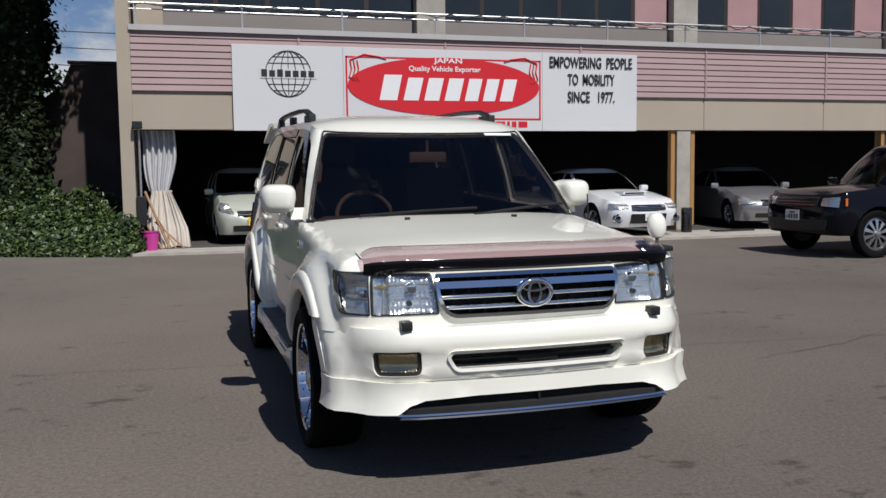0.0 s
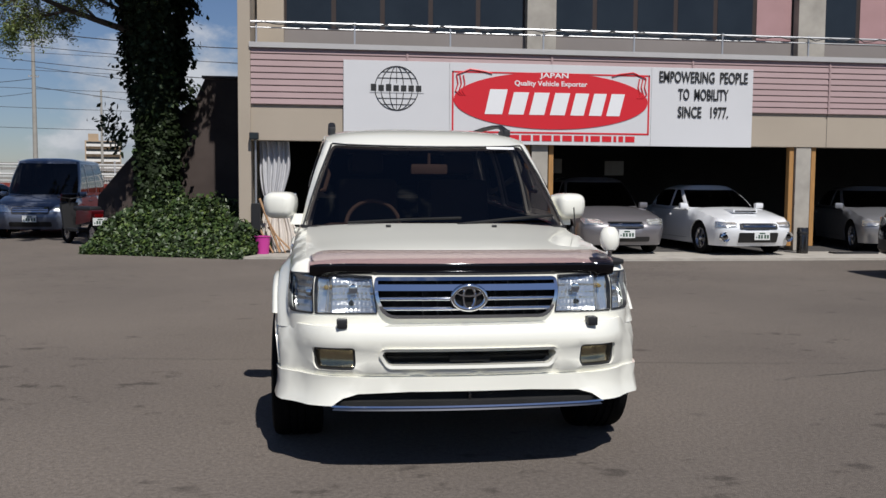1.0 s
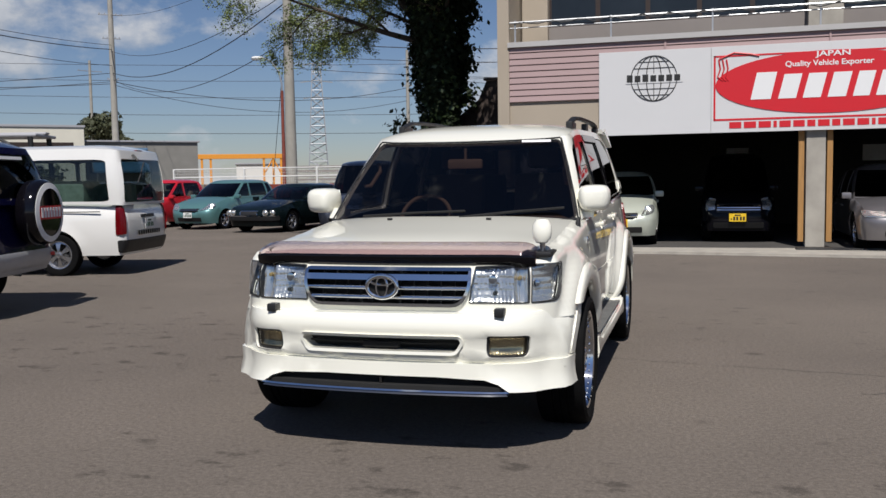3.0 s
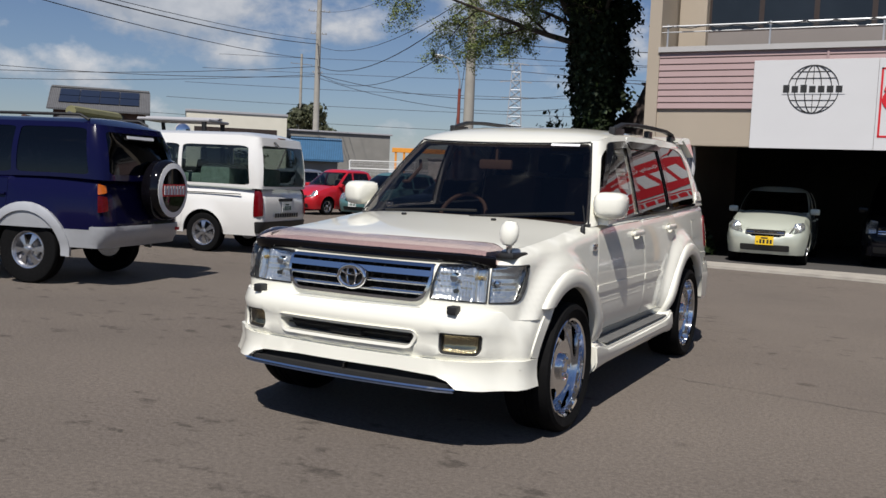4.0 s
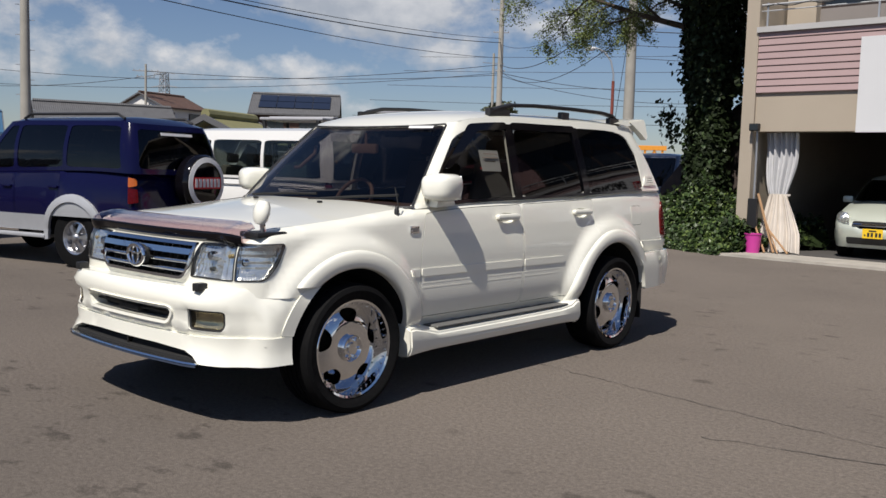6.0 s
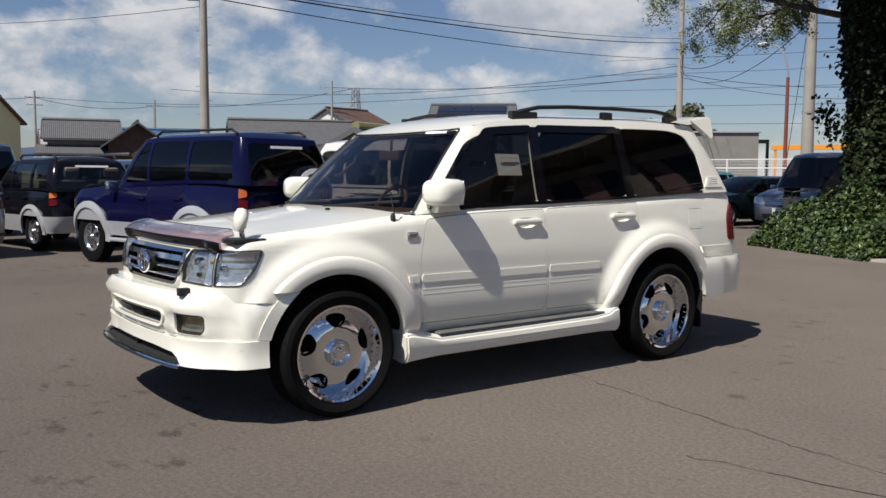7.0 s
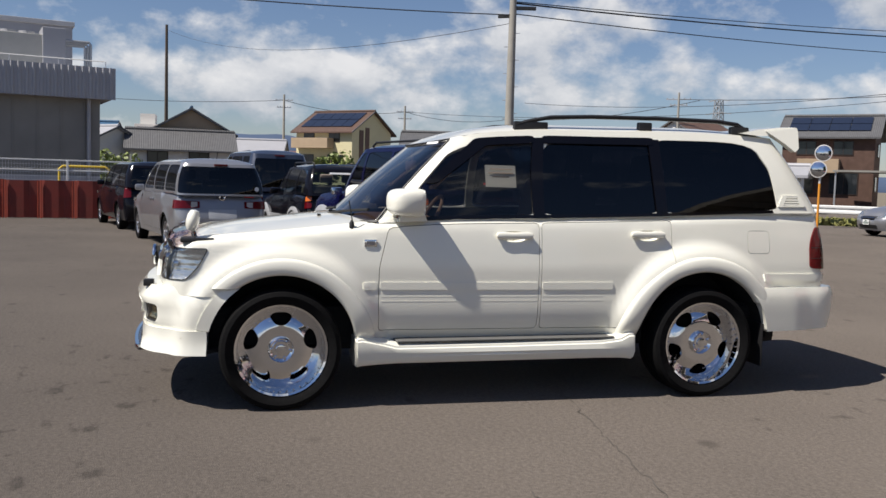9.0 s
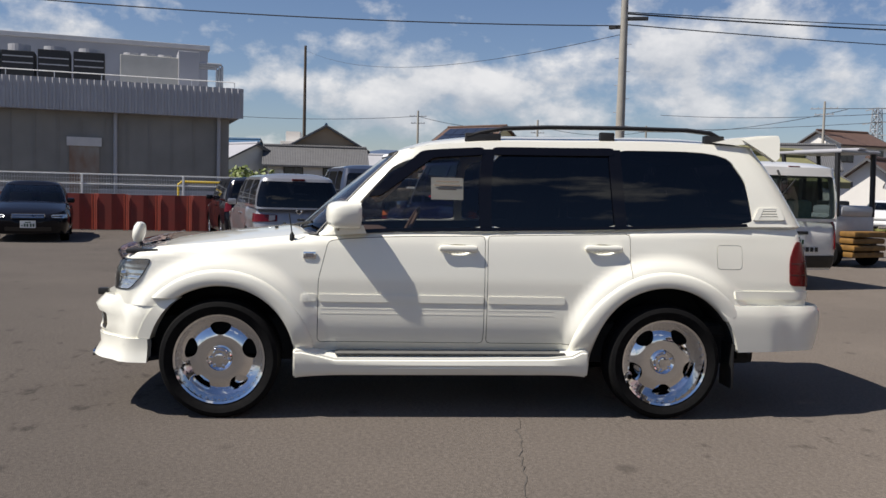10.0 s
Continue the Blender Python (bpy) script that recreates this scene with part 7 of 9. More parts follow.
# row before the white mesh fence
ROW = "cars in the row before the mesh fence"
park_hatch("hatchback", "teal small hatchback with white number plate", TEAL, (-13.6, 20.35), -8, 2.46, 3.0, 0.847, 1.48, group=ROW, glass=[PRIVACY, TINTSIDE, PRIVACY, PRIVACY, PRIVACY])
park_hatch("kei_car", "red tall kei car with yellow number plate", REDP, (-16.0, 20.5), -6, 2.42, 2.75, 0.737, 1.52, yellow=True, group=ROW, rf=0.22, glass=[CARGLASS, TINTSIDE, TINTSIDE, PRIVACY, PRIVACY])
park_hatch("hatchback", "silver small hatchback at the end of the row", SILVER, (-18.6, 21.0), -5, 2.39, 2.95, 0.845, 1.48, group=ROW)
root, sh = park_sedan("sedan", "dark green long low sedan with four round headlights", DKGREEN, (-10.62, 18.85), -9, 2.87, -0.92, 4.05, 0.90, 1.33, group=ROW, headlights=[], plates=[], front_panels=[(band(0.30, 0.50, 0.64, 0.02), CHROME, "grille")],
                      bars=[(0.515 + 0.0, 0.625, 0.27, PLASTIC)], bumpers=[(band(1.0, 0.36, 0.47, 0.03), PLASTIC, "front_bumper"), (band(0.95, 0.475, 0.495, 0.005), CHROME, "bumper_strip")])
for s in (-0.76, -0.56, 0.56, 0.76):
    part("headlight", lathe([(0, -0.045), (0.05, -0.035), (0.075, -0.01), (0.082, -0.02), (0.09, -0.005), (0.085, 0.03)], 24, Matrix.Translation(sh.body(s, 0.575, 0.01)), "y"), REFLECTOR, root, "round chrome-ringed headlight", smooth=True)
park_minivan("minivan", "steel blue large minivan parked beside the ivy", STEELBLUE, (-7.98, 19.1), 2, roof=1.98, rear=3.98, half=0.95, group=ROW, front_plate=True, glass=[PRIVACY, TINTSIDE, PRIVACY, PRIVACY, PRIVACY])
# in and before the garage
BAY = "cars under the garage beam"
lift = pose(0, 0, 0.05)
for root, sh in (park_hatch("kei_car", "pale champagne kei hatchback with yellow number plate", PALEGREEN, (0.02, 13.75), 2, 2.39, 2.65, 0.737, 1.44, front=-0.70, yellow=True, group=BAY, glass=[PRIVACY] * 5),
                 park_minivan("kei_van", "black kei van with yellow number plate deep in the bay", BLACKP, (2.35, 14.95), 0, wb=2.4, rear=2.6, half=0.737, roof=1.80, group=BAY, glass=[PRIVACY] * 5, plates=[(-0.02, 0.52, True)], doors=[(0.6, 1.4), (1.42, 1.95)], pillars=[(1.38, 1.38), (1.95, 1.95)], headlights=[lampbox(0.46, 0.68, 0.66, 0.92)]),
                 park_sedan("wagon", "warm grey low wagon with slim grille", GREYP, (5.22, 12.95), 0, 2.83, -0.90, 3.85, 0.90, 1.50, group=BAY, glass=[PRIVACY] * 5, headlights=[rounded([(0.44, 0.60), (0.86, 0.60), (1.02, 0.72), (0.50, 0.70)], 0.02)]),
                 park_sedan("sports_sedan", "white sporty sedan with hood scoop and round fog lamps", WHITEP, (7.78, 12.58), 3, 2.58, -0.88, 3.5, 0.86, 1.34, group=BAY, glass=[PRIVACY] * 5, front_panels=[(band(0.40, 0.53, 0.64, 0.03), PLASTIC, "grille"), (band(0.42, 0.26, 0.46, 0.03), PLASTIC, "lower_grille")], plates=[(0.05, 0.40, False)]),
                 park_sedan("sedan", "silver rounded sedan parked beside the column", SILVER, (11.5, 13.0), -12, 2.67, -0.80, 3.4, 0.86, 1.34, group=BAY, glass=[PRIVACY] * 5)):
    root.matrix_basis = lift @ root.matrix_basis
    if root.name.startswith("sports"):
        for s in (-0.70, 0.70):
            part("fog_lamp", lathe([(0, -0.03), (0.06, -0.02), (0.075, 0.0), (0.10, -0.025), (0.105, 0.03)], 24, Matrix.Translation(sh.body(s, 0.37, 0.01)), "y"), CHROME, root, "round fog lamp", smooth=True)
        p = sh.lid(0.55)(0.5, 0.55)
        part("hood_scoop", box(-0.27, 0.27, -0.20, 0.22, -0.02, 0.045, 0.02, Matrix.Translation(p)), WHITEP, root, smooth=True)
        # near-black sheet stands in for the shaded opening of the scoop
        part("scoop_mouth", box(-0.23, 0.23, -0.206, -0.19, 0.0, 0.03, 0, Matrix.Translation(p)), VOIDM, root)
# black off-roader before the garage, black sedan by the red sheets
sp = car_spec("off_road_wagon", "black luxury off-roader with many-spoked alloy wheels", BLACKP, -0.86, 3.93, 2.745, 0.95, 0.36, 0.375, (0.98, 1.04), (0.62, 1.10), 1.14,
              (0.45, 3.90, 0.88), (1.25, 3.72, 0.72), 1.76, doors=[(0.62, 1.62), (1.64, 2.55)], pillars=[(1.60, 1.60), (2.55, 2.52)], glass=[CARGLASS, CARGLASS, PRIVACY, PRIVACY, PRIVACY],
              headlights=[lampbox(0.56, 0.88, 0.80, 0.96)], tails=[(lampbox(0.72, 0.90, 0.85, 1.1), TAILRED)], front_panels=[(band(0.48, 0.80, 0.96, 0.02), PLASTIC, "grille"), (band(0.7, 0.44, 0.60, 0.03), PLASTIC, "lower_grille")],
              bars=[(0.825, 0.845, 0.46, DARKSTEEL), (0.87, 0.89, 0.46, DARKSTEEL), (0.915, 0.935, 0.46, DARKSTEEL)], mirror=(0.72, 1.18), handles=[(1.5, 0.98), (2.42, 0.99)], plates=[(0, 0.66, False)], spokes=(10, 0.55), rim=0.70, rim_mat=ALLOY, barrel_mat=PLASTIC, bowf=0.10, rf=0.2)
root, sh = vehicle(sp, pose(8.92, 7.62, 0, 0, 0, -90))
for sd in (1, -1):
    part("side_indicator", box(-0.012, 0.012, -0.02, 0.02, -0.06, 0.06, 0.005, Matrix.Translation(sh.body(sd * 1.0, 0.88, 0.01))), AMBER, root)
park_sedan("sedan", "black formal sedan parked beside rust-red sheets", BLACKP, (-15.75, -7.0), 106, 2.78, -0.90, 3.9, 0.88, 1.36, glass=[CARGLASS, CARGLASS, PRIVACY, PRIVACY, PRIVACY], headlights=[lampbox(0.50, 0.92, 0.56, 0.66)])
park_hatch("hatchback", "white streamlined hatchback on the road behind the guard rail", WHITEP, (-37.0, 27.0), 45, 2.7, 3.55, 0.86, 1.45, plate_at=False)


# ---- plants ----
def leaves(name, pts, ways, size, material, parent, label="", droop=0.4):
    """Many small folded leaves at points, facing roughly their ways."""
    n = len(pts)
    rng = np.random.default_rng(len(pts) + int(size * 1000))
    up = np.array(ways) + rng.normal(0, 0.55, (n, 3))
    up /= np.linalg.norm(up, axis=1)[:, None] + 1e-9
    t = np.cross(up, rng.normal(0, 1, (n, 3)))
    t /= np.linalg.norm(t, axis=1)[:, None] + 1e-9
    b = np.cross(up, t)
    s = size * rng.uniform(0.6, 1.35, (n, 1))
    p = np.array(pts)
    v = np.stack([p - t * s * 0.5, p - t * s * 0.05 + b * s * 0.42 - up * s * 0.12, p + t * s * 0.6 - up * s * 0.15, p - t * s * 0.05 - b * s * 0.42 - up * s * 0.12], 1).reshape(-1, 3)
    f = [(4 * i, 4 * i + 1, 4 * i + 2) for i in range(n)] + [(4 * i, 4 * i + 2, 4 * i + 3) for i in range(n)]
    ob = mesh_object(name, v, f, material, parent, label, smooth=False)
    return tagged(ob, kind="stuff")


def ivy_bed():
    root = thing("ivy_bush", "glossy green ivy mound spreading at the foot of the tree", "bush")
    rng = np.random.default_rng(5)
    a, b = np.array((-5.45, 13.45)), np.array((-2.28, 12.05))
    back = np.array((0.404, 0.915))

    def height(u, w):
        # u along the front edge, w into the bed
        rise = 1 - math.exp(-w * 2.6)
        return max(0.0, (0.62 + 0.62 * math.exp(-((u - 0.38) / 0.34) ** 2)) * rise * (0.82 + 0.36 * noise.noise(Vector((u * 5, w * 1.7, 3.1)))) * min(1, u * 9 + 0.25) * min(1, (1 - u) * 12 + 0.35))
    verts, faces, nu, nw = [], [], 44, 20
    for j in range(nw + 1):
        for i in range(nu + 1):
            u, w = i / nu, j / nw * 2.9
            q = a + (b - a) * u + back * (w + 0.16 * noise.noise(Vector((u * 9, 0.3, 7))))
            verts.append((q[0], q[1], height(u, w) * 0.88 - 0.02))
    faces = [(j * (nu + 1) + i, j * (nu + 1) + i + 1, (j + 1) * (nu + 1) + i + 1, (j + 1) * (nu + 1) + i) for j in range(nw) for i in range(nu)]
    # dark sheet under the leaves stands in for the mound's shaded inside
    mesh_object("shade_core", verts, faces, LEAFDARK, root)
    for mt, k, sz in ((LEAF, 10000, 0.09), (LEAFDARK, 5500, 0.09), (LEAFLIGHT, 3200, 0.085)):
        pts, ways = [], []
        for _ in range(k):
            u, w = rng.uniform(-0.015, 1.015), min(2.9, rng.exponential(0.75))
            q = a + (b - a) * u + back * (w - 0.10 + 0.16 * noise.noise(Vector((u * 9, 0.3, 7))))
            h = height(min(1, max(0, u)), max(0, w))
            z = h * rng.uniform(0.55 if w < 0.35 else 0.88, 1.06) + 0.03 + 0.05 * rng.normal()
            pts.append((q[0], q[1], max(0.02, z)))
            ways.append((-0.35, -0.8 * math.exp(-w), 0.75))
        leaves("leaf_mass", pts, ways, sz, mt, root)
    return root


ivy_bed()


def tree():
    root = thing("tree", "old tree wrapped in dark ivy, its limbs in thin spring leaf", "tree")
    rng = np.random.default_rng(11)
    tx, ty = -4.58, 16.15
    trunk = [(tx + 0.12 * math.sin(z * 0.6), ty + 0.1 * math.cos(z * 0.5), z) for z in np.linspace(0, 8.4, 15)]
    part("trunk", tube(trunk, [0.42 - 0.022 * k for k in range(15)], 14), BARK, root, smooth=True)
    # ivy coat
    pts, ways, pts2, ways2 = [], [], [], []
    for _ in range(18000):
        z = rng.uniform(0.3, 8.2)
        an = rng.uniform(0, 2 * math.pi)
        flare = 0.465 + 0.10 * math.sin(an * 3 + z * 1.3) + 0.10 * noise.noise(Vector((math.cos(an) * 2, math.sin(an) * 2, z * 0.9)))
        flare += 0.23 * min(1, max(0, (z - 2.9) / 1.5)) - 0.04 * math.exp(-((z - 2.7) / 0.8) ** 2)
        r = flare * rng.uniform(0.72, 1.08)
        p = (tx + 0.12 * math.sin(z * 0.6) + r * math.cos(an), ty + r * math.sin(an), z)
        w = (math.cos(an), math.sin(an), 0.35)
        if rng.random() < 0.08:
            pts.append(p); ways.append(w)
        else:
            pts2.append(p); ways2.append(w)
    # ragged bunches standing off the trunk
    for cx, cz, k in ((-0.95, 2.75, 120), (-0.72, 2.45, 80), (0.70, 3.4, 150), (0.72, 4.4, 160), (-0.6, 5.2, 120), (0.8, 5.4, 200), (-0.6, 3.9, 40), (0.55, 2.4, 60)):
        for _ in range(k):
            pts2.append((tx + cx + rng.normal(0, 0.14), ty + rng.normal(0, 0.25), cz + rng.normal(0, 0.2))); ways2.append((cx, -0.5, 0.4))
    # the dense head above: unseen, added and shifted sunward to shade the trunk
    for _ in range(9000):
        d = rng.normal(0, 1, 3); d /= np.linalg.norm(d)
        k = rng.uniform(0.35, 1.0) ** 0.5 * (0.9 + 0.25 * noise.noise(Vector(d * 2.1)))
        pts2.append((tx + 0.5 + 1.8 * k * d[0], ty - 1.35 + 2.3 * k * d[1], 7.3 + 1.35 * k * d[2])); ways2.append(d)
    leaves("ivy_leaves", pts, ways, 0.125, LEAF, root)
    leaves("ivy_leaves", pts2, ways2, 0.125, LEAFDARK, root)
    # limbs, boughs and twigs
    twigs = []

    def grow(p, way, length, radius, depth, droop):
        pts, rad = [Vector(p)], [radius]
        n = 7
        w = Vector(way).normalized()
        for k in range(n):
            w = (w + Vector(rng.normal(0, 0.13, 3)) + Vector((0, 0, -droop))).normalized()
            pts.append(pts[-1] + w * length / n)
            rad.append(radius * (1 - 0.75 * (k + 1) / n))
        return pts, rad

    def bough(bm, p, way, length, radius, depth, droop):
        pts, rad = grow(p, way, length, radius, depth, droop)
        add_tube(bm, pts, rad, 7 if radius > 0.03 else 4, cap=False)
        if depth == 0:
            twigs.append(pts)
            return
        for k in range(2, 8):
            for _ in range(2 if depth < 3 else 1):
                d = (pts[k] - pts[k - 1]).normalized()
                side = Vector(rng.normal(0, 1, 3))
                side = (side - d * side.dot(d)).normalized()
                bough(bm, pts[k], d * 0.7 + side * 0.85 + Vector((0, 0, 0.05)), length * rng.uniform(0.32, 0.46), rad[k] * 0.55, depth - 1, droop + 0.02)
    for k, (z, way, length, r) in enumerate(((4.55, (-1, -0.25, 0.62), 4.3, 0.085), (4.7, (-0.9, 0.3, 0.75), 4.4, 0.11), (5.2, (-0.75, -0.5, 0.95), 3.6, 0.13), (5.6, (0.6, -0.3, 1.0), 2.6, 0.11), (4.9, (-1, 0.1, 0.42), 3.4, 0.06),
                                        (6.4, (-0.6, 0.2, 1.0), 3.2, 0.12), (6.8, (0.3, 0.4, 1.1), 3.0, 0.12),
                                        (4.9, (0.8, -0.35, 0.55), 2.3, 0.07), (5.6, (-0.6, -0.75, 0.55), 3.2, 0.10), (5.9, (0.75, 0.1, 0.6), 2.4, 0.08))):
        bm = bmesh.new()
        bough(bm, (tx, ty, z), way, length, r, 2 if k not in (0, 1, 2, 4, 8) else 3, 0.015)
        part("limb", bm, BARK, root, smooth=True)
    pts, ways = [], []
    for tw in twigs:
        for _ in range(14):
            k = rng.integers(1, 7)
            q = tw[k].lerp(tw[k + 1], rng.random()) + Vector(rng.normal(0, 0.05, 3))
            pts.append(tuple(q)); ways.append((0, 0, 1))
    leaves("spring_leaves", pts, ways, 0.046, LEAFNEW, root)


tree()


def bushy_tree(name, label, x, y, h, w, seed, dense=1500, size=0.4, mt=None):
    root = thing(name, label, "tree")
    rng = np.random.default_rng(seed)
    part("trunk", tube([(x, y, 0), (x + 0.1, y, h * 0.45), (x, y + 0.1, h * 0.8)], [w * 0.07, w * 0.05, w * 0.02], 8), BARK, root, smooth=True)
    pts, ways = [], []
    lumps = [(rng.normal(0, w * 0.24), rng.normal(0, w * 0.24), h * rng.uniform(0.35, 0.93), w * rng.uniform(0.16, 0.30)) for _ in range(13)]
    for _ in range(dense):
        lx, ly, lz, lr = lumps[rng.integers(len(lumps))]
        d = rng.normal(0, 1, 3); d /= np.linalg.norm(d)
        r = lr * rng.uniform(0.55, 1.05)
        pts.append((x + lx + d[0] * r, y + ly + d[1] * r, max(0.2, lz + d[2] * r * 0.85))); ways.append(d)
    leaves("crown", pts, ways, size, mt or LEAFFAR, root)


bushy_tree("tree", "dark evergreen tree standing beyond the yard", -86.5, 115.6, 13.2, 8.6, 3, 4200, 0.55)
bushy_tree("tree", "dark evergreen tree standing beyond the yard", -91.5, 112.0, 9.8, 6.0, 9, 2400, 0.55)
bushy_tree("shrub", "low olive shrub before the white workshop", -45.5, 52.0, 2.6, 4.0, 4, 1200, 0.3)
bushy_tree("shrub", "yellow-green shrub among the houses", -86.0, 11.0, 3.8, 4.0, 5, 900, 0.4, LEAFNEW)
bushy_tree("shrub", "low green shrub before the tiled house", -72.0, -8.5, 2.6, 4.5, 6, 900, 0.35, LEAFNEW)
bushy_tree("tree", "round green tree above blue roofs", -128.0, -17.0, 8.5, 6.0, 7, 900, 0.6)


# ---- wall by the tree, garage doorway things ----
def side_wall():
    w = part("side_wall", prism([(-6.05, 0), (-2.39, 0), (-2.39, 3.86), (-3.5, 3.84), (-3.7, 3.4), (-4.2, 3.0), (-5.3, 1.9), (-5.95, 1.1)], 16.75, 16.9, "xz"), mat("wall_brown_render", (0.072, 0.053, 0.046), rough=0.9, var=0.35, scale=1.6, bump=0.3), None)
    tagged(w, "rough brown rendered wall between building and tree", "wall", kind="structure")
    w = part("wall_cap", box(-3.56, -2.39, 16.68, 16.95, 3.86, 3.92, 0.01), BRONZE)
    tagged(w, "dark cap on the brown wall", "wall", kind="structure")


side_wall()


def curtain():
    root = thing("curtain", "grey cloth curtain tied in the middle, hanging from the beam", "curtain")
    verts, faces, n, rows = [], [], 60, 26
    for j in range(rows + 1):
        z = 2.26 - (2.26 - 1.12) * j / rows
        k = j / rows
        wd = 0.30 * (1 - 0.42 * max(0, (k - 0.45) / 0.55) ** 1.6)
        for i in range(n + 1):
            u = i / n
            fold = (0.045 - 0.012 * k) * math.sin(u * 38 + 0.6 * math.sin(k * 4 + u * 7)) + 0.02 * math.sin(u * 17 + 2 * k)
            verts.append((-1.72 + (u - 0.5) * 2 * wd + 0.02 * math.sin(k * 5), 13.32 + fold, z))
    faces = [(j * (n + 1) + i, j * (n + 1) + i + 1, (j + 1) * (n + 1) + i + 1, (j + 1) * (n + 1) + i) for j in range(rows) for i in range(n)]
    mesh_object("upper_cloth", verts, faces, CURTAINM, root)
    part("tie", lathe([(0.20, 1.13), (0.195, 1.09)], 24, Matrix.Translation((-1.70, 13.32, 0)) @ Matrix.Diagonal((1, 0.35, 1, 1))), TARPM, root)
    verts = []
    rows = 18
    for j in range(rows + 1):
        k = j / rows
        z = 1.12 - 1.06 * k
        wd = 0.17 + 0.19 * min(1, k * 1.5) + 0.05 * k
        for i in range(n + 1):
            u = i / n
            fold = 0.05 * math.sin(u * 27 + 2.2 * k) * (0.4 + 0.6 * k) + 0.025 * math.sin(u * 61 + 5 * k)
            verts.append((-1.70 + 0.10 * k + (u - 0.5) * 2 * wd, 13.22 - 0.10 * k + fold, z + 0.02 * math.sin(u * 11) * k))
    faces = [(j * (n + 1) + i, j * (n + 1) + i + 1, (j + 1) * (n + 1) + i + 1, (j + 1) * (n + 1) + i) for j in range(rows) for i in range(n)]
    mesh_object("lower_cloth", verts, faces, TARPM, root, "cream lower half of the curtain")


curtain()


def doorway_things():
    rng = np.random.default_rng(2)
    for k in range(5):
        x = -2.0 + 0.09 * k + rng.uniform(-0.03, 0.03)
        top = 0.55 + 0.11 * (k % 4) + (0.35 if k == 2 else 0)
        s = part("stick", tube([(x + 0.12 + 0.05 * k, 12.85 + rng.uniform(-0.08, 0.08), 0.06), (x - 0.18, 13.02, top)], 0.013 + 0.006 * (k % 3), 7), WOODSTICK)
        tagged(s, "bare wooden pole leaning beside the curtain", "pole", "poles leaning at the doorway")
    b = thing("bucket", "magenta plastic bucket on the apron", "bucket", pose(-1.92, 12.72, 0.045))
    part("pail", lathe([(0, 0.01), (0.115, 0.01), (0.12, 0.0), (0.150, 0.33), (0.162, 0.335), (0.162, 0.35), (0.144, 0.35), (0.116, 0.02), (0, 0.02)], 32), PINKPL, b, smooth=True)
    part("handle", tube([(0.158 * math.cos(a), 0.02, 0.335 - 0.10 * math.sin(a)) for a in np.linspace(0, math.pi, 13)], 0.005, 6), STEEL, b)
    lp = thing("flood_lamp", "small black floodlight with conduit on the end column", "lamp", pose(-2.08, 12.93, 2.33))
    part("lamp_head", box(-0.09, 0.09, -0.10, 0.02, -0.06, 0.08, 0.02), PLASTIC, lp, smooth=True)
    part("lamp_face", box(-0.075, 0.075, -0.106, -0.10, -0.045, 0.065, 0.002), DARKPANE, lp)
    part("conduit", tube([(0.02, 0.05, -0.05), (0.02, 0.06, -0.4), (0.02, 0.06, -1.3)], 0.02, 8), STEEL, lp)
    part("switch_box", box(-0.07, 0.11, 0.0, 0.09, -1.85, -1.3, 0.01), PLASTIC, lp)
    bo = thing("bollard", "dark polished steel ash bin beside the column", "bin", pose(9.14, 12.42, 0.04))
    part("bin_body", lathe([(0, 0), (0.115, 0), (0.115, 0.52), (0.105, 0.54), (0, 0.54)], 28), DARKSTEEL, bo, smooth=True)
    part("bin_band", lathe([(0.118, 0.40), (0.119, 0.44), (0.115, 0.46)], 28), PLASTIC, bo)
    for x, w, y in ((3.72, 0.42, 12.60), (4.25, 0.30, 12.55), (10.35, 0.60, 12.35)):
        d = part("drain_cover" if x > 9 else "rubber_ramp", box(x - w, x + w * 0.6, y - 0.16, y + 0.12, 0.03, 0.075, 0.012), PLASTIC)
        tagged(d, "dark rubber kerb ramp lying on the apron", "ramp", "ramps on the apron")


doorway_things()


# ---- poles, lamp, wires ----
def utility_pole(x, y, h, r, arms=(), label="grey concrete utility pole carrying cables", mt=None):
    root = thing("utility_pole", label, "utility pole", pose(x, y, 0), "utility poles")
    part("shaft", lathe([(0, -0.1), (r, -0.1), (r * 0.62, h), (0, h)], 14), mt or POLE, root, smooth=True)
    for z, reach, turn in arms:
        m = pose(0, 0, z, 0, 0, turn)
        part("cross_arm", box(-reach, reach, -0.05, 0.05, -0.05, 0.05, 0.01, m), STEEL, root)
        for k in (-0.9, -0.45, 0.45, 0.9):
            part("insulator", lathe([(0, 0.05), (0.035, 0.05), (0.045, 0.10), (0.03, 0.15), (0, 0.16)], 8, m @ pose(k * reach, 0, 0)), SHEETDARK, root)
    return root


pb = utility_pole(-26.53, 10.45, 9.2, 0.20)
for z, a, l in ((7.66, 180, 0.45), (7.95, 20, 0.75)):
    part("cable_box", box(0.12, 0.12 + l, -0.07, 0.07, -0.06, 0.07, 0.02, pose(0, 0, z, 0, 0, a + 55)), PLASTIC, pb)
for k in range(9):
    part("step_bolt", box(0.1, 0.3, -0.012, 0.012, 3.0 + 0.5 * k, 3.024 + 0.5 * k, 0, pose(0, 0, 0, 0, 0, 60 + 180 * (k % 2))), STEEL, pb)
utility_pole(-17.73, 35.58, 13.0, 0.30)
utility_pole(-51.8, 69.2, 19.0, 0.36, ((17.4, 1.1, 40), (15.2, 0.8, 40), (11.4, 0.5, 40)))
utility_pole(-88.3, 114.4, 20.5, 0.30, ((18.9, 1.9, 60),))
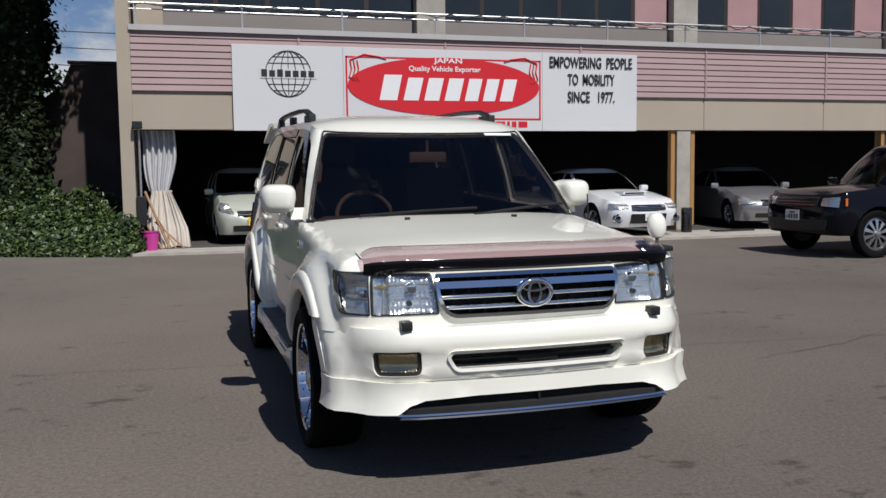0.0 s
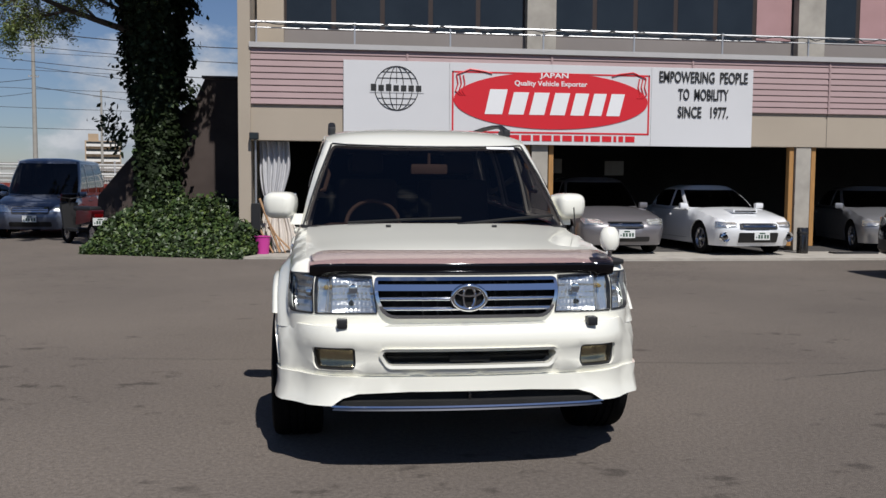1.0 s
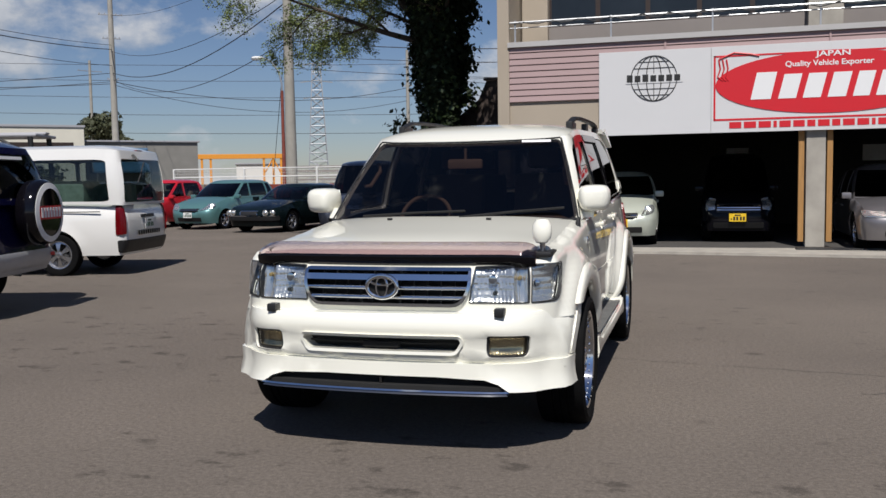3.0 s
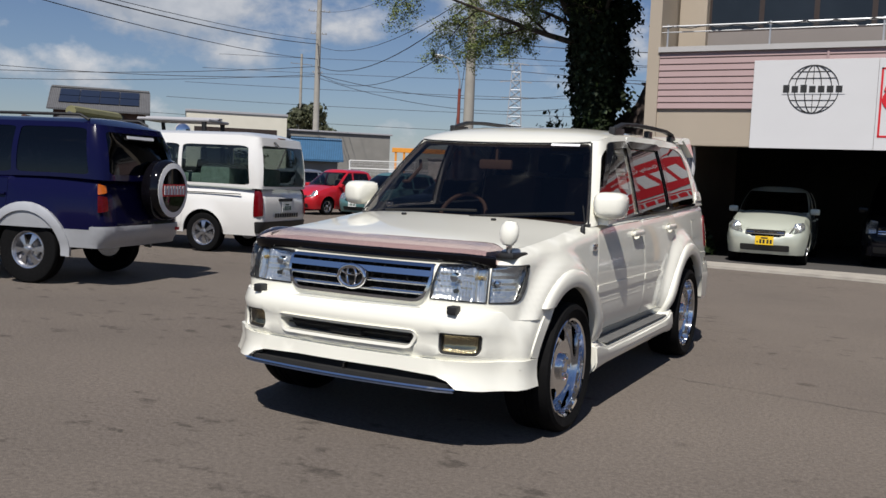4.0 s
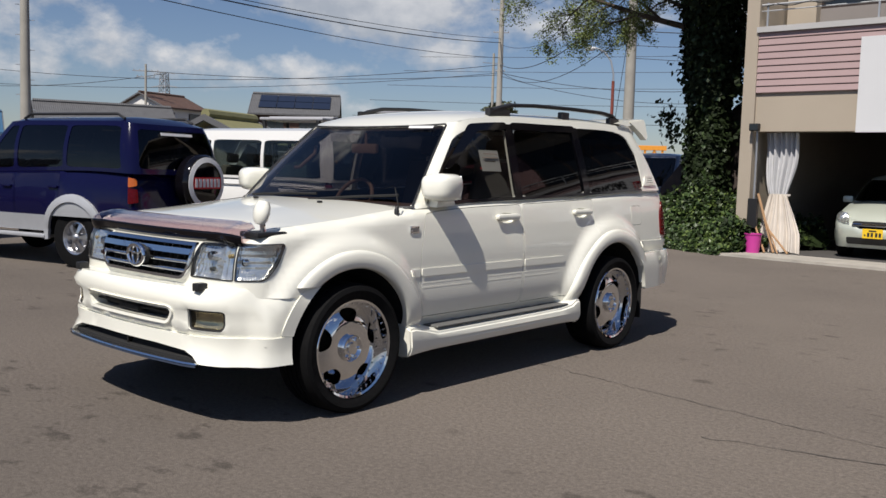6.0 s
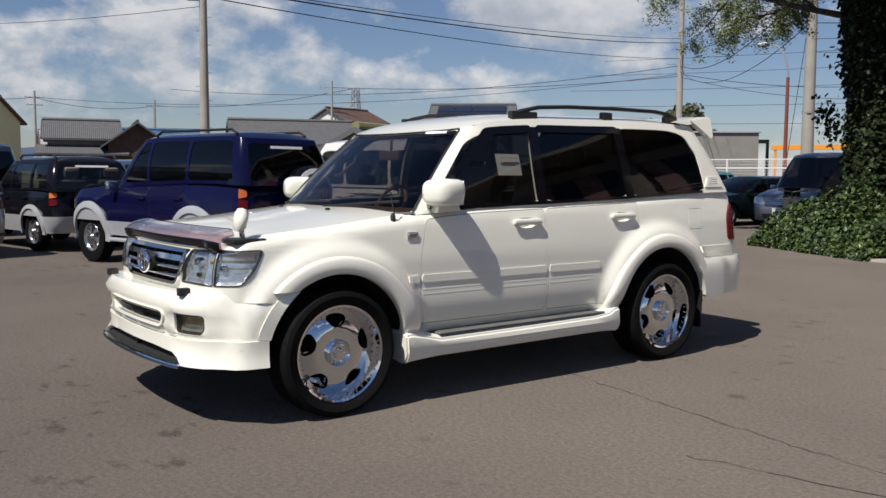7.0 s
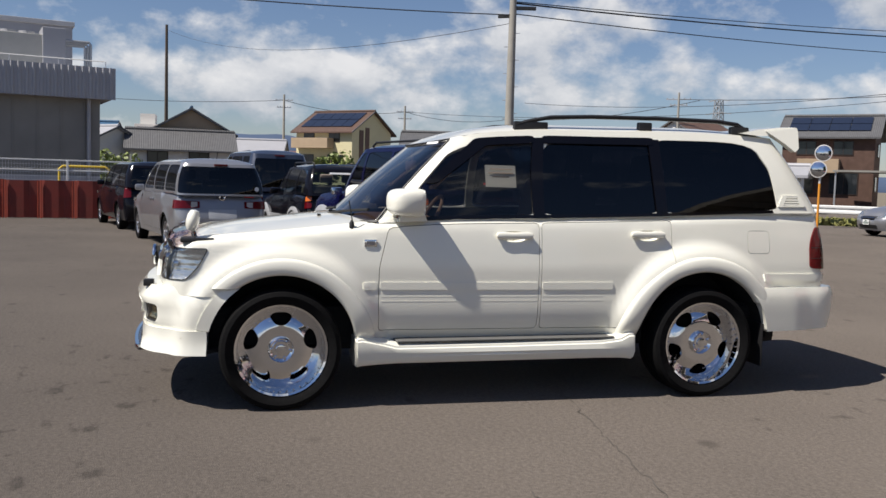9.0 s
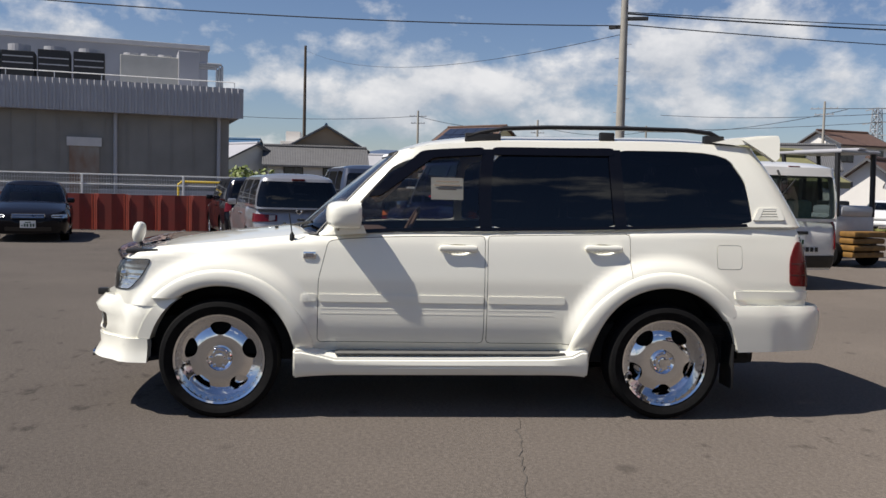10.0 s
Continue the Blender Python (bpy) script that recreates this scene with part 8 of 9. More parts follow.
utility_pole(-92.4, -5.35, 16.5, 0.22, (), "weathered dark wooden pole beyond the yard", BARK)
utility_pole(-24.2, -12.2, 9.5, 0.19, ((8.6, 0.7, 70),))
utility_pole(-80.0, 46.6, 11.2, 0.17, ((10.5, 1.3, 55), (9.9, 0.9, 55)))
utility_pole(-110.0, 8.0, 11.5, 0.2, ((10.8, 1.1, 80), (9.9, 0.9, 80)))
utility_pole(-112.0, 24.0, 11.0, 0.2, ((10.2, 1.1, 80), (9.3, 0.9, 80)))
utility_pole(-116.0, 40.0, 11.0, 0.2, ((10.2, 1.1, 80),))
utility_pole(-30.0, 92.0, 16.0, 0.26, ((12.0, 0.5, 20),))
utility_pole(-13.2, 62.0, 7.6, 0.14, ((7.2, 0.6, 0),))
utility_pole(-30.0, 120.0, 13.5, 0.2, ((12.6, 1.0, 0),))


def wire(a, b, sag, r=0.014):
    pts = [Vector(a).lerp(Vector(b), t) - Vector((0, 0, 4 * sag * t * (1 - t))) for t in np.linspace(0, 1, 17)]
    ob = part("overhead_cable", tube(pts, r, 5), CABLE)
    tagged(ob, "sagging black overhead cable between poles", "cable", "overhead cables")


PB, PG, PA, PD = (-26.53, 10.45), (-17.73, 35.58), (-51.8, 69.2), (-24.2, -12.2)
wire((*PB, 7.7), (*PD, 7.4), 0.25, 0.022); wire((*PB, 8.7), (*PD, 8.6), 0.35); wire((*PB, 9.1), (*PD, 8.9), 0.3)
wire((*PB, 7.75), (*PA, 12.7), 0.6, 0.022); wire((*PB, 8.15), (*PA, 14.2), 0.6, 0.034); wire((*PB, 8.2), (*PA, 14.6), 0.5, 0.02)
wire((*PG, 10.2), (*PA, 12.0), 1.6, 0.03); wire((*PG, 8.4), (*PA, 11.4), 1.8, 0.022); wire((*PG, 10.6), (*PA, 14.0), 1.4, 0.02)
wire((*PG, 12.6), (*PA, 17.4), 1.0); wire((*PG, 8.3), (6.0, 42.0, 8.6), 0.7, 0.022); wire((*PG, 7.6), (8.0, 44.0, 7.7), 0.5); wire((*PG, 7.0), (8.0, 46.0, 6.9), 0.5)
wire((*PA, 12.0), (-110, 40, 12.0), 1.6, 0.03); wire((*PA, 11.2), (-112, 24.0, 10.2), 1.8, 0.025); wire((-30.0, 92.0, 11.8), (*PA, 11.2), 1.6, 0.03); wire((-30.0, 92.0, 10.4), (*PA, 10.9), 1.9, 0.025)
wire((-30.0, 92.0, 13.0), (40, 110, 13.0), 2.0, 0.03); wire((-30.0, 92.0, 11.0), (40, 112, 10.0), 2.0, 0.03)
wire((-110, 8, 10.8), (-112, 24, 10.2), 0.8, 0.03); wire((-112, 24, 10.2), (-116, 40, 10.2), 0.8, 0.03); wire((-116, 40, 10.2), (-80, 49, 10.5), 0.8, 0.03); wire((-110, 8, 10.8), (-108, -30, 11), 1.0, 0.03)
wire((-80, 46.6, 10.5), (*PA, 11.0), 0.6, 0.03); wire((*PB, 7.4), (-92.4, -5.35, 16.0), 1.5, 0.012)
for k in range(5):
    wire((-160, 150 + 6 * k, 14 + 4.2 * k), (90, 215 + 4 * k, 15 + 4.2 * k), 3.0, 0.05)
# stay wire from the tall pole
wire((*PG, 9.6), (-18.6, 34.9, 0.0), 0.0, 0.015)


def street_lamp():
    root = thing("street_lamp", "street lamp on a red-brown pole with a curved arm", "street lamp", pose(-15.87, 30.91, 0))
    part("pole", lathe([(0.09, 0), (0.065, 5.4), (0, 5.4)], 12), REDBROWN, root, smooth=True)
    arc = [(-0.0, 0, 5.2), (0, 0, 5.7), (-0.12, -0.05, 6.25), (-0.40, -0.15, 6.65), (-0.80, -0.30, 6.85)]
    part("arm", tube(arc, 0.04, 8), STEEL, root, smooth=True)
    hd = part("lamp_head", lathe([(0, 0.10), (0.14, 0.08), (0.20, 0.0), (0.17, -0.09), (0, -0.12)], 18), WHITEMETAL, root, smooth=True)
    hd.location, hd.scale = (-0.98, -0.36, 6.80), (1.3, 0.9, 0.8)


street_lamp()


def lattice_tower(x, y, h, w, label="grey steel lattice tower for high-voltage lines"):
    root = thing("pylon", label, "pylon", pose(x, y, 0, 0, 0, 25), "pylons")
    bm = bmesh.new()
    n = 14
    at = lambda k, i: Vector((w * (1 - 0.62 * k / n) * (1, 1, -1, -1)[i % 4], w * (1 - 0.62 * k / n) * (1, -1, -1, 1)[i % 4], h * k / n))
    for k in range(n):
        for i in range(4):
            add_tube(bm, [at(k, i), at(k + 1, i)], 0.14, 4, False)
            add_tube(bm, [at(k, i), at(k + 1, i + 1)], 0.08, 3, False)
            add_tube(bm, [at(k, i + 1), at(k + 1, i)], 0.08, 3, False)
            add_tube(bm, [at(k, i), at(k, i + 1)], 0.08, 3, False)
    part("lattice", bm, STEEL, root)
    for z, r in ((h * 0.99, 3.2), (h * 0.85, 4.0), (h * 0.72, 3.4)):
        part("cross_arm", tube([(-r, 0, z), (0, 0, z + 0.5), (r, 0, z)], 0.16, 4), STEEL, root)


lattice_tower(-91, 206, 31, 2.6)
lattice_tower(-215, 132, 25, 2.0)
lattice_tower(-40, 420, 36, 2.6)


# ---- fences, guard rail, mirrors ----
def mesh_fence(name, a, b, base, top, label, posts=3.0):
    """Rust-red sheet panels below and a white mesh fence above them, between two points."""
    a, b = Vector((*a, 0)), Vector((*b, 0))
    L = (b - a).length
    ang = math.degrees(math.atan2((b - a).y, (b - a).x))
    root = thing(name, label, "fence", Matrix.Translation(a) @ pose(0, 0, 0, 0, 0, ang))
    n = round(L / 0.9)
    for k in range(n):
        x0, x1 = L * k / n, L * (k + 1) / n
        q = (x1 - x0) / 4
        poly = [(x0, 0.0), (x0 + q * 0.6, -0.05), (x0 + q * 2.2, -0.05), (x0 + q * 2.8, 0.0), (x1, 0.0), (x1, 0.012), (x0 + q * 2.8, 0.012), (x0 + q * 2.2, -0.038), (x0 + q * 0.6, -0.038), (x0, 0.012)]
        part("sheet", prism(poly, 0.02, base + 0.015 * math.sin(k * 2.1), "xy"), RUST, root)
        for dx in (-0.055, 0.025):
            part("stay", box(x0 + dx, x0 + dx + 0.03, -0.085, -0.052, 0.0, base, 0.004), BRIGHTRED, root)
    m = round(L / posts)
    for k in range(m + 1):
        x = L * k / m
        part("post", box(x - 0.03, x + 0.03, 0.10, 0.16, 0, top, 0.006), WHITEMETAL, root)
    bm = bmesh.new()
    for z in np.arange(base - 0.1, top, 0.11):
        add_box(bm, 0, L, 0.125, 0.131, z, z + 0.006)
    for x in np.arange(0, L, 0.075):
        add_box(bm, x, x + 0.005, 0.126, 0.131, base - 0.1, top - 0.01)
    tagged(part("mesh_wire", bm, WHITEMETAL, root), kind="stuff")
    for z in (top, (base + top) / 2):
        part("rail", box(0, L, 0.115, 0.145, z - 0.02, z + 0.02, 0.005), WHITEMETAL, root)


mesh_fence("sheet_fence", (-20.0, -16.0), (-21.5, -1.6), 1.08, 1.66, "rust-red sheet fence with white mesh above, bordering the yard")
mesh_fence("mesh_fence", (-18.3, 26.0), (-3.6, 27.2), 1.36, 2.0, "white mesh fence over rust-red sheets behind the parked cars")


def guard_rail():
    root = thing("guard_rail", "white steel guard rail along the road verge", "guard rail")
    a, b = Vector((-33.5, 14.2, 0)), Vector((-17.6, 33.4, 0))
    d = (b - a).normalized()
    nrm = Vector((d.y, -d.x, 0))
    prof = [(0.0, 0.50), (0.04, 0.53), (0.04, 0.60), (0.0, 0.655), (0.0, 0.695), (0.04, 0.75), (0.04, 0.82), (0.0, 0.85), (-0.012, 0.85), (0.028, 0.815), (0.028, 0.755), (-0.012, 0.70), (-0.012, 0.65), (0.028, 0.595), (0.028, 0.535), (-0.012, 0.50)]
    bm = bmesh.new()
    r0, r1 = [bm.verts.new(a + nrm * x + Vector((0, 0, z))) for x, z in prof], [bm.verts.new(b + nrm * x + Vector((0, 0, z))) for x, z in prof]
    for i in range(len(prof)):
        j = (i + 1) % len(prof)
        bm.faces.new((r0[i], r0[j], r1[j], r1[i]))
    part("beam", bm, WHITEMETAL, root)
    L = (b - a).length
    for k in range(int(L / 2) + 1):
        p = a + d * 2 * k - nrm * 0.08
        part("post", lathe([(0.06, 0), (0.06, 0.80), (0, 0.82)], 10, Matrix.Translation(p)), WHITEMETAL, root)
    # grass verge behind the rail
    bm = bmesh.new()
    q = [bm.verts.new(v) for v in (a - nrm * 0.3, b - nrm * 0.3, b - nrm * 3.0, a - nrm * 3.0)]
    bm.faces.new(q)
    g = part("verge", bm, GRASSM)
    for v in g.data.vertices:
        v.co.z = 0.012
    tagged(g, "dry grass verge behind the guard rail", "grass", kind="structure")
    rng = np.random.default_rng(8)
    pts = [tuple(a + d * L * rng.random() - nrm * rng.uniform(0.15, 2.8) + Vector((0, 0, rng.uniform(0.03, 0.25)))) for _ in range(5000)]
    tufts = leaves("grass_tufts", pts, [(0.3, 0.2, 0.2)] * len(pts), 0.22, GRASSM, None)
    tagged(tufts, "ragged yellow-green grass along the verge", "grass")


guard_rail()


def traffic_mirror():
    root = thing("traffic_mirror", "pair of round convex mirrors on an orange and grey post", "traffic mirror", pose(-24.0, 22.35, 0, 0, 0, 42))
    part("post", tube([(0, 0, 0), (0, 0, 1.7)], 0.045, 10), ORANGE, root, smooth=True)
    part("upper_post", tube([(0, 0, 1.7), (0, 0, 3.1)], 0.042, 10), CAPM, root, "pale grey upper post", smooth=True)
    for z, x in ((2.88, 0.10), (2.25, -0.06)):
        mm = part("mirror_dish", lathe([(0, -0.10), (0.12, -0.09), (0.22, -0.062), (0.29, -0.03)], 28, Matrix.Translation((x, -0.08, z)), "y"), CHROME, root, smooth=True)
        part("mirror_rim", lathe([(0.288, -0.035), (0.325, -0.03), (0.31, 0.03), (0, 0.05)], 28, Matrix.Translation((x, -0.08, z)), "y"), CAPM, root, smooth=True)


traffic_mirror()


def yellow_rail():
    root = thing("hoop_rail", "yellow steel hoop rail behind the fence", "rail")
    part("hoop", tube([(-23.2, -5.0, 0), (-23.2, -5.0, 1.42), (-23.22, -4.9, 1.5), (-23.4, -3.7, 1.5), (-23.42, -3.6, 1.42), (-23.42, -3.6, 0)], 0.04, 8), YELLOW, root, smooth=True)


yellow_rail()


# ---- houses and works round about ----
def house(name, label, x, y, w, d, eave, ridge, rz, wall, roof, windows=(), storey=None, solar=False, balcony=None, over=0.6):
    """A gabled house: ridge along its own x; windows: (side, x, z, width, height) with side f, b, l or r."""
    root = thing(name, label, "house", pose(x, y, 0, 0, 0, rz), "houses round the yard")
    hw, hd = w / 2, d / 2
    part("wall", prism([(-hd, 0), (hd, 0), (hd, eave), (0, ridge - 0.15), (-hd, eave)], -hw, hw), wall, root)
    k = (ridge - eave) / hd
    for sd in (1, -1):
        part("roof", prism([(0, ridge), (sd * (hd + over), ridge - k * (hd + over)), (sd * (hd + over), ridge - k * (hd + over) - 0.16), (0, ridge - 0.16)], -hw - over * 0.7, hw + over * 0.7), roof, root)
        for q in (1, -1):
            part("barge_board", prism([(0, ridge + 0.04), (sd * (hd + over), ridge - k * (hd + over) + 0.02), (sd * (hd + over), ridge - k * (hd + over) - 0.12), (0, ridge - 0.12)], q * (hw + over * 0.7), q * (hw + over * 0.7 + 0.08)), TILEGREY, root)
    part("ridge_cap", tube([(-hw - over * 0.7, 0, ridge + 0.05), (hw + over * 0.7, 0, ridge + 0.05)], 0.14, 8), roof, root)
    if solar:
        ln = math.hypot(hd, ridge - eave)
        a = math.degrees(math.atan(k))
        cols = max(2, int(w / 1.6))
        for i in range(cols):
            for j in range(2):
                x0 = -hw + 0.4 + (w - 0.8) * i / cols
                part("solar_panel", box(x0, x0 + (w - 0.8) / cols - 0.06, -ln * (0.12 + 0.4 * j) - ln * 0.37, -ln * (0.12 + 0.4 * j), 0.06, 0.11, 0, pose(0, 0, ridge, a, 0, 0)), SOLAR, root)
    if storey:
        for sd in (1, -1):
            part("lower_roof", prism([(sd * hd, storey + 0.9), (sd * (hd + 1.5), storey + 0.2), (sd * (hd + 1.5), storey + 0.06), (sd * hd, storey + 0.7)], -hw - 0.9, hw + 0.9), roof, root)
    for s, u, z, ww, hh in windows:
        m = {"f": pose(u, -hd, z), "b": pose(u, hd, z, 0, 0, 180), "r": pose(hw, u, z, 0, 0, 90), "l": pose(-hw, u, z, 0, 0, -90)}[s]
        f = part("window", box(-ww / 2 - 0.08, ww / 2 + 0.08, -0.06, 0.02, -hh / 2 - 0.08, hh / 2 + 0.08, 0, m), BRONZE, root)
        for q in (-1, 1):
            part("pane", box(min(0.03 * q, q * ww / 2), max(0.03 * q, q * ww / 2), -0.075, -0.062, -hh / 2, hh / 2, 0, m), DARKPANE, f)
    if balcony:
        u, z, ww = balcony
        part("balcony", box(u - ww / 2, u + ww / 2, -hd - 1.3, -hd, z - 0.2, z + 1.0, 0.02), TANWALL, root)
    return root


W2 = [("f", -2.2, 4.6, 1.5, 1.1), ("f", 1.6, 4.6, 1.5, 1.1), ("f", -2.4, 1.5, 1.7, 1.8), ("f", 1.8, 1.5, 2.2, 1.8), ("r", 0.4, 4.5, 1.4, 1.1), ("r", -1.2, 1.5, 1.4, 1.2), ("l", 0.4, 4.2, 1.4, 1.1)]
house("house", "pale yellow two-storey house with solar panels and balcony", -105.0, 15.0, 8.4, 8.0, 7.0, 9.35, 45, CREAM, TILEBROWN, [(s, u, z + 1.5, a, b) for s, u, z, a, b in W2[:4]], None, True, (-1.2, 4.9, 5.5))
for z in (1.0,):
    p = thing("wall_panel", "brown vertical wall strips on the yellow house", "wall panel", pose(-105.0, 15.0, 0, 0, 0, 45))
    for u in (-2.2, -1.0):
        part("strip", box(4.2, 4.26, u - 0.4, u + 0.4, 0, 7.6 - abs(u) * 0.3), TILEBROWN, p)
house("house", "gabled blue-tiled house with tan walls behind a lower roof", -83.5, -2.8, 9.0, 7.0, 5.2, 7.2, 4, TANWALL, TILEBLUE, [("r", 0.5, 4.6, 1.4, 0.9)])
house("house", "low front range with grey tiled roof", -78.5, -3.4, 8.6, 4.4, 3.7, 5.1, 94, WHITEWALL, TILEGREY, [("f", -2.0, 2.6, 1.6, 1.0), ("f", 1.5, 2.6, 1.6, 1.0)])
house("house", "low house with pale sheet roof", -80.0, -11.3, 8.0, 6.0, 3.8, 5.2, 40, WHITEWALL, SHEET, W2[2:4])
house("house", "low house under a blue roof", -95.0, -15.0, 9.0, 7.0, 4.6, 6.4, 80, WHITEWALL, TILEBLUE, W2[2:4])
house("house", "brown two-storey house with solar roof", -65.2, 54.2, 7.6, 6.0, 6.5, 8.2, 46, BROWNWALL, TILEGREY, [(s, u * 0.8, z + 0.6, a, b) for s, u, z, a, b in W2], None, True, (-0.6, 3.2, 3.4))
house("house", "white house with a brown tiled roof", -82.0, 49.7, 6.0, 6.0, 7.1, 8.4, 105, WHITEWALL, TILEBROWN, [(s, u, z + 1.2, a, b) for s, u, z, a, b in W2], over=0.45)
house("house", "single-storey annex with brown tiled roof", -47.0, 33.2, 4.6, 3.6, 2.7, 4.0, 130, WHITEWALL, TILEBROWN, W2[2:4])
house("house", "small white sheet metal store", -43.2, 33.6, 3.0, 2.6, 2.5, 2.9, 50, WHITEWALL, SHEET)
house("house", "long low house with grey tiled roof", -63.2, 33.0, 9.5, 6.5, 4.0, 5.7, 70, WHITEWALL, TILEGREY, W2[2:4])
house("house", "grey tiled house of two tiers", -73.5, 18.9, 5.2, 5.6, 4.3, 5.6, 75, GREYWALL, TILEGREY, W2[2:4], 2.6)
house("house", "low house with a dark red-brown timber gable", -71.5, 22.7, 6.0, 4.5, 3.8, 5.4, 165, BROWNWALL, TILEGREY, W2[2:4])
house("house", "low shed under blue sheet metal", -43.0, 57.4, 3.4, 3.2, 3.0, 4.2, 40, SHEETDARK, TILEBLUE)
house("house", "low shed under blue sheet metal", -79.0, 27.5, 7.0, 5.0, 3.8, 5.3, 70, SHEETDARK, TILEBLUE)
# olive tarp, with an added small gabled store standing in for it
house("house", "low olive tarp roof, built as a small store", -16.3, 11.5, 1.6, 2.0, 2.18, 2.62, 112, SHEETDARK, mat("olive_sheet", (0.22, 0.21, 0.10), rough=0.6, var=0.2))
house("house", "small store with grey sheet roof", -93.0, 24.0, 7.0, 5.0, 4.2, 5.6, 80, WHITEWALL, SHEET)
house("house", "small store with grey sheet roof", -97.0, 4.0, 6.0, 5.0, 4.0, 5.2, 80, TANWALL, SHEET)


def workshop():
    root = thing("workshop", "cream flat-roofed workshop with a brown window band", "building")
    root.matrix_basis = pose(-53.5, 59.5, 0, 0, 0, 44)
    part("wall", box(-4.5, 4.5, 0, 14, 0, 6.55, 0.02), PALEWALL, root)
    part("roof_edge", box(-4.6, 4.6, -0.1, 14.1, 6.5, 6.7, 0.02), SHEET, root)
    part("window_band", box(-3.8, 3.6, -0.04, 0.0, 4.5, 5.2), BRONZE, root)
    part("doorway", box(-3.2, -0.4, -0.03, 0.02, 0, 3.3), DARKPANE, root)
    part("shutter", box(-0.3, 1.1, -0.06, 0.02, 0, 3.3), SHEET, root)
    part("side_wing", box(4.5, 15.0, 3.0, 14, 0, 5.4, 0.02), SHEETDARK, root)
    part("wing_roof", box(4.4, 15.2, 2.8, 14.1, 5.4, 5.55, 0.02), SHEET, root)
    part("window_band", box(5.0, 8.6, 2.96, 3.0, 3.9, 4.9), DARKPANE, root)
    r2 = thing("carport", "steel carport with a dark flat roof", "carport", pose(-57.5, 52.0, 0, 0, 0, 44))
    part("roof", box(-2.4, 2.4, -2.5, 2.5, 3.0, 3.15), SHEETDARK, r2)
    for x in (-2.2, 2.2):
        part("post", box(x - 0.06, x + 0.06, -2.3, -2.18, 0, 3.0), STEEL, r2)


workshop()


def factory():
    """Grey works hall with a corrugated band, plant on its roof."""
    root = thing("factory", "grey works hall with corrugated band and rooftop cooling plant", "building", pose(-31.53, -30.68, 0, 0, 0, 104.4))
    L, D = 26.0, 24.0
    part("wall", box(0, L, 0.35, D, 0, 4.7, 0.02), SHEETDARK, root)
    n = 90
    for a, b, z0, z1, mt, nm in ((0, L + 0.35, 4.62, 6.05, SHEET, "band"),):
        pts = []
        q = (b - a) / n
        bm = bmesh.new()
        lo, hi = [], []
        for k in range(n + 1):
            for dx, dy in ((0, 0), (q * 0.3, 0), (q * 0.45, 0.05), (q * 0.85, 0.05)):
                lo.append(bm.verts.new((a + k * q + dx, -0.3 + dy, z0))); hi.append(bm.verts.new((a + k * q + dx, -0.3 + dy, z1)))
        for i in range(len(lo) - 1):
            bm.faces.new((lo[i], lo[i + 1], hi[i + 1], hi[i]))
        part(nm, bm, mt, root)
    part("band_core", box(0, L + 0.35, -0.24, D, 4.62, 6.05), SHEET, root)
    part("band_end", box(L + 0.34, L + 0.40, -0.28, D, 4.60, 6.06), SHEET, root)
    part("upper_hall", box(0, L - 0.5, 6.5, D, 6.0, 8.8, 0.02), SHEET, root)
    part("upper_edge", box(0, L - 0.4, 6.4, D, 8.7, 8.95, 0.02), CAPM, root)
    for x in (L - 0.5, L - 5.2, L - 10.6, L - 16):
        part("downpipe", tube([(x, 0.22, 4.62), (x, 0.22, 0)], 0.09, 8), SHEET, root)
    for k in range(26):
        part("wall_rib", box(k + 0.3, k + 0.36, 0.32, 0.36, 1.0, 4.6), SHEETDARK, root)
    part("skirting", box(0.01, L, 0.30, 0.348, 0, 1.1), SHEET, root)
    part("shutter_door", box(L - 7.2, L - 5.9, 0.26, 0.34, 0, 3.05), WORNDOOR, root, "grey shutter door streaked with rust")
    part("shutter_box", box(L - 7.3, L - 5.8, 0.18, 0.34, 3.05, 3.45), CAPM, root)
    part("doorway", box(L - 12.0, L - 10.5, 0.28, 0.34, 0, 3.4), DARKPANE, root)
    part("door", box(L - 11.8, L - 10.9, 0.22, 0.28, 0, 3.0), SHEET, root)
    rail = bmesh.new()
    add_tube(rail, [(0, 0, 6.35), (L + 0.2, 0, 6.35)], 0.025, 5)
    for k in range(14):
        add_tube(rail, [(0.2 + k * 2, 0, 6.0), (0.2 + k * 2, 0, 6.35)], 0.02, 5)
    part("roof_rail", rail, WHITEMETAL, root)
    plant = thing("cooling_plant", "row of rooftop condenser units", "cooling plant", pose(-31.53, -30.68, 6.05, 0, 0, 104.4))
    for k in range(7):
        x = L - 7.1 - k * 1.55
        u = part("condenser", box(x, x + 1.4, 2.0, 3.6, 0.2, 1.38 + 0.14 * (k % 3 != 2), 0.03), PLASTIC, plant)
        part("fan_ring", lathe([(0.5, 1.38), (0.5, 1.74), (0.42, 1.74), (0.42, 1.5)], 20, Matrix.Translation((x + 0.7, 2.8, 0))), SHEET, u)
        for z in (0.5, 0.8, 1.1):
            part("louvre", box(x + 0.05, x + 1.35, 1.97, 2.0, z, z + 0.05), SHEET, u)
    c = part("chiller", box(L - 5.0, L - 1.5, 2.0, 3.6, 0.1, 1.55, 0.03), PLANTGREY, plant)
    part("chiller_hood", box(L - 2.3, L - 1.3, 1.9, 3.6, 0.1, 1.9, 0.03), SHEET, plant)
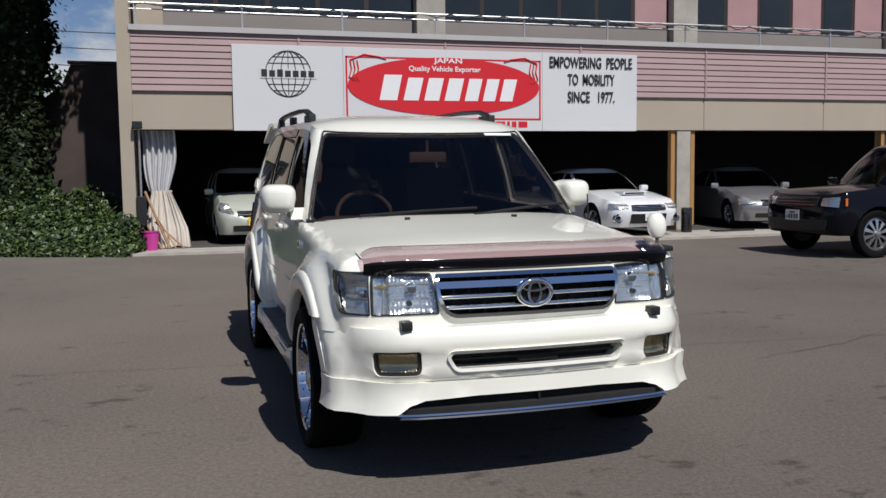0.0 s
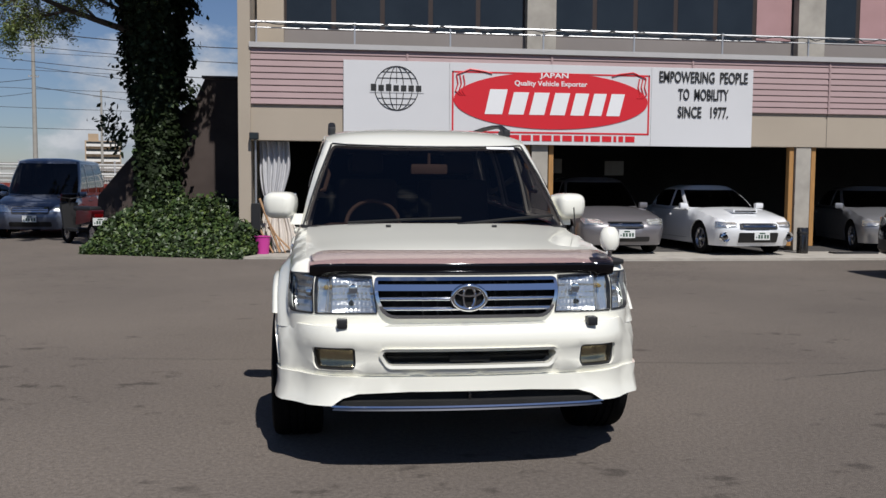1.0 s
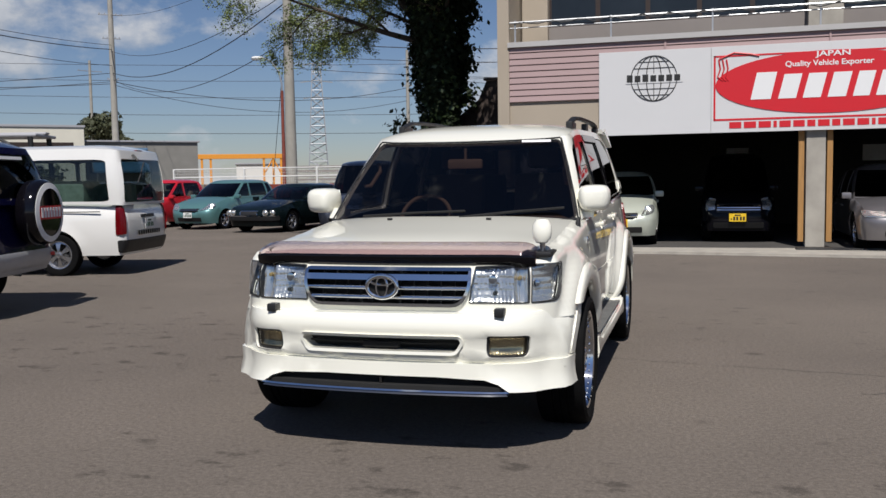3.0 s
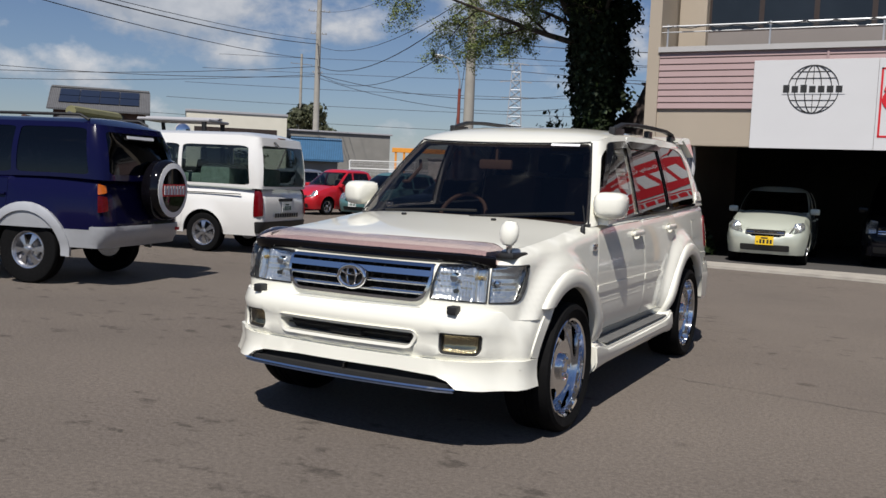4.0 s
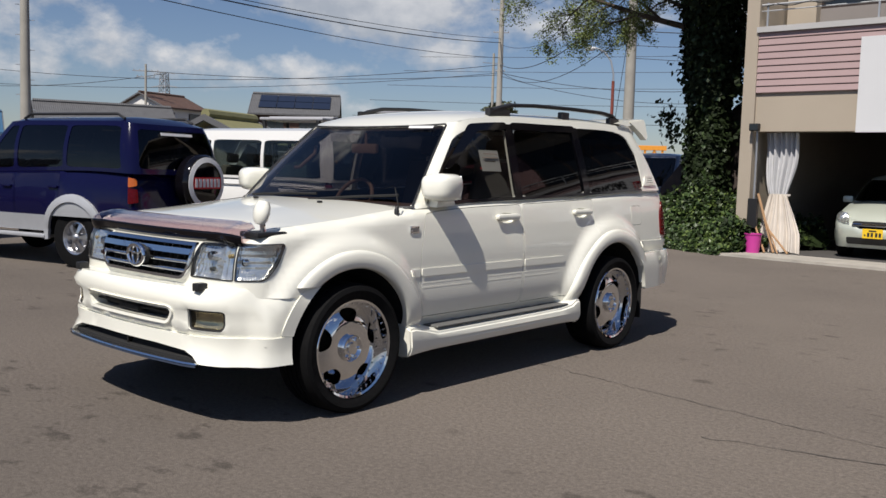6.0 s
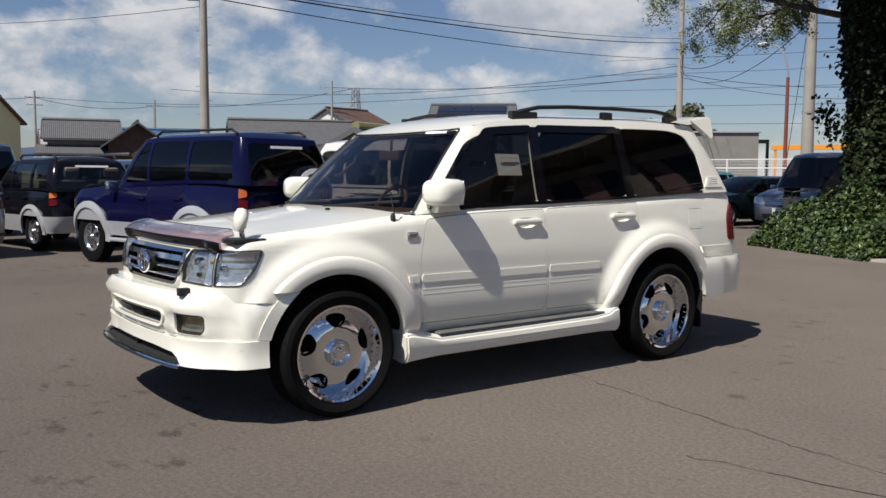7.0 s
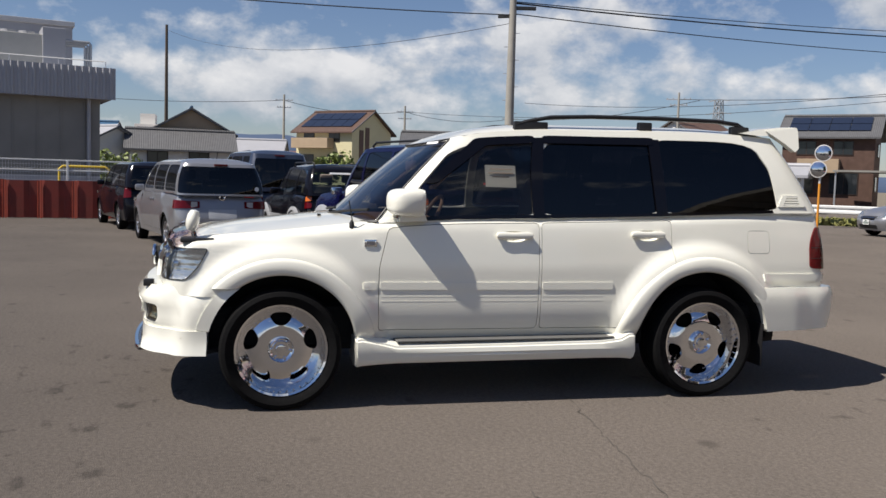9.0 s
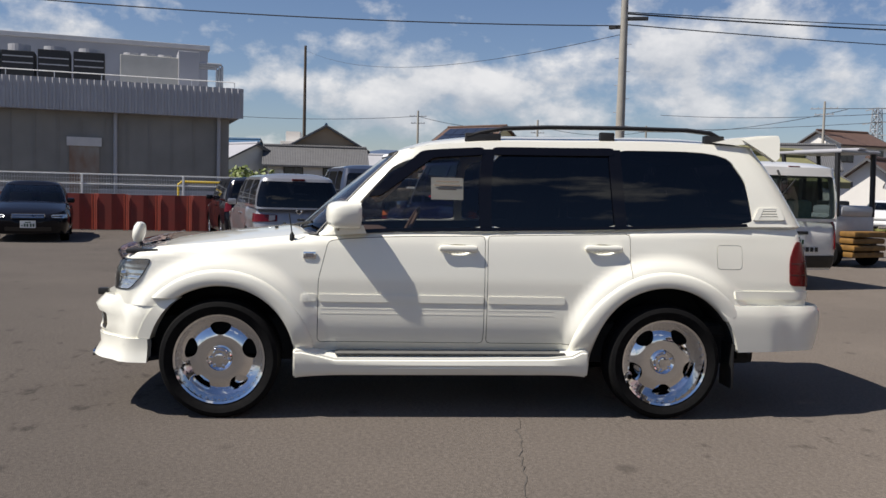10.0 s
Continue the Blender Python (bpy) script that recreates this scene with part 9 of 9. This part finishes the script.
    for k in range(3):
        part("fan_ring", lathe([(0.35, 1.55), (0.35, 1.72), (0.28, 1.72), (0.28, 1.58)], 18, Matrix.Translation((L - 2.9 - 0.8 * k, 2.8, 0))), SHEET, c)
    for k in range(3):
        part("pipe", tube([(L - 0.2 - 0.12 * k, 2.0, 0.1), (L - 0.2 - 0.12 * k, 2.0, 1.25 - 0.1 * k), (L - 0.25 - 0.12 * k, 2.0, 1.35 - 0.1 * k), (L - 1.4, 2.0, 1.35 - 0.1 * k)], 0.07, 7), STEEL, plant)


factory()


def gantry():
    root = thing("gantry_crane", "orange gantry crane over a stock yard", "crane", pose(-55.5, 100.5, 0, 0, 0, 28))
    part("girder", box(-5.5, 5.5, -0.3, 0.3, 4.6, 5.2, 0.03), ORANGE, root)
    for x in (-5.0, -3.9, 2.8, 4.0, 5.0):
        part("leg", box(x - 0.14, x + 0.14, -0.2, 0.2, 0, 4.6, 0.02), ORANGE, root)
    part("brace", tube([(2.8, 0, 2.6), (4.0, 0, 4.6)], 0.1, 6), ORANGE, root)
    part("brace", tube([(5.0, 0, 2.6), (4.0, 0, 4.6)], 0.1, 6), ORANGE, root)
    s = thing("stock_shed", "white low stock shed behind the crane", "shed", pose(-57.0, 108.0, 0, 0, 0, 28))
    part("wall", box(-3, 4, 0, 4, 0, 4.0, 0.02), WHITEWALL, s)
    part("roof", box(-3.2, 4.2, -0.2, 4.2, 4.0, 4.2, 0.02), SHEET, s)
    for k in range(5):
        r = thing("stock_rack", "tiered steel stock rack", "rack", pose(-50 + 11 * k, 112 + 3 * k, 0, 0, 0, 24), "stock racks")
        for j in range(6):
            part("tier", box(-4, 4, 0, 2, 0.6 * j + 0.4, 0.6 * j + 0.75, 0.02), SHEETDARK if k % 2 else GREYWALL, r)
        for x in (-4, 0, 4):
            part("upright", box(x - 0.1, x + 0.1, -0.1, 0, 0, 4.1), SHEET, r)
    g = thing("green_crane", "dark green gantry at the stock yard", "crane", pose(-68, 100, 0, 0, 0, 30))
    part("girder", box(-5, 5, -0.2, 0.2, 5.6, 6.1), DKGREEN, g)
    for x in (-4.8, 4.8):
        part("leg", box(x - 0.2, x + 0.2, -0.2, 0.2, 0, 5.6), DKGREEN, g)


gantry()


def apartment(x, y, w, h, floors, rz, wall, label):
    root = thing("apartment_block", label, "building", pose(x, y, 0, 0, 0, rz), "far blocks")
    part("wall", box(-w / 2, w / 2, 0, 10, 0, h, 0.02), wall, root)
    part("roof_tower", box(-w / 2 + 1, -w / 2 + 4, 2, 8, h, h + 2.2), wall, root)
    for k in range(floors):
        z = h * (k + 0.35) / floors
        part("balcony", box(-w / 2 + 0.3, w / 2 - 0.3, -0.9, 0, z - 0.3, z + 0.5), WHITEWALL, root)
        part("window", box(-w / 2 + 0.5, w / 2 - 0.5, -0.05, 0, z + 0.55, z + 1.2), DARKPANE, root)


apartment(-68.8, 287, 10.5, 14.0, 6, 14, TANWALL, "tan apartment block far beyond the yard")
apartment(-190.0, -12.0, 9, 11, 4, 90, WHITEWALL, "white office block far beyond the houses")
apartment(-170.0, 5.0, 22, 6, 2, 90, mat("pink_wall", (0.50, 0.26, 0.22), rough=0.85), "low pink building beyond the houses")
apartment(-20.0, 330, 30, 6, 2, 5, GREYWALL, "low grey block on the skyline")
apartment(30.0, 340, 40, 5, 2, -5, WHITEWALL, "low pale block on the skyline")


def hills():
    verts, faces, n = [], [], 120
    for k in range(n + 1):
        a = math.pi * (0.75 + 0.55 * k / n)
        h = 72 + 50 * noise.noise(Vector((k * 0.09, 2.0, 0))) + 14 * noise.noise(Vector((k * 0.31, 5.0, 0)))
        h *= 0.6 + 0.7 * math.exp(-((k / n - 0.50) / 0.22) ** 2)
        c, s = math.cos(a), math.sin(a)
        verts += [(3000 * c, 3000 * s, -5), (3000 * c, 3000 * s, h * 0.75), (3250 * c, 3250 * s, h * 1.25)]
    for k in range(n):
        for j in (0, 1):
            faces.append((3 * k + j, 3 * k + 3 + j, 3 * k + 4 + j, 3 * k + 1 + j))
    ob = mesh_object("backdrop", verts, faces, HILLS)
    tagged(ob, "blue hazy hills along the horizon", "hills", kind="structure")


hills()


# ---- forklift and scooter ----
OCHRE = mat("dirty_ochre_paint", (0.27, 0.14, 0.03), rough=0.6, var=0.5, scale=6)
def forklift():
    root = thing("forklift", "grey forklift with a flat canopy and yellow counterweight", "forklift", pose(-13.3, 11.5, 0, 0, 0, -70))
    part("canopy", box(-0.62, 0.62, -0.85, 0.95, 2.50, 2.57, 0.03), SHEET, root)
    part("canopy_rib", box(-0.12, 0.12, -0.88, 0.98, 2.57, 2.62, 0.02), SHEET, root)
    for sd in (1, -1):
        part("front_post", tube([(sd * 0.55, -0.55, 1.1), (sd * 0.56, -0.75, 2.5)], 0.05, 8), PLASTIC, root)
        part("rear_post", tube([(sd * 0.55, 0.85, 1.1), (sd * 0.56, 0.80, 2.5)], 0.06, 8), PLASTIC, root)
    part("chassis", box(-0.6, 0.6, -0.8, 0.9, 0.25, 1.15, 0.08), CLADGREY, root, smooth=True)
    part("engine_cover", box(-0.5, 0.5, 0.1, 0.95, 1.1, 1.35, 0.1), CLADGREY, root, smooth=True)
    part("seat", box(-0.26, 0.26, 0.0, 0.5, 1.3, 1.45, 0.05), PLASTIC, root, smooth=True)
    for k in range(4):
        part("counterweight", box(-0.50, 0.50, 0.9, 1.28 + 0.04 * (k % 2), 0.22 + 0.15 * k, 0.34 + 0.15 * k, 0.04), OCHRE, root, smooth=True)
    for sd in (1, -1):
        for y, r in ((-0.6, 0.34), (0.75, 0.28)):
            w = part("wheel", lathe([(0, -0.1), (r * 0.6, -0.1), (r, -0.08), (r, 0.08), (r * 0.6, 0.1), (0, 0.1)], 24, pose(sd * 0.58, y, r), "x"), TYRE, root, smooth=True)
        part("mast_rail", box(sd * 0.35 - 0.06, sd * 0.35 + 0.06, -1.05, -0.93, 0.1, 2.2, 0.01), PLASTIC, root)
        part("fork", box(sd * 0.28 - 0.06, sd * 0.28 + 0.06, -2.0, -1.0, 0.08, 0.13, 0.01), PLASTIC, root)


forklift()


DARKRED = paint("dark_red_paint", (0.07, 0.005, 0.008))


def scooter():
    root = thing("motor_scooter", "red and black motor scooter parked beside the ivy", "scooter", pose(-6.22, 16.2, 0, 0, 0, -140))
    for y in (-0.62, 0.62):
        bm = lathe([(0.17, -0.05), (0.24, -0.045), (0.26, 0), (0.24, 0.045), (0.17, 0.05), (0.17, -0.05)], 24, pose(0, y, 0.26), "x")
        w = part("wheel", bm, TYRE, root, smooth=True)
        part("rim", lathe([(0.17, -0.03), (0.04, -0.03), (0.04, 0.03), (0.17, 0.03)], 16, pose(0, y, 0.26), "x"), ALLOY, w)
    part("tail_body", prism(rounded([(0.05, 0.45), (0.75, 0.55), (0.85, 0.80), (0.1, 0.78)], 0.06), -0.14, 0.14), DARKRED, root, smooth=True)
    part("seat", box(-0.15, 0.15, -0.05, 0.75, 0.77, 0.88, 0.05), PLASTIC, root, smooth=True)
    part("leg_shield", prism([(-0.45, 0.35), (-0.38, 0.35), (-0.52, 0.95), (-0.60, 0.92)], -0.20, 0.20), PLASTIC, root, smooth=True)
    part("floor_board", box(-0.16, 0.16, -0.42, 0.1, 0.30, 0.38, 0.02), PLASTIC, root)
    part("fork", tube([(0, -0.62, 0.26), (0, -0.52, 0.95), (0, -0.48, 1.02)], 0.03, 8), PLASTIC, root)
    part("handlebar", tube([(-0.33, -0.40, 1.08), (0, -0.48, 1.03), (0.33, -0.40, 1.08)], 0.016, 8), PLASTIC, root)
    part("screen", prism([(-0.62, 0.95), (-0.58, 0.95), (-0.52, 1.14), (-0.55, 1.15)], -0.18, 0.18), GLOSSBLACK, root)
    part("tail_light", box(-0.10, 0.10, 0.84, 0.90, 0.62, 0.72, 0.01), TAILRED, root)
    plate(root, Vector((0, 0.93, 0.55)), face=1)


scooter()


# ---- joint lines in the asphalt ----
def crack(pts, width, seed):
    rng = np.random.default_rng(seed)
    verts, faces = [], []
    path = []
    for (x0, y0), (x1, y1) in zip(pts, pts[1:]):
        n = max(2, int(math.hypot(x1 - x0, y1 - y0) / 0.07))
        path += [(x0 + (x1 - x0) * k / n + rng.normal(0, 0.014), y0 + (y1 - y0) * k / n + rng.normal(0, 0.014)) for k in range(n)]
    for k, (x, y) in enumerate(path):
        w = width * rng.uniform(0.3, 1.0)
        a, b = path[max(0, k - 1)], path[min(len(path) - 1, k + 1)]
        d = Vector((b[0] - a[0], b[1] - a[1])).normalized()
        verts += [(x - d.y * w, y + d.x * w, 0.004), (x + d.y * w, y - d.x * w, 0.004)]
    faces = [(2 * k, 2 * k + 1, 2 * k + 3, 2 * k + 2) for k in range(len(path) - 1)]
    ob = mesh_object("ground_crack", verts, faces, CRACK, None, "", False)
    tagged(ob, "thin dark crack in the asphalt", "crack", kind="structure")


CRACK = mat("crack_dirt", (0.095, 0.084, 0.074), rough=1.0, var=0.4, scale=20)
crack([(-2.5, 2.35), (0.9, 1.91), (1.7, 1.79), (2.6, 1.67), (4.4, 1.45), (6.0, 1.3)], 0.005, 1)
crack([(2.6, 1.05), (3.1, 1.18), (3.5, 1.27), (4.2, 1.55)], 0.006, 2)
crack([(7.2, 3.6), (5.6, 4.9), (4.0, 5.5), (3.2, 6.4)], 0.006, 3)
crack([(-9.0, -3.5), (-7.6, -2.6), (-6.9, -1.2), (-5.2, -0.6)], 0.006, 4)
crack([(-6.0, -4.6), (-4.2, -5.2), (-2.6, -3.9)], 0.005, 5)
